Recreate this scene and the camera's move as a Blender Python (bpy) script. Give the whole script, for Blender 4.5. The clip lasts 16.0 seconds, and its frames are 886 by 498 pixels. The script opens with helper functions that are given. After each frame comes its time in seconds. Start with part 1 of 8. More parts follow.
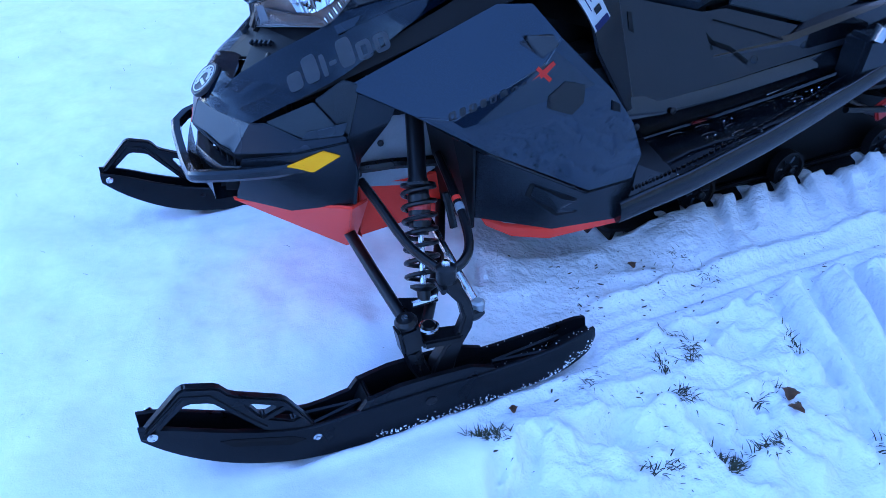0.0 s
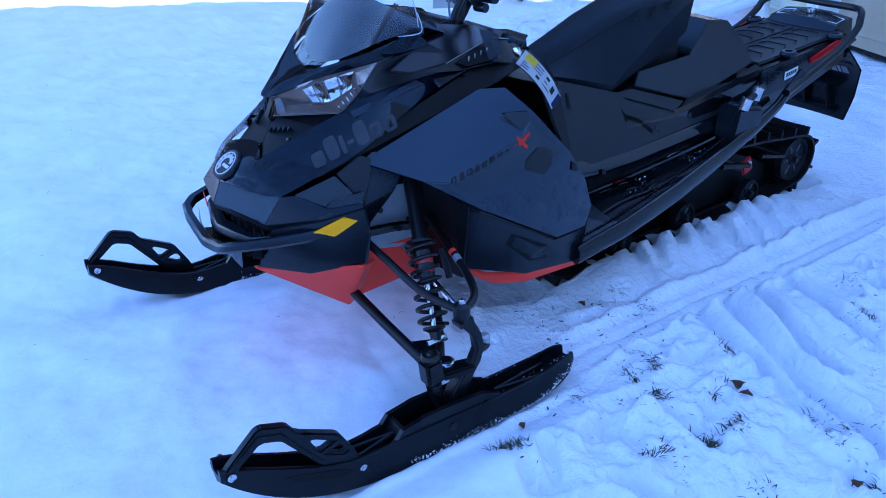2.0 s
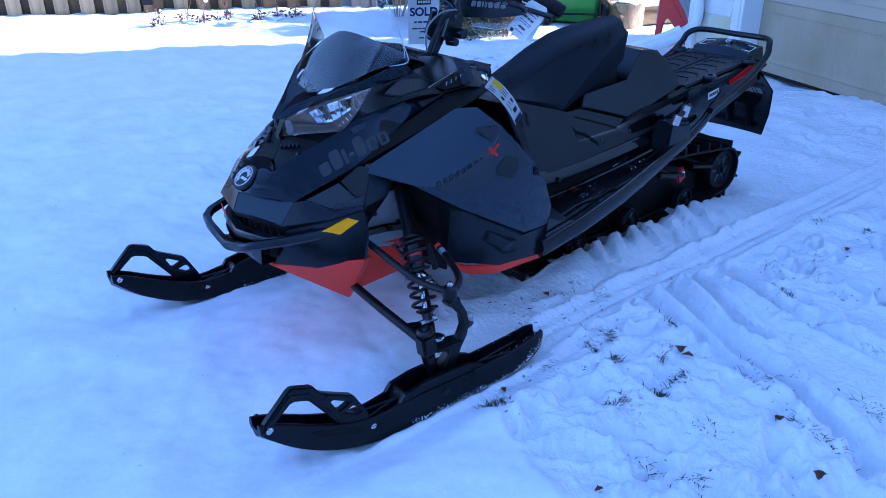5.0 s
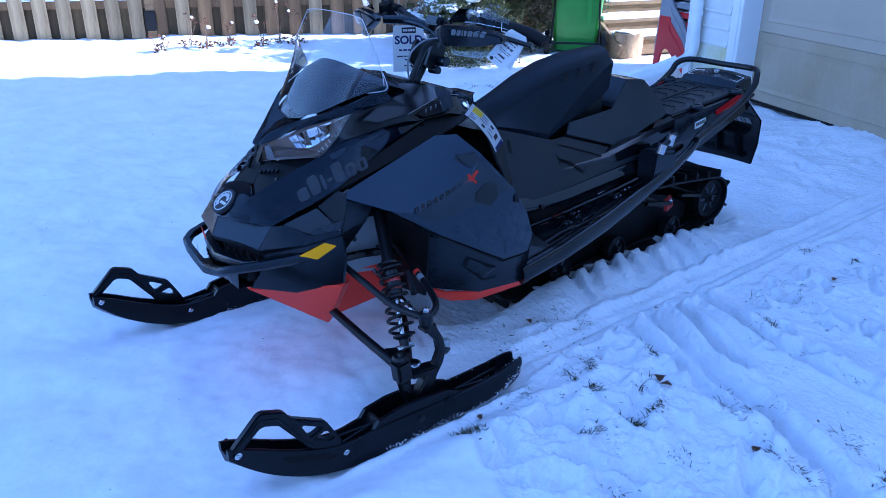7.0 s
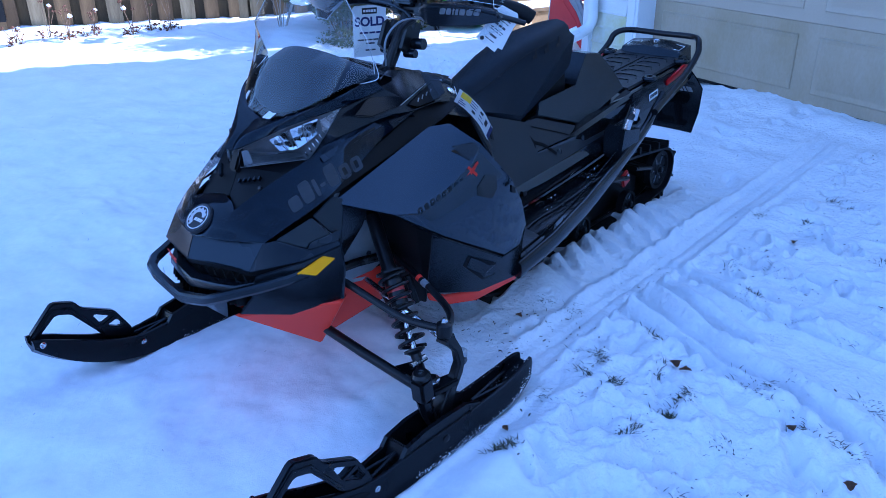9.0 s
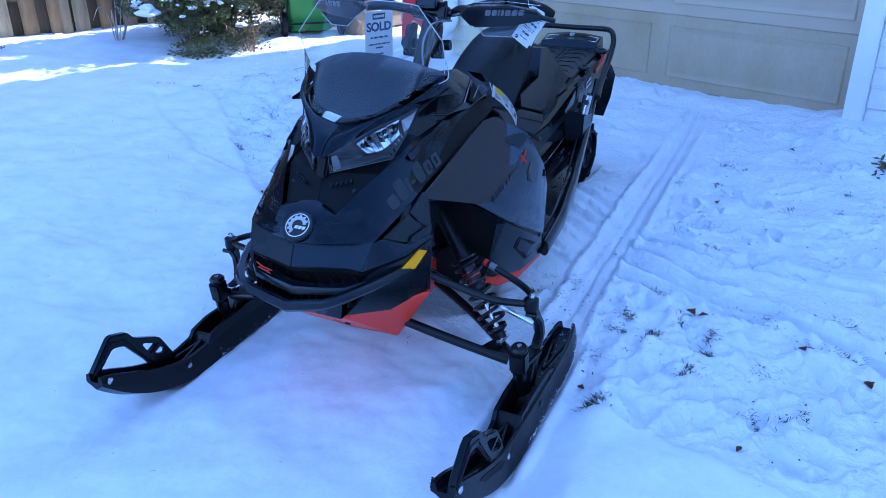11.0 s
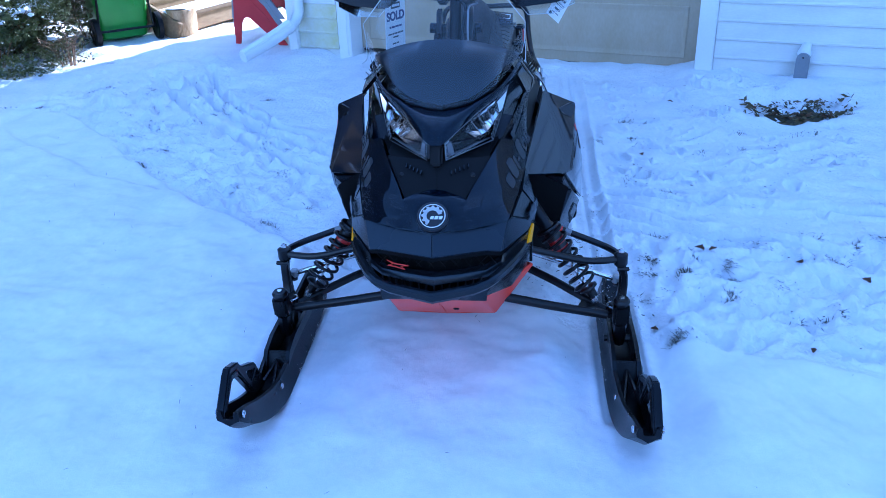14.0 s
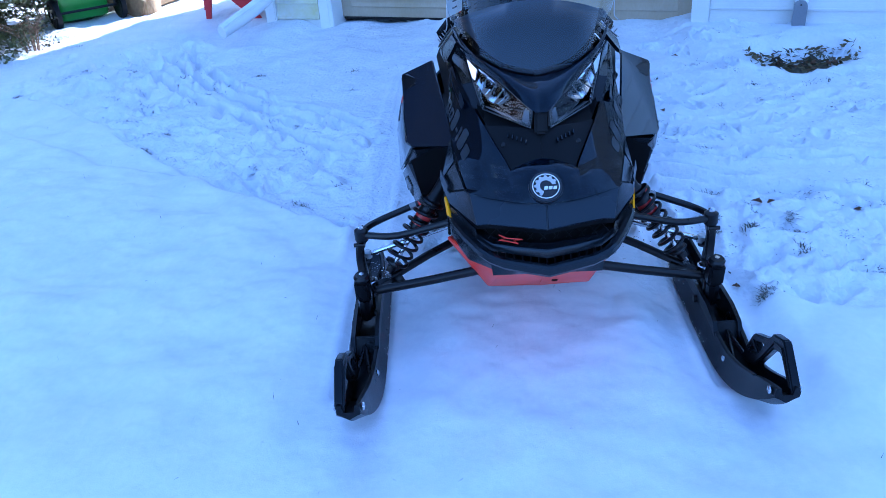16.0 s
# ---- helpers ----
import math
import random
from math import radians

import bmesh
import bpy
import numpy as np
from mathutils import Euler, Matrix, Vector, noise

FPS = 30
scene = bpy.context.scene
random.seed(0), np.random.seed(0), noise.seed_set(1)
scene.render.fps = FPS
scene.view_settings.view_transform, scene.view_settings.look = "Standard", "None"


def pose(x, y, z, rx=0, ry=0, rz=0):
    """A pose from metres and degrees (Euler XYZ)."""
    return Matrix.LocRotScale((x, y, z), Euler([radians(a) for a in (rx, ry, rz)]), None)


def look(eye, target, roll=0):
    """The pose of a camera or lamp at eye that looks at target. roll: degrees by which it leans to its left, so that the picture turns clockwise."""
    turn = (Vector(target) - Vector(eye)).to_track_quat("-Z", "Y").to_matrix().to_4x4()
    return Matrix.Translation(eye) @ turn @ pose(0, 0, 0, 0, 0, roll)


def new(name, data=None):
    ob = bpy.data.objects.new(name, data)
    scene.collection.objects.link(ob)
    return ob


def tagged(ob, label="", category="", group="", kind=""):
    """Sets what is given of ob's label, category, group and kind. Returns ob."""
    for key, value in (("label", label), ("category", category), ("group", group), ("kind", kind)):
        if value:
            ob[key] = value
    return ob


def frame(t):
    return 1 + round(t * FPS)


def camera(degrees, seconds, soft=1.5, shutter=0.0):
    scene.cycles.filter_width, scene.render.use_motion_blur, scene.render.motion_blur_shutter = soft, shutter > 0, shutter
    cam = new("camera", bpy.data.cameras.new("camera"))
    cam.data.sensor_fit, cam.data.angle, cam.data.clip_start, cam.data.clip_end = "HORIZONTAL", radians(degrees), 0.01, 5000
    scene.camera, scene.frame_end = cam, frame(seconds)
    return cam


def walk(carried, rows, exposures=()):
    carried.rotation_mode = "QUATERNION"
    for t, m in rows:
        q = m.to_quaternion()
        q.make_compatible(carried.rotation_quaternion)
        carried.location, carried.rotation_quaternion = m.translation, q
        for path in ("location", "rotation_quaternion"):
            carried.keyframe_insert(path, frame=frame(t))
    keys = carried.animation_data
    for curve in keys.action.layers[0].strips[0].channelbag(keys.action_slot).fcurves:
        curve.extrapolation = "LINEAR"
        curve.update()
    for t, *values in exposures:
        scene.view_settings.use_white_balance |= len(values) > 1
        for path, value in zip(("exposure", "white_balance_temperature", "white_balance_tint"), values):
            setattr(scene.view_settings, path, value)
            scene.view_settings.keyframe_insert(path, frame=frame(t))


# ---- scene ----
cam = camera(58.7, 16.0, soft=0.4)
METRES, EYE, TILT, LEAN, TURN = 4.415, 1.288, 0.0, 0.0, 157.5
START_X, START_Y = 0.504, 1.758
ROWS = [
    (0.0, 0.0, 0.0, 0.0, -0.83, -35.16, 1.18),
    (0.5, -0.0159, -0.0484, 0.003, -4.0, -33.41, 0.9),
    (1.0, -0.0505, -0.0627, 0.0062, -6.9, -31.49, 0.59),
    (1.5, -0.089, -0.0552, 0.0129, -9.69, -29.68, 0.27),
    (2.0, -0.0927, -0.0617, 0.013, -12.85, -28.05, -0.2),
    (2.5, -0.1229, -0.0988, 0.0213, -15.46, -26.84, -0.48),
    (3.0, -0.1315, -0.1249, 0.0257, -16.75, -26.13, -0.28),
    (5.5, -0.1372, -0.1461, 0.0251, -17.09, -24.46, 0.38),
    (6.0, -0.1306, -0.1491, 0.0269, -17.12, -23.24, 0.02),
    (6.5, -0.1262, -0.1478, 0.0263, -16.51, -23.23, -0.1),
    (7.0, -0.1198, -0.1487, 0.0256, -16.41, -23.33, -0.2),
    (7.5, -0.1258, -0.1446, 0.0234, -17.31, -23.59, -0.18),
    (8.0, -0.1618, -0.1338, 0.0254, -19.34, -23.92, -0.04),
    (8.5, -0.1842, -0.1123, 0.0233, -22.66, -24.41, 0.24),
    (9.0, -0.1851, -0.0683, 0.0201, -27.0, -24.91, 0.38),
    (11.5, -0.3777, 0.0316, 0.0268, -45.74, -24.8, 0.63),
    (12.0, -0.3734, 0.0773, 0.0179, -48.28, -25.08, 1.09),
    (12.5, -0.3734, 0.1252, 0.0168, -51.81, -25.69, 1.48),
    (13.0, -0.4061, 0.1819, 0.0169, -55.58, -26.14, 1.49),
    (13.5, -0.4452, 0.1839, 0.0236, -59.3, -26.35, 1.59),
    (14.0, -0.493, 0.1651, 0.0293, -61.58, -25.93, 1.93),
    (14.5, -0.5329, 0.1818, 0.035, -62.26, -26.58, 3.71),
    (15.0, -0.5595, 0.2118, 0.0336, -63.36, -30.11, 4.85),
    (15.5, -0.5334, 0.2366, 0.0282, -64.42, -30.07, 4.51),
    (16.0, -0.518, 0.2612, 0.0289, -66.67, -28.53, 3.58),
]
walk(cam, [(t, pose(START_X, START_Y, EYE, TILT, LEAN, TURN) @ pose(METRES * x, METRES * y, METRES * z, 90 + pitch, roll, yaw)) for t, x, y, z, yaw, pitch, roll in ROWS],
     exposures=[(0, 2.46, 4700, 20), (0.5, 2.25, 4640, 21), (1.5, 2.12, 4630, 22), (3.0, 1.88, 4640, 22), (5.5, 1.80, 4650, 21), (9.0, 1.86, 4680, 20), (12.5, 2.03, 4640, 17), (14.5, 2.0, 4600, 15), (16, 2.0, 4600, 16)])

# ---- world, sun ----
SUN_FROM = Vector((-0.89, 0.45, 0.466))
world = bpy.data.worlds.new("world")
scene.world = world
world.use_nodes = True
sky = world.node_tree.nodes.new("ShaderNodeTexSky")
sky.sky_type, sky.sun_disc = "NISHITA", False
sky.sun_elevation, sky.sun_rotation = radians(25), radians(297)
sky.altitude, sky.air_density, sky.dust_density, sky.ozone_density = 200, 1.0, 0.6, 1.2
back = world.node_tree.nodes["Background"]
back.inputs["Strength"].default_value = 0.15
world.node_tree.links.new(sky.outputs["Color"], back.inputs["Color"])
sun = new("sun", bpy.data.lights.new("sun", "SUN"))
sun.data.energy, sun.data.angle, sun.data.color = 4.5, radians(0.5), (1.0, 0.93, 0.82)
sun.matrix_world = look(SUN_FROM * 20, (0, 0, 0))

# ---- materials ----
def material(name, a, b=None, rough=0.5, metal=0.0, scale=8.0, fine=120.0, bump=0.0, coat=0.0, streak=None, spec=0.5, rough_vary=0.08):
    """Two tones mixed by coarse and fine noise, varied roughness and a fine relief."""
    m = bpy.data.materials.new(name)
    m.use_nodes = True
    nt = m.node_tree
    bs = nt.nodes["Principled BSDF"]
    b = b or tuple(min(1, c * 1.35 + 0.002) for c in a)
    co = nt.nodes.new("ShaderNodeTexCoord")
    src = co.outputs["Object"]
    if streak:
        mp = nt.nodes.new("ShaderNodeMapping")
        mp.inputs["Scale"].default_value = streak
        nt.links.new(src, mp.inputs["Vector"])
        src = mp.outputs["Vector"]
    n1, n2 = nt.nodes.new("ShaderNodeTexNoise"), nt.nodes.new("ShaderNodeTexNoise")
    for n, s, d in ((n1, scale, 3.0), (n2, fine, 4.0)):
        n.inputs["Scale"].default_value, n.inputs["Detail"].default_value = s, d
        nt.links.new(src, n.inputs["Vector"])
    add = nt.nodes.new("ShaderNodeMath")
    add.operation = "MULTIPLY_ADD"
    nt.links.new(n2.outputs["Fac"], add.inputs[0])
    add.inputs[1].default_value = 0.4
    nt.links.new(n1.outputs["Fac"], add.inputs[2])
    rp = nt.nodes.new("ShaderNodeValToRGB")
    rp.color_ramp.elements[0].position, rp.color_ramp.elements[1].position = 0.45, 0.95
    rp.color_ramp.elements[0].color, rp.color_ramp.elements[1].color = (*a, 1), (*b, 1)
    nt.links.new(add.outputs[0], rp.inputs[0])
    nt.links.new(rp.outputs[0], bs.inputs["Base Color"])
    mr = nt.nodes.new("ShaderNodeMapRange")
    mr.inputs["To Min"].default_value, mr.inputs["To Max"].default_value = max(0.02, rough - rough_vary), min(1, rough + rough_vary)
    nt.links.new(n1.outputs["Fac"], mr.inputs["Value"])
    nt.links.new(mr.outputs[0], bs.inputs["Roughness"])
    bs.inputs["Metallic"].default_value = metal
    bs.inputs["Specular IOR Level"].default_value = spec
    bs.inputs["Coat Weight"].default_value = coat
    bs.inputs["Coat Roughness"].default_value = 0.04
    if bump:
        bp = nt.nodes.new("ShaderNodeBump")
        bp.inputs["Strength"].default_value, bp.inputs["Distance"].default_value = bump, 0.004
        nt.links.new(n2.outputs["Fac"], bp.inputs["Height"])
        nt.links.new(bp.outputs[0], bs.inputs["Normal"])
    return m


def sky_tint_sheen(m, tint):
    """Tints the sheen blue, putting the sky's reflected colour into the material."""
    m.node_tree.nodes["Principled BSDF"].inputs["Specular Tint"].default_value = (*tint, 1)
    return m


def island_tone(m, low, high):
    """Vary the tone from piece to piece."""
    nt = m.node_tree
    bs = nt.nodes["Principled BSDF"]
    link = bs.inputs["Base Color"].links[0]
    oi = nt.nodes.new("ShaderNodeObjectInfo")
    mr = nt.nodes.new("ShaderNodeMapRange")
    mr.inputs["To Min"].default_value, mr.inputs["To Max"].default_value = low, high
    nt.links.new(oi.outputs["Random"], mr.inputs["Value"])
    hs = nt.nodes.new("ShaderNodeHueSaturation")
    nt.links.new(mr.outputs[0], hs.inputs["Value"])
    nt.links.new(link.from_socket, hs.inputs["Color"])
    nt.links.new(hs.outputs[0], bs.inputs["Base Color"])
    return m


def clear_sheet(name, tint, gloss_rough=0.03, ior=1.5):
    """Thin clear plastic or glass: light passes straight through, and gloss grows with the angle."""
    m = bpy.data.materials.new(name)
    m.use_nodes = True
    nt = m.node_tree
    nt.nodes.remove(nt.nodes["Principled BSDF"])
    tr, gl = nt.nodes.new("ShaderNodeBsdfTransparent"), nt.nodes.new("ShaderNodeBsdfGlossy")
    tr.inputs["Color"].default_value = (*tint, 1)
    gl.inputs["Roughness"].default_value = gloss_rough
    fr, mx = nt.nodes.new("ShaderNodeFresnel"), nt.nodes.new("ShaderNodeMixShader")
    fr.inputs["IOR"].default_value = ior
    nt.links.new(fr.outputs[0], mx.inputs[0])
    nt.links.new(tr.outputs[0], mx.inputs[1])
    nt.links.new(gl.outputs[0], mx.inputs[2])
    nt.links.new(mx.outputs[0], nt.nodes["Material Output"].inputs["Surface"])
    return m


# the sky's blue reflection is put into this black paint's base colour
GLOSS = material("gloss_black_sky_blue", (0.0036, 0.0070, 0.0148), (0.0047, 0.0088, 0.0182), rough=0.045, coat=0.0, scale=3, fine=300, rough_vary=0.02, spec=0.68)
SATIN = material("satin_black_plastic", (0.006, 0.007, 0.009), (0.009, 0.0105, 0.0135), rough=0.22, spec=0.42, scale=6, fine=500, bump=0.12)
GREYBLACK = material("charcoal_plastic", (0.0065, 0.0080, 0.0110), (0.0095, 0.0112, 0.0148), rough=0.36, spec=0.32, scale=5, fine=500, bump=0.1)
NOSE = material("charcoal_nose_plastic", (0.007, 0.010, 0.016), (0.010, 0.0135, 0.021), rough=0.28, spec=0.42, scale=5, fine=500, bump=0.1)
# blue haze reflected on the windshield is put into the cowl's colour
COWL = material("cowl_plastic_glass_haze", (0.012, 0.021, 0.037), (0.016, 0.027, 0.045), rough=0.36, spec=0.34, scale=4, fine=60)
MATTE = material("matte_black_steel", (0.003, 0.003, 0.004), (0.006, 0.006, 0.007), rough=0.3, spec=0.32, scale=12, fine=300, bump=0.08)
PODMAT = material("dark_moulded_plastic", (0.003, 0.0035, 0.005), (0.0045, 0.005, 0.007), rough=0.18, spec=0.38, scale=6, fine=400, bump=0.05)
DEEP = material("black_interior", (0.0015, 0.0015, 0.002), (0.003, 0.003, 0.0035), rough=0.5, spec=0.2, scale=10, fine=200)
VINYL = material("black_seat_vinyl", (0.0050, 0.0072, 0.0112), (0.0078, 0.0108, 0.0160), rough=0.46, spec=0.18, scale=7, fine=700, bump=0.25)
RUBBER = material("black_rubber", (0.004, 0.004, 0.0045), (0.008, 0.008, 0.009), rough=0.5, spec=0.2, scale=20, fine=300, bump=0.2)
SKIMAT = material("black_ski_plastic", (0.003, 0.003, 0.004), (0.006, 0.006, 0.007), rough=0.30, spec=0.24, scale=14, fine=260, bump=0.12)
RED = material("red_plastic", (0.80, 0.035, 0.014), (0.86, 0.05, 0.02), rough=0.38, scale=5, fine=300, bump=0.05)
REDMETAL = material("red_suspension_paint", (0.32, 0.014, 0.012), (0.42, 0.022, 0.016), rough=0.35, scale=8)
YELLOW = material("amber_reflector", (1.0, 0.42, 0.0), (1.0, 0.47, 0.0), spec=0.12, rough=0.35, scale=20, fine=400, bump=0.15)
for m in (GLOSS, SATIN, NOSE, VINYL, SKIMAT):
    sky_tint_sheen(m, (0.80, 0.90, 1.0))
CLEAREDGE = material("cut_plastic_edge", (0.44, 0.46, 0.48), (0.56, 0.58, 0.60), rough=0.3, scale=20)
LAMPGREY = material("dark_lamp_housing", (0.13, 0.135, 0.145), (0.20, 0.205, 0.215), rough=0.18, metal=0.3, scale=20)
TUNNEL = material("gloss_black_tunnel", (0.0022, 0.0026, 0.004), (0.004, 0.0045, 0.006), rough=0.06, spec=0.52, scale=5, fine=120, bump=0.02, rough_vary=0.03)
TANSIDE = material("tan_siding", (0.42, 0.345, 0.24), (0.50, 0.41, 0.30), rough=0.5, scale=2.2, fine=40, bump=0.08, streak=(1, 1, 14))
SILVER = material("polished_steel", (0.55, 0.56, 0.58), (0.65, 0.66, 0.68), rough=0.22, metal=1.0, scale=30)
ALU = material("brushed_aluminium", (0.36, 0.37, 0.38), (0.48, 0.49, 0.50), rough=0.42, metal=0.6, scale=14, fine=300, bump=0.06)
CHROME = material("headlight_chrome", (0.80, 0.81, 0.83), (0.88, 0.89, 0.9), rough=0.10, metal=1.0, scale=40)
WHITE = material("white_print", (0.74, 0.75, 0.76), (0.80, 0.80, 0.81), rough=0.5, scale=20)
PAPER = material("white_paper", (0.76, 0.76, 0.75), (0.83, 0.83, 0.82), rough=0.6, scale=15, fine=300)
INK = material("black_ink", (0.012, 0.012, 0.016), (0.02, 0.02, 0.024), rough=0.5)
INKGREY = material("faded_ink", (0.05, 0.05, 0.06), (0.08, 0.08, 0.09), rough=0.5)
NAVY = material("navy_ink", (0.016, 0.016, 0.10), (0.022, 0.024, 0.13), rough=0.5)
GREYPRINT = material("grey_decal", (0.058, 0.064, 0.077), (0.070, 0.077, 0.090), rough=0.35, scale=30)
DARKPRINT = material("dark_grey_decal", (0.022, 0.026, 0.033), (0.028, 0.032, 0.040), rough=0.3, scale=30)
YELLOWPRINT = material("yellow_print", (0.85, 0.62, 0.03), (0.9, 0.68, 0.05), rough=0.45)
REDPRINT = material("red_decal", (0.75, 0.04, 0.02), (0.8, 0.05, 0.03), rough=0.35)
TAILRED = material("red_tail_lens", (0.42, 0.008, 0.01), (0.5, 0.012, 0.014), rough=0.12, coat=0.5, scale=60)
GLASS = clear_sheet("clear_windshield", (0.93, 0.95, 0.96), 0.03, 1.62)
LENS = clear_sheet("headlight_lens", (0.95, 0.96, 0.97), 0.02)
SMOKE = clear_sheet("smoked_windshield", (0.30, 0.33, 0.38), 0.04)
SIDING = material("white_vinyl_siding", (0.62, 0.62, 0.57), (0.76, 0.76, 0.735), rough=0.5, scale=2.2, fine=40, bump=0.08, streak=(1, 1, 3))
TRIMW = material("white_trim_paint", (0.72, 0.72, 0.70), (0.80, 0.80, 0.78), rough=0.42, scale=2, fine=80, bump=0.05)
DOORMAT = material("beige_door_paint", (0.39, 0.325, 0.235), (0.45, 0.38, 0.28), rough=0.45, scale=1.6, fine=90, bump=0.08)
DOORSTAIN = material("stained_door_paint", (0.41, 0.34, 0.245), (0.32, 0.255, 0.150), rough=0.5, scale=2.6, fine=60, bump=0.08, streak=(1, 1, 0.5))
MOSSY = material("algae_stained_siding", (0.66, 0.66, 0.60), (0.55, 0.52, 0.26), rough=0.55, scale=4.5, fine=40, bump=0.08)
WOODG = island_tone(material("weathered_fence_wood", (0.24, 0.165, 0.08), (0.50, 0.37, 0.20), rough=0.8, scale=4, fine=22, bump=0.6, streak=(6, 6, 0.5)), 0.65, 1.1)
# darker copy for the back row, shade between the boards put into colour
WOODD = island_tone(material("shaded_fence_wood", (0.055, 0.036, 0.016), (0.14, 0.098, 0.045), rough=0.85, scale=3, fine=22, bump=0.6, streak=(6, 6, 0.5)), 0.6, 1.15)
WOODB = island_tone(material("brown_fence_wood", (0.14, 0.078, 0.03), (0.30, 0.18, 0.078), rough=0.8, scale=3, fine=26, bump=0.5, streak=(6, 6, 0.6)), 0.6, 1.1)
TIMBER = island_tone(material("warm_timber", (0.20, 0.12, 0.05), (0.34, 0.22, 0.10), rough=0.75, scale=3, fine=30, bump=0.4, streak=(2, 8, 8)), 0.7, 1.1)
BARK = material("pale_bark", (0.30, 0.17, 0.07), (0.62, 0.42, 0.22), rough=0.85, scale=7, fine=40, bump=0.9, streak=(1.6, 1.6, 0.7))
GREENBIN = material("green_bin_plastic", (0.045, 0.23, 0.022), (0.065, 0.29, 0.035), rough=0.38, scale=4, fine=200, bump=0.06)
GREYPLASTIC = material("grey_plastic", (0.20, 0.21, 0.23), (0.27, 0.28, 0.30), rough=0.45, scale=6, fine=200)
REDCHAIR = material("red_chair_plastic", (0.40, 0.012, 0.018), (0.50, 0.02, 0.026), rough=0.36, scale=6, fine=200, bump=0.05)
LEAF = island_tone(material("evergreen_leaf", (0.035, 0.050, 0.014), (0.13, 0.14, 0.045), rough=0.45, scale=9, fine=60), 0.45, 1.5)
LEAFB = island_tone(material("brown_green_leaf", (0.055, 0.050, 0.018), (0.19, 0.14, 0.05), rough=0.55, scale=9, fine=60), 0.4, 1.5)
DRYLEAF = material("dry_brown_leaf", (0.10, 0.05, 0.025), (0.24, 0.13, 0.065), rough=0.7, scale=40, fine=200, bump=0.3)
STEM = material("dry_stem", (0.16, 0.09, 0.05), (0.28, 0.18, 0.10), rough=0.8, scale=30)
RUST = material("dried_flower_head", (0.10, 0.04, 0.022), (0.20, 0.085, 0.045), rough=0.85, scale=60, fine=200)
GRASS = material("dull_winter_grass", (0.018, 0.024, 0.010), (0.055, 0.058, 0.024), rough=0.7, scale=14, fine=80)
SOIL = material("dark_soil", (0.03, 0.026, 0.017), (0.085, 0.07, 0.04), rough=0.95, scale=14, fine=90, bump=1.0)
ROOF = material("dark_shingle", (0.05, 0.05, 0.052), (0.09, 0.088, 0.085), rough=0.9, scale=4, fine=40, bump=0.5)
# dark surface of the unseen walls added to block sky light
BLOCKER = material("dark_blocker", (0.045, 0.038, 0.034), (0.075, 0.062, 0.055), rough=0.85, scale=2, fine=30, bump=0.4)
BIRCH = material("pale_twig", (0.30, 0.25, 0.20), (0.45, 0.40, 0.33), rough=0.8, scale=30)


def snow_material(name, rough=0.62, fine_bump=0.35):
    m = material(name, (0.77, 0.785, 0.81), (0.90, 0.90, 0.905), rough=rough, scale=4.5, fine=45, bump=fine_bump, spec=0.3)
    nt = m.node_tree
    bs = nt.nodes["Principled BSDF"]
    grain = nt.nodes.new("ShaderNodeTexNoise")
    grain.inputs["Scale"].default_value, grain.inputs["Detail"].default_value = 260, 3
    co = nt.nodes["Texture Coordinate"]
    nt.links.new(co.outputs["Object"], grain.inputs["Vector"])
    b2 = nt.nodes.new("ShaderNodeBump")
    b2.inputs["Strength"].default_value, b2.inputs["Distance"].default_value = 0.4, 0.002
    nt.links.new(grain.outputs["Fac"], b2.inputs["Height"])
    nt.links.new(bs.inputs["Normal"].links[0].from_socket, b2.inputs["Normal"])
    nt.links.new(b2.outputs[0], bs.inputs["Normal"])
    return m


SNOW = snow_material("snow")
TRODDEN_SNOW = snow_material("trodden_snow", 0.6, 1.0)
TRODDEN_SNOW.node_tree.nodes["Bump"].inputs["Distance"].default_value = 0.011


# ---- building helpers ----
def thing(name, label, category, at=(0, 0, 0), rz=0, group="", kind=""):
    ob = new(name)
    ob.matrix_basis = pose(*at, 0, 0, rz)
    return tagged(ob, label, category, group, kind)


def part(name, bm, mat, parent=None, label="", sharp=35):
    """Links a bmesh as one mesh object under a thing or under a part."""
    bmesh.ops.recalc_face_normals(bm, faces=bm.faces[:])
    for f in bm.faces:
        f.smooth = True
    lim = radians(sharp)
    for e in bm.edges:
        if len(e.link_faces) == 2 and e.calc_face_angle(0) > lim:
            e.smooth = False
    me = bpy.data.meshes.new(name)
    bm.to_mesh(me)
    bm.free()
    me.materials.append(mat)
    ob = new(name, me)
    ob.parent = parent
    return tagged(ob, label)


def bevel(bm, width, segments=2, angle=25):
    es = [e for e in bm.edges if len(e.link_faces) == 2 and e.calc_face_angle(0) > radians(angle)]
    if es:
        bmesh.ops.bevel(bm, geom=es, offset=width, segments=segments, affect="EDGES", clamp_overlap=True)
    return bm


def faces(pts, quads):
    bm = bmesh.new()
    vs = [bm.verts.new(p) for p in pts]
    for q in quads:
        bm.faces.new([vs[i] for i in q])
    return bm


def shell(pts, quads, t=0.008, edge=0.0025):
    """A panel of the given thickness with rounded edges; t > 0 thickens inwards."""
    bm = faces(pts, quads)
    bmesh.ops.recalc_face_normals(bm, faces=bm.faces[:])
    bmesh.ops.solidify(bm, geom=bm.faces[:], thickness=t)
    return bevel(bm, edge) if edge else bm


def mirrored(pts, s):
    return [(x, y * s, z) for x, y, z in pts]


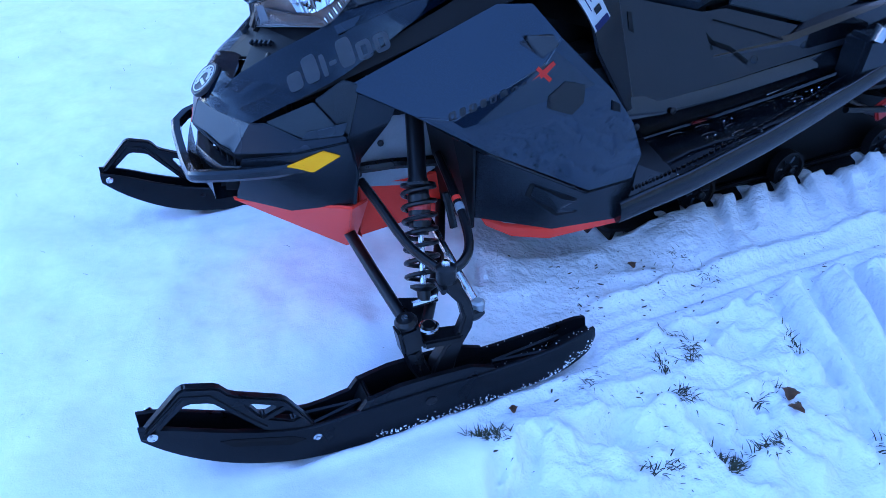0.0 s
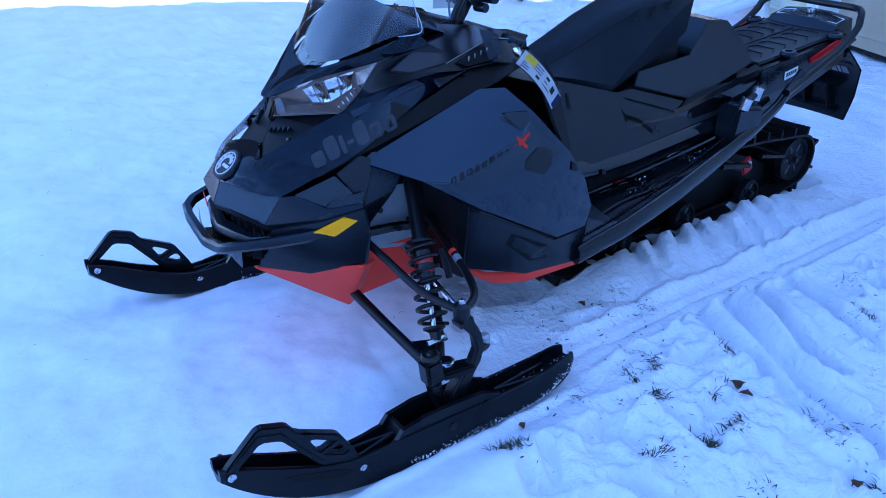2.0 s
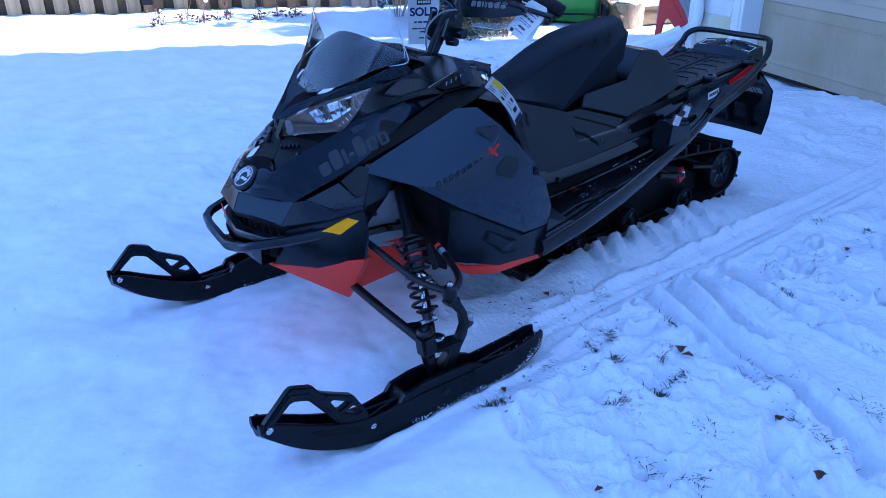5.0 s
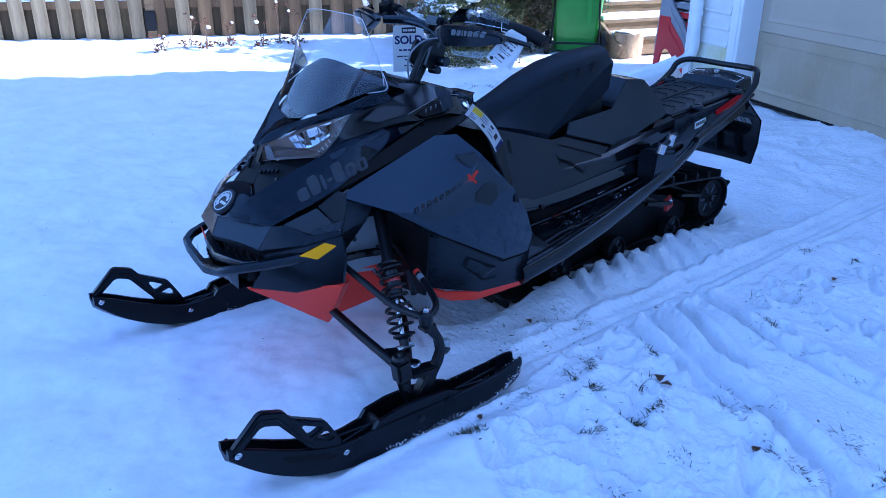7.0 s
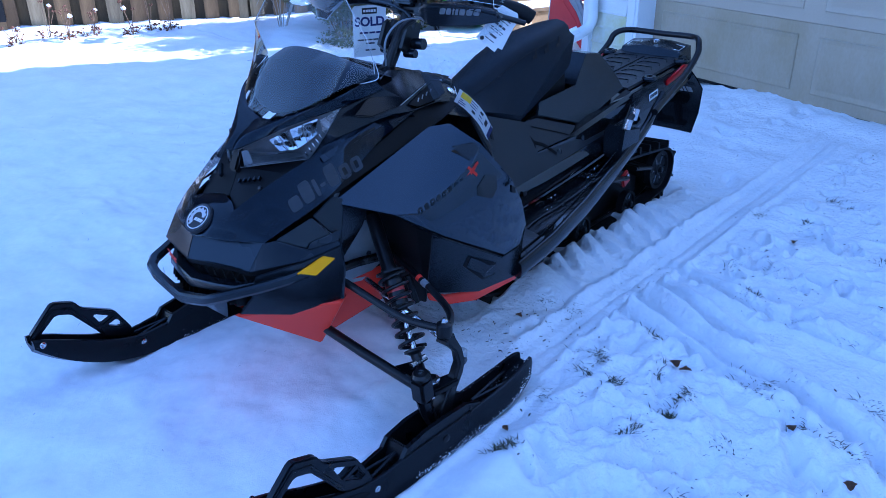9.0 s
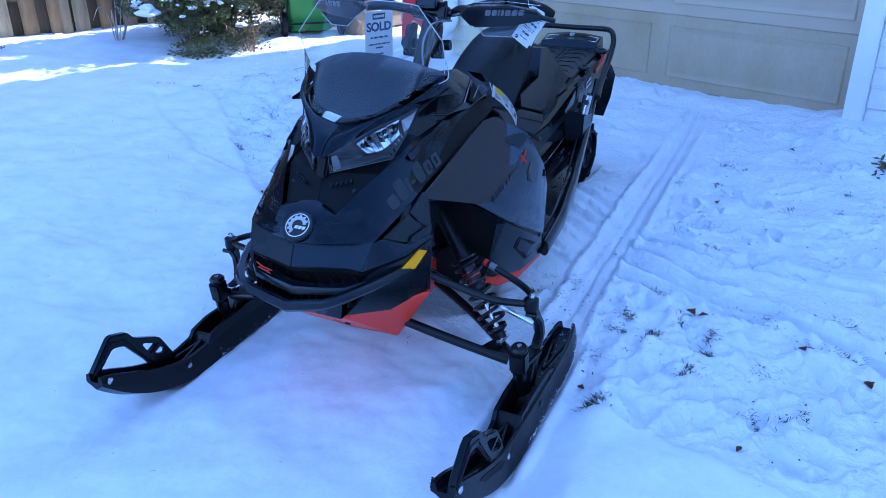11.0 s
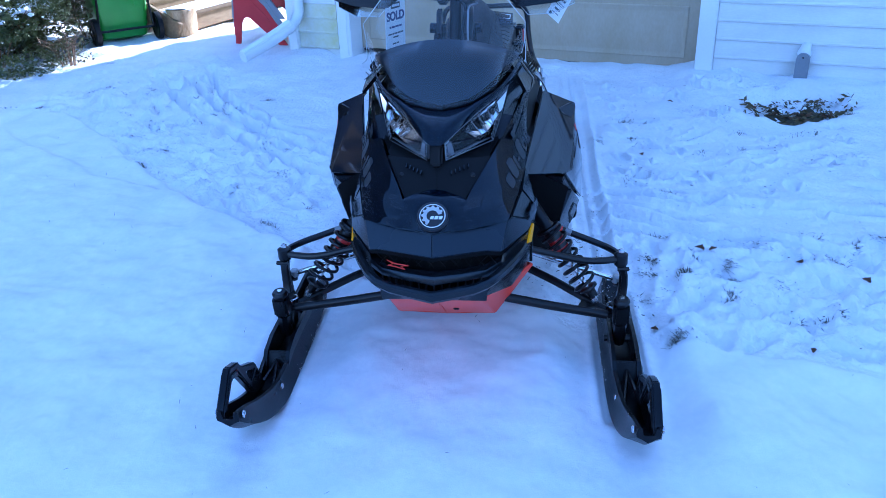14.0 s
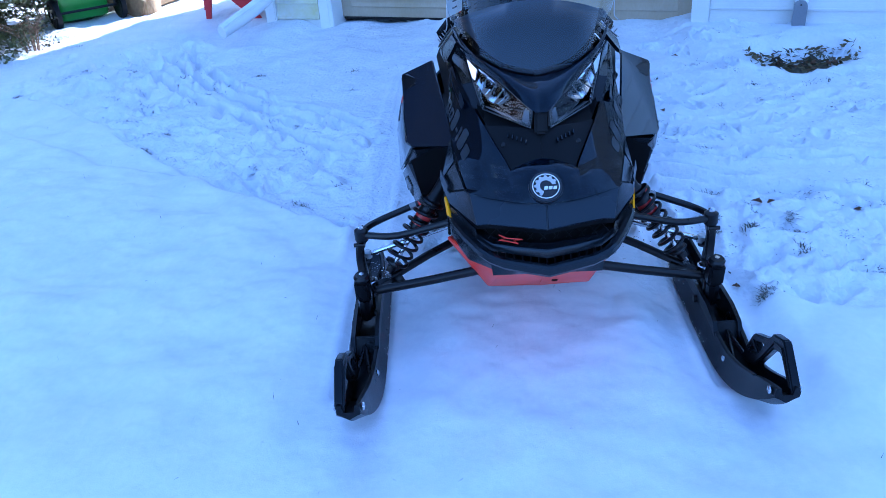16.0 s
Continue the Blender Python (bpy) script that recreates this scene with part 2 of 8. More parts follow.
def box(sx, sy, sz, m=None, w=0.004, seg=2, bm=None):
    out = bmesh.new()
    bmesh.ops.create_cube(out, size=1, matrix=Matrix.Diagonal((sx, sy, sz, 1)))
    if w:
        bmesh.ops.bevel(out, geom=out.edges[:], offset=min(w, min(sx, sy, sz) * 0.45), segments=seg, affect="EDGES")
    if m is not None:
        bmesh.ops.transform(out, matrix=m, verts=out.verts[:])
    if bm is None:
        return out
    return join(bm, out)


def join(bm, other):
    me = bpy.data.meshes.new("tmp")
    other.to_mesh(me)
    other.free()
    bm.from_mesh(me)
    bpy.data.meshes.remove(me)
    return bm


def curve_points(pts, n):
    """Catmull-Rom through pts, n steps a span."""
    p = [Vector(q) for q in pts]
    if n < 2 or len(p) < 3:
        return p
    q = [2 * p[0] - p[1], *p, 2 * p[-1] - p[-2]]
    out = []
    for i in range(1, len(q) - 2):
        for k in range(n):
            t = k / n
            a, b, c, d = q[i - 1], q[i], q[i + 1], q[i + 2]
            out.append(0.5 * (2 * b + (c - a) * t + (2 * a - 5 * b + 4 * c - d) * t * t + (3 * b - 3 * c + d - a) * t ** 3))
    return [*out, p[-1]]


def tube(pts, r, sides=10, steps=1, bm=None, flat=1.0, closed=False):
    """A round bar along pts; r is one radius or one for each end."""
    p = curve_points(pts, steps)
    bm = bm or bmesh.new()
    r0, r1 = r if isinstance(r, tuple) else (r, r)
    d = (p[1] - p[0]).normalized()
    u = d.orthogonal().normalized()
    rings = []
    n = len(p)
    for i, c in enumerate(p):
        if closed:
            e = (p[(i + 1) % n] - p[i - 1]).normalized()
        else:
            e = (p[min(i + 1, n - 1)] - p[max(i - 1, 0)]).normalized()
        u = (u - e * u.dot(e)).normalized()
        v = e.cross(u)
        rr = r0 + (r1 - r0) * i / max(1, n - 1)
        rings.append([bm.verts.new(c + (u * math.cos(a) + v * math.sin(a) * flat) * rr) for a in (2 * math.pi * k / sides for k in range(sides))])
    for i in range(n if closed else n - 1):
        a, b = rings[i], rings[(i + 1) % n]
        for k in range(sides):
            bm.faces.new((a[k], a[(k + 1) % sides], b[(k + 1) % sides], b[k]))
    if not closed:
        bm.faces.new(rings[0][::-1])
        bm.faces.new(rings[-1])
    return bm


def lathe(profile, m=None, sides=24, bm=None):
    """Turns (radius, height) pairs round the z axis; the first and last ring are closed."""
    bm = bm or bmesh.new()
    m = m or Matrix()
    rings = [[bm.verts.new(m @ Vector((r * math.cos(a), r * math.sin(a), z))) for a in (2 * math.pi * k / sides for k in range(sides))] for r, z in profile]
    for a, b in zip(rings, rings[1:]):
        for k in range(sides):
            bm.faces.new((a[k], a[(k + 1) % sides], b[(k + 1) % sides], b[k]))
    bm.faces.new(rings[0][::-1])
    bm.faces.new(rings[-1])
    return bm


def loft(rows, closed=False, caps=False):
    """A skin over rows of equally many points."""
    bm = bmesh.new()
    vs = [[bm.verts.new(p) for p in r] for r in rows]
    n = len(vs[0])
    for a, b in zip(vs, vs[1:]):
        for k in range(n if closed else n - 1):
            bm.faces.new((a[k], a[(k + 1) % n], b[(k + 1) % n], b[k]))
    if caps:
        bm.faces.new(vs[0][::-1])
        bm.faces.new(vs[-1])
    return bm


def prism(outline, m, depth, w=0.002):
    """A flat outline (x, y) in the plane of m, thickened along its z by depth."""
    bm = bmesh.new()
    lo = [bm.verts.new((x, y, 0)) for x, y in outline]
    hi = [bm.verts.new((x, y, depth)) for x, y in outline]
    n = len(lo)
    bm.faces.new(lo[::-1])
    bm.faces.new(hi)
    for k in range(n):
        bm.faces.new((lo[k], lo[(k + 1) % n], hi[(k + 1) % n], hi[k]))
    if w:
        bevel(bm, w, 1)
    bmesh.ops.transform(bm, matrix=m, verts=bm.verts[:])
    return bm


def plane_at(o, along, up):
    """A frame at o whose x runs along, whose y is near up, and whose z is the normal."""
    x = Vector(along).normalized()
    y = Vector(up)
    y = (y - x * y.dot(x)).normalized()
    z = x.cross(y)
    return Matrix.Translation(o) @ Matrix((x, y, z)).transposed().to_4x4()


def lettering(body, size, m, depth=0.0006, bold=0.0):
    """Words in the built-in font, middle at m, as a bmesh."""
    cu = bpy.data.curves.new("words", "FONT")
    cu.body, cu.size, cu.extrude, cu.align_x, cu.align_y = body, size, depth, "CENTER", "CENTER"
    cu.offset = bold
    ob = bpy.data.objects.new("words", cu)
    me = bpy.data.meshes.new_from_object(ob)
    bm = bmesh.new()
    bm.from_mesh(me)
    bmesh.ops.transform(bm, matrix=m, verts=bm.verts[:])
    bpy.data.objects.remove(ob)
    bpy.data.curves.remove(cu)
    bpy.data.meshes.remove(me)
    return bm


def sticker(name, sizes, height, gap, m, trees, mat, parent, skew=0.0, label="", flip=False, shapes=None):
    """A row of slanted plain shapes laid onto panels, each a part of its own; shapes gives the lower and upper edge and whether the middle is cut out."""
    x = -(sum(sizes) + gap * (len(sizes) - 1)) / 2
    z = m.col[2].to_3d().normalized()
    for n, w in enumerate(sizes):
        lo, hi, hollow = shapes[n] if shapes else (-0.5, 0.5, False)
        bm = bmesh.new()
        grid = []
        for j in range(9):
            row = []
            for i in range(7):
                e, f = i / 6 - 0.5, j / 8 - 0.5
                r = 1 - 0.16 * (max(0, abs(e) - 0.3) * 5) * (max(0, abs(f) - 0.3) * 5)
                v = (lo + (hi - lo) * (0.5 + f * r)) * height
                a = x + w * (0.5 + e * r) + skew * v
                p = m @ Vector((a, v, 0.06))
                hits = [h for h in (t.ray_cast(p, -z, 0.2)[0] for t in trees) if h is not None]
                q = min(hits, key=lambda h: (h - p).length) if hits else m @ Vector((a, v, 0))
                q = q + z * 0.0018
                row.append(bm.verts.new((q.x, -q.y, q.z) if flip else q))
            grid.append(row)
        for j, (a, b) in enumerate(zip(grid, grid[1:])):
            for i in range(6):
                if not (hollow and 1 < j < 6 and 1 < i < 4):
                    bm.faces.new((a[i], a[i + 1], b[i + 1], b[i]))
        bmesh.ops.solidify(bm, geom=bm.faces[:], thickness=0.0005)
        part(name, bm, mat, parent, label)
        x += w + gap


def holed_plate(outline, holes, m, depth, w=0.003):
    """A flat plate with holes: outlines (x, y) in the plane of m, thickened along its z."""
    bm = bmesh.new()
    for ring in (outline, *holes):
        vs = [bm.verts.new((x, y, 0)) for x, y in ring]
        for a, b in zip(vs, vs[1:] + vs[:1]):
            bm.edges.new((a, b))
    bmesh.ops.triangle_fill(bm, use_beauty=True, edges=bm.edges[:])
    bmesh.ops.dissolve_limit(bm, angle_limit=0.02, verts=bm.verts[:], edges=bm.edges[:])
    bmesh.ops.solidify(bm, geom=bm.faces[:], thickness=depth)
    if w:
        bevel(bm, w, 2, 40)
    bmesh.ops.transform(bm, matrix=m, verts=bm.verts[:])
    return bm


def band(rows, w=0.003):
    """A bar of changing size: rows of (x, y, z, thickness, height, way), way being the outward turn of the section in degrees."""
    out = []
    for x, y, z, t, h, a in rows:
        c, s_ = math.cos(radians(a)), math.sin(radians(a))
        out.append([(x + c * p, y + s_ * p, z + q) for p, q in ((-t / 2, -h / 2 + 0.004), (t / 2 - 0.007, -h / 2), (t / 2, -h / 2 + 0.009), (t / 2, h / 2 - 0.006), (t / 2 - 0.006, h / 2), (-t / 2, h / 2 - 0.002))])
    return loft(out, closed=True, caps=True)


def bars(sizes, height, gap, m, skew=0.0, depth=0.0008):
    """A row of plain slanted bars, middle at m."""
    bm = bmesh.new()
    x = -(sum(sizes) + gap * (len(sizes) - 1)) / 2
    for w in sizes:
        join(bm, prism([(x - skew * height / 2, -height / 2), (x + w - skew * height / 2, -height / 2), (x + w + skew * height / 2, height / 2), (x + skew * height / 2, height / 2)], m, depth, 0))
        x += w + gap
    return bm

# ---- snow-covered ground ----
def value_noise(x, y, seed):
    ix, iy = np.floor(x), np.floor(y)
    fx, fy = x - ix, y - iy
    fx, fy = fx * fx * (3 - 2 * fx), fy * fy * (3 - 2 * fy)

    def h(a, b):
        v = np.sin(a * 127.1 + b * 311.7 + seed * 74.7) * 43758.5453
        return (v - np.floor(v)) * 2 - 1
    return (h(ix, iy) * (1 - fx) + h(ix + 1, iy) * fx) * (1 - fy) + (h(ix, iy + 1) * (1 - fx) + h(ix + 1, iy + 1) * fx) * fy


def rolling(x, y, f, seed, octaves=3):
    out, amp = 0, 1.0
    for k in range(octaves):
        c, s = math.cos(0.7 * k + 0.3), math.sin(0.7 * k + 0.3)
        out = out + amp * value_noise((c * x - s * y) * f, (s * x + c * y) * f, seed + k)
        f, amp = f * 2.1, amp * 0.5
    return out


def step(a, b, v):
    t = np.clip((v - a) / (b - a), 0, 1)
    return t * t * (3 - 2 * t)


def off_line(x, y, pts):
    """Distance to a line through pts."""
    best = np.full(np.shape(x), 1e9)
    for (ax, ay), (bx, by) in zip(pts, pts[1:]):
        k = np.clip(((x - ax) * (bx - ax) + (y - ay) * (by - ay)) / ((bx - ax) ** 2 + (by - ay) ** 2), 0, 1)
        best = np.minimum(best, np.hypot(x - ax - k * (bx - ax), y - ay - k * (by - ay)))
    return best


WALL_O, WALL_U, WALL_N = Vector((-4.58, -1.23, 0)), Vector((0.338, 0.941, 0)).normalized(), Vector((0.941, -0.338, 0)).normalized()
rng = np.random.RandomState(4)
PRINTS = [(rng.uniform(-4.2, -0.05), rng.uniform(-3.4, 3.2), rng.uniform(-0.5, 0.9), rng.uniform(0.09, 0.14), rng.uniform(0.014, 0.030)) for _ in range(150)]
PRINTS = [p for p in PRINTS if p[1] < 0.5 or p[0] > -0.95]
PRINTS += [(rng.uniform(-3.8, -0.5), rng.uniform(-3.2, -0.6), rng.uniform(0, 3.14), rng.uniform(0.05, 0.11), rng.uniform(0.024, 0.050)) for _ in range(230)]
PRINTS += [(rng.uniform(-0.75, 0.05), rng.uniform(0.62, 1.7), rng.uniform(0, 3.14), rng.uniform(0.05, 0.11), rng.uniform(0.018, 0.034)) for _ in range(48)]
# single footprints on the smoother snow towards the garage door
for px, py in ((-2.51, 0.93), (-1.62, 0.79), (-1.66, 1.02), (-2.65, 1.47), (-1.83, 1.19), (-1.84, 1.45), (-1.29, 1.10), (-2.05, 1.74), (-2.26, 1.19), (-2.25, 0.81), (-1.26, 1.28), (-1.61, 1.27), (-3.0, 0.75), (-3.2, 1.1), (-2.9, 1.9), (-1.5, 1.9), (-1.2, 2.2)):
    PRINTS.append((px, py, rng.uniform(1.0, 2.0), rng.uniform(0.08, 0.11), rng.uniform(0.034, 0.050)))
DOOR_PRINTS = [(rng.uniform(-3.4, -1.1), rng.uniform(0.68, 2.0), rng.uniform(0, 3.14), rng.uniform(0.035, 0.075), rng.uniform(0.026, 0.046)) for _ in range(90)]
PRINTS += DOOR_PRINTS
TYRES = [[(-1.42, 0.53), (-1.29, 0.83), (-1.22, 1.10), (-1.18, 1.8), (-1.1, 3)], [(-1.05, 0.57), (-0.93, 0.88), (-0.82, 1.18), (-0.74, 1.38), (-0.69, 1.52), (-0.55, 2.1), (-0.4, 3)], [(-0.92, 0.55), (-0.87, 0.75), (-0.80, 1.01), (-0.74, 1.15)], [(-1.22, 0.56), (-1.12, 0.75), (-1.0, 1.0)],
         [(-4.24, -2.46), (-3.42, -2.12), (-2.94, -1.77), (-2.57, -1.39), (-2.20, -0.95), (-2.0, -0.75)], [(-3.84, -2.49), (-3.42, -2.25), (-2.94, -1.89), (-2.37, -1.39), (-1.98, -0.90)], [(-3.42, -2.52), (-2.85, -2.07), (-2.34, -1.61), (-1.86, -1.09), (-1.66, -0.83)]]


def arc_side(x, y):
    """1 on the smooth snow between the curved wheel marks and the garage."""
    return step(0.06, 0.22, y - np.interp(x, [-4.6, -4.0, -3.2, -2.65, -2.04, -1.6], [-2.62, -2.30, -1.98, -1.46, -0.80, -0.5])) * step(-0.45, -0.75, y)


def trodden(x, y):
    """1 where the snow has been walked and driven on, 0 where it lies untouched."""
    edge = np.interp(y, [-7, -4.2, -3.49, -2.96, -2.19, -1.53, -1.15, -0.71, -0.3, 0.72, 1.22, 4], [-9, -3.6, -2.85, -2.70, -2.02, -1.33, -0.99, -0.71, -0.40, 0.04, 0.15, 0.5])
    edge = edge + 0.05 * rolling(x, y, 3.0, 31, 2)
    return step(-0.01, 0.055, edge - x)


def ground_height(x, y):
    x, y = np.asarray(x, float), np.asarray(y, float)
    z = 0.020 * rolling(x, y, 0.55, 1, 2) + 0.012 * rolling(x, y, 2.2, 5, 2) + 0.0130 * rolling(x, y, 5.5, 7, 3)
    tr = trodden(x, y)
    churn = rolling(x, y, 7.0, 11, 4)
    # pressed flat between the wheel marks, broken into clods elsewhere
    rough = 0.45 + 0.55 * rolling(x, y, 1.1, 23, 2) + 0.75 * step(-0.98, -0.75, x) * step(0.3, 0.6, y) - 0.28 * step(-0.9, -1.1, x) * step(0.5, 0.7, y)
    rough = np.clip(rough + 0.35 * step(-0.5, -0.8, y) - 0.9 * arc_side(x, y), 0.12, 1.2)
    # the print of the track's lugs stays crisp
    rough = rough * (1 - 0.85 * step(-0.7, -0.95, x) * step(-2.3, -1.7, x) * step(0.56, 0.5, y) * step(0.0, 0.15, y))
    clod = np.maximum(0, rolling(x, y, 16, 17, 3)) ** 1.3
    z = z - tr * (0.024 + 0.034 * step(-0.3, -0.8, y)) + tr * rough * ((0.012 + 0.007 * step(-0.4, -0.8, y)) * churn + 0.028 * clod * (1 - 0.40 * step(-0.4, -0.8, y)) + 0.010 * np.abs(rolling(x, y, 32, 19, 2)))
    # a soft ledge where the untouched snow ends, before the churned part
    ledge = np.interp(y, [-3.6, -3.53, -2.98, -2.54, -2.11, -1.77, -1.46, -1.12, -0.92, -0.6], [-3.3, -2.76, -2.20, -1.88, -1.59, -1.42, -1.26, -1.03, -0.90, -0.66]) + 0.03 * rolling(x, y, 2.5, 33, 2)
    z = z - 0.024 * step(-0.03, 0.05, ledge - x) * (1 - tr) * step(-0.6, -0.9, y)
    for px, py, a, size, deep in PRINTS:
        c, s = math.cos(a), math.sin(a)
        u, v = (x - px) * c + (y - py) * s, -(x - px) * s + (y - py) * c
        near = (np.abs(u) < 3 * size) & (np.abs(v) < 3 * size)
        d = np.sqrt((u / size) ** 2 + (v / (size * (0.42 + 0.06 * np.sin(u / size * 3)))) ** 2)
        print_ = deep * (1 - step(0.50, 1.05, d) - 0.30 * np.exp(-((d - 1.3) ** 2) * 10)) * (1 - arc_side(x, y))
        z = z - np.where(near, tr * print_, 0)
    for line in TYRES:
        d = off_line(x, y, line) + 0.006 * rolling(x, y, 9, 43, 2)
        z = z - tr * (0.055 * (1 - step(0.010, 0.040, d)) - 0.016 * np.exp(-((d - 0.060) / 0.022) ** 2)) * (0.8 + 0.35 * rolling(x, y, 4, 41, 2)) * (1.35 if line[0][1] < 0 else 1.25)
    # ski tracks: a pressed band with raised lips and the cut of the runner along it
    for cy, far in ((0.53, -3.8), (-0.60, -3.4)):
        e = y - cy - 0.012 * np.sin(x * 1.3)
        d = np.abs(e)
        run = step(-0.15, -0.4, x) * step(far, far + 0.5, x)
        flat = run * (1 - step(0.055, 0.085, d))
        z = z * (1 - 0.8 * flat) + flat * 0.8 * (0.012 * rolling(x, y, 0.55, 1, 2) - 0.036)
        z = z + run * (0.020 * np.exp(-((d - 0.085) / 0.016) ** 2) - 0.022 * np.exp(-((e + 0.004) / 0.009) ** 2) - 0.010 * np.exp(-((e - 0.045) / 0.008) ** 2)) * (0.9 + 0.25 * rolling(x, y, 8, 51, 2))
    # the bank that the track threw up, with the print of its lugs
    bank = step(-0.62, -0.9, x) * step(-2.35, -1.7, x)
    side = step(0.52, 0.24, y) * step(-0.1, 0.2, y)
    lug = step(-0.75, 0.45, np.sin((x - 0.42 * y + 0.022 * rolling(x, y, 5, 91, 2)) * 2 * math.pi / 0.118))
    fade = step(-0.85, -1.0, x) * step(-2.0, -1.65, x)
    reach = np.clip((0.495 - y) / 0.26, 0, 1) ** 0.6 * step(0.0, 0.2, y)
    z = z + bank * (side * (0.056 - 0.004 * churn) + reach * fade * (0.046 * lug - 0.030) * (0.85 + 0.5 * rolling(x, y, 3.1, 95, 2)) * (1.0 + 0.2 * rolling(x, y, 5, 93, 2)))
    # snow pressed down beneath the track and the skis
    z = z - 0.05 * step(0.21, 0.17, np.abs(y)) * step(-2.3, -2.15, x) * step(-0.35, -0.5, x)
    for s in (1, -1):
        off = np.abs(y - s * 0.550)
        level = step(0.26, 0.10, off) * step(-0.58, -0.40, x) * step(0.95, 0.62, x)
        z = z * (1 - 0.86 * level) + level * (-0.031 + 0.003 * rolling(x, y, 26, 87, 2))
        z = z - 0.02 * step(0.080, 0.066, off) * step(-0.40, -0.36, x) * step(0.42, 0.36, x)
        z = z + 0.007 * np.exp(-((off - 0.092) / 0.014) ** 2) * step(-0.4, -0.3, x) * step(0.40, 0.30, x) * (0.6 + 0.8 * np.abs(rolling(x, y, 18, 89, 2)))
    # bare patch beside the wall, and the snow heaped along the siding
    d = np.hypot((x + 2.75) / 0.25, (y - 1.90) / 0.31) + 0.3 * rolling(x, y, 7, 61, 2)
    z = z - 0.07 * step(1.2, 0.95, d) + 0.02 * np.exp(-((d - 1.5) / 0.25) ** 2)
    u = (x - WALL_O.x) * WALL_U.x + (y - WALL_O.y) * WALL_U.y
    v = (x - WALL_O.x) * WALL_N.x + (y - WALL_O.y) * WALL_N.y
    z = z + (0.07 + 0.02 * rolling(x, y, 3, 71, 2)) * step(0.7, 0.1, v) * step(-0.6, -0.2, v) * (step(2.6, 3.0, u) + step(-0.1, -0.3, u) * step(-1.2, -0.5, u))
    z = z + (0.030 + 0.012 * rolling(x, y, 4, 73, 2)) * step(0.30, 0.03, v) * step(-0.3, -0.1, v) * step(-0.2, 0.0, u) * step(3.0, 2.8, u)
    z = z - (z + 0.055 - 0.006 * rolling(x, y, 9, 97, 2)) * step(1.25, 0.8, np.hypot((x + 5.15) / 0.55, (y + 2.35) / 0.50))
    # drift along the fence
    f = off_line(x, y, [(6, -11.2), (-8, -4.0)])
    z = z + 0.035 * np.exp(-(f / 0.8) ** 2) * (1 + 0.4 * rolling(x, y, 1.5, 81, 2))
    return z


def spaced(*runs):
    out = [runs[0][0]]
    for a, b, n in runs:
        out += list(np.linspace(a, b, n + 1)[1:])
    return np.array(out)


gx = spaced((-400, -60, 6), (-60, -12, 14), (-12, -4.8, 50), (-4.8, -2.3, 130), (-2.3, 0.15, 270), (0.15, 0.9, 50), (0.9, 2.2, 45), (2.2, 10, 22), (10, 60, 12), (60, 400, 6))
gy = spaced((-400, -60, 6), (-60, -10, 14), (-10, -3.4, 80), (-3.4, -1.3, 110), (-1.3, 0.2, 80), (0.2, 1.7, 165), (1.7, 3.4, 70), (3.4, 12, 20), (12, 60, 10), (60, 400, 6))
GX, GY = np.meshgrid(gx, gy)
GZ = ground_height(GX, GY) * (np.hypot(GX, GY) < 40)
nx, ny = len(gx), len(gy)
ids = np.arange(nx * ny).reshape(ny, nx)
quads = np.stack([ids[:-1, :-1], ids[:-1, 1:], ids[1:, 1:], ids[1:, :-1]], -1).reshape(-1, 4)
me = bpy.data.meshes.new("ground")
me.from_pydata(np.stack([GX, GY, GZ], -1).reshape(-1, 3).tolist(), [], quads.tolist())
me.polygons.foreach_set("use_smooth", np.ones(len(quads), bool))
me.materials.append(SNOW)
me.materials.append(TRODDEN_SNOW)
mid_x, mid_y = (GX[:-1, :-1] + GX[1:, 1:]) / 2, (GY[:-1, :-1] + GY[1:, 1:]) / 2
me.polygons.foreach_set("material_index", (trodden(mid_x, mid_y) > 0.5).astype(np.int32).reshape(-1))
tagged(new("ground", me), "snow-covered yard, smooth in front and trodden beside the ski tracks", "snow", kind="structure")


def gz(x, y):
    """Height of the ground mesh at one place."""
    i = min(max(int(np.searchsorted(gx, x)) - 1, 0), nx - 2)
    j = min(max(int(np.searchsorted(gy, y)) - 1, 0), ny - 2)
    fx, fy = (x - gx[i]) / (gx[i + 1] - gx[i]), (y - gy[j]) / (gy[j + 1] - gy[j])
    a = GZ[j, i] * (1 - fx) + GZ[j, i + 1] * fx
    b = GZ[j + 1, i] * (1 - fx) + GZ[j + 1, i + 1] * fx
    return float(a * (1 - fy) + b * fy)

# ---- garage, house and fence ----
WALL = Matrix.Translation(WALL_O) @ Matrix((WALL_U, WALL_N, Vector((0, 0, 1)))).transposed().to_4x4()
# local frame of the wall: x along it, y out of it, z up; the door leaf lies at y = 0
DOOR_W, DOOR_H, FACE = 2.84, 2.13, 0.10


def structure(name, bm, mat, label, category):
    bmesh.ops.transform(bm, matrix=WALL, verts=bm.verts[:])
    return tagged(part(name, bm, mat), label, category, kind="structure")


def block(x0, x1, y0, y1, z0, z1, w=0.003):
    return box(x1 - x0, y1 - y0, z1 - z0, pose((x0 + x1) / 2, (y0 + y1) / 2, (z0 + z1) / 2), w)


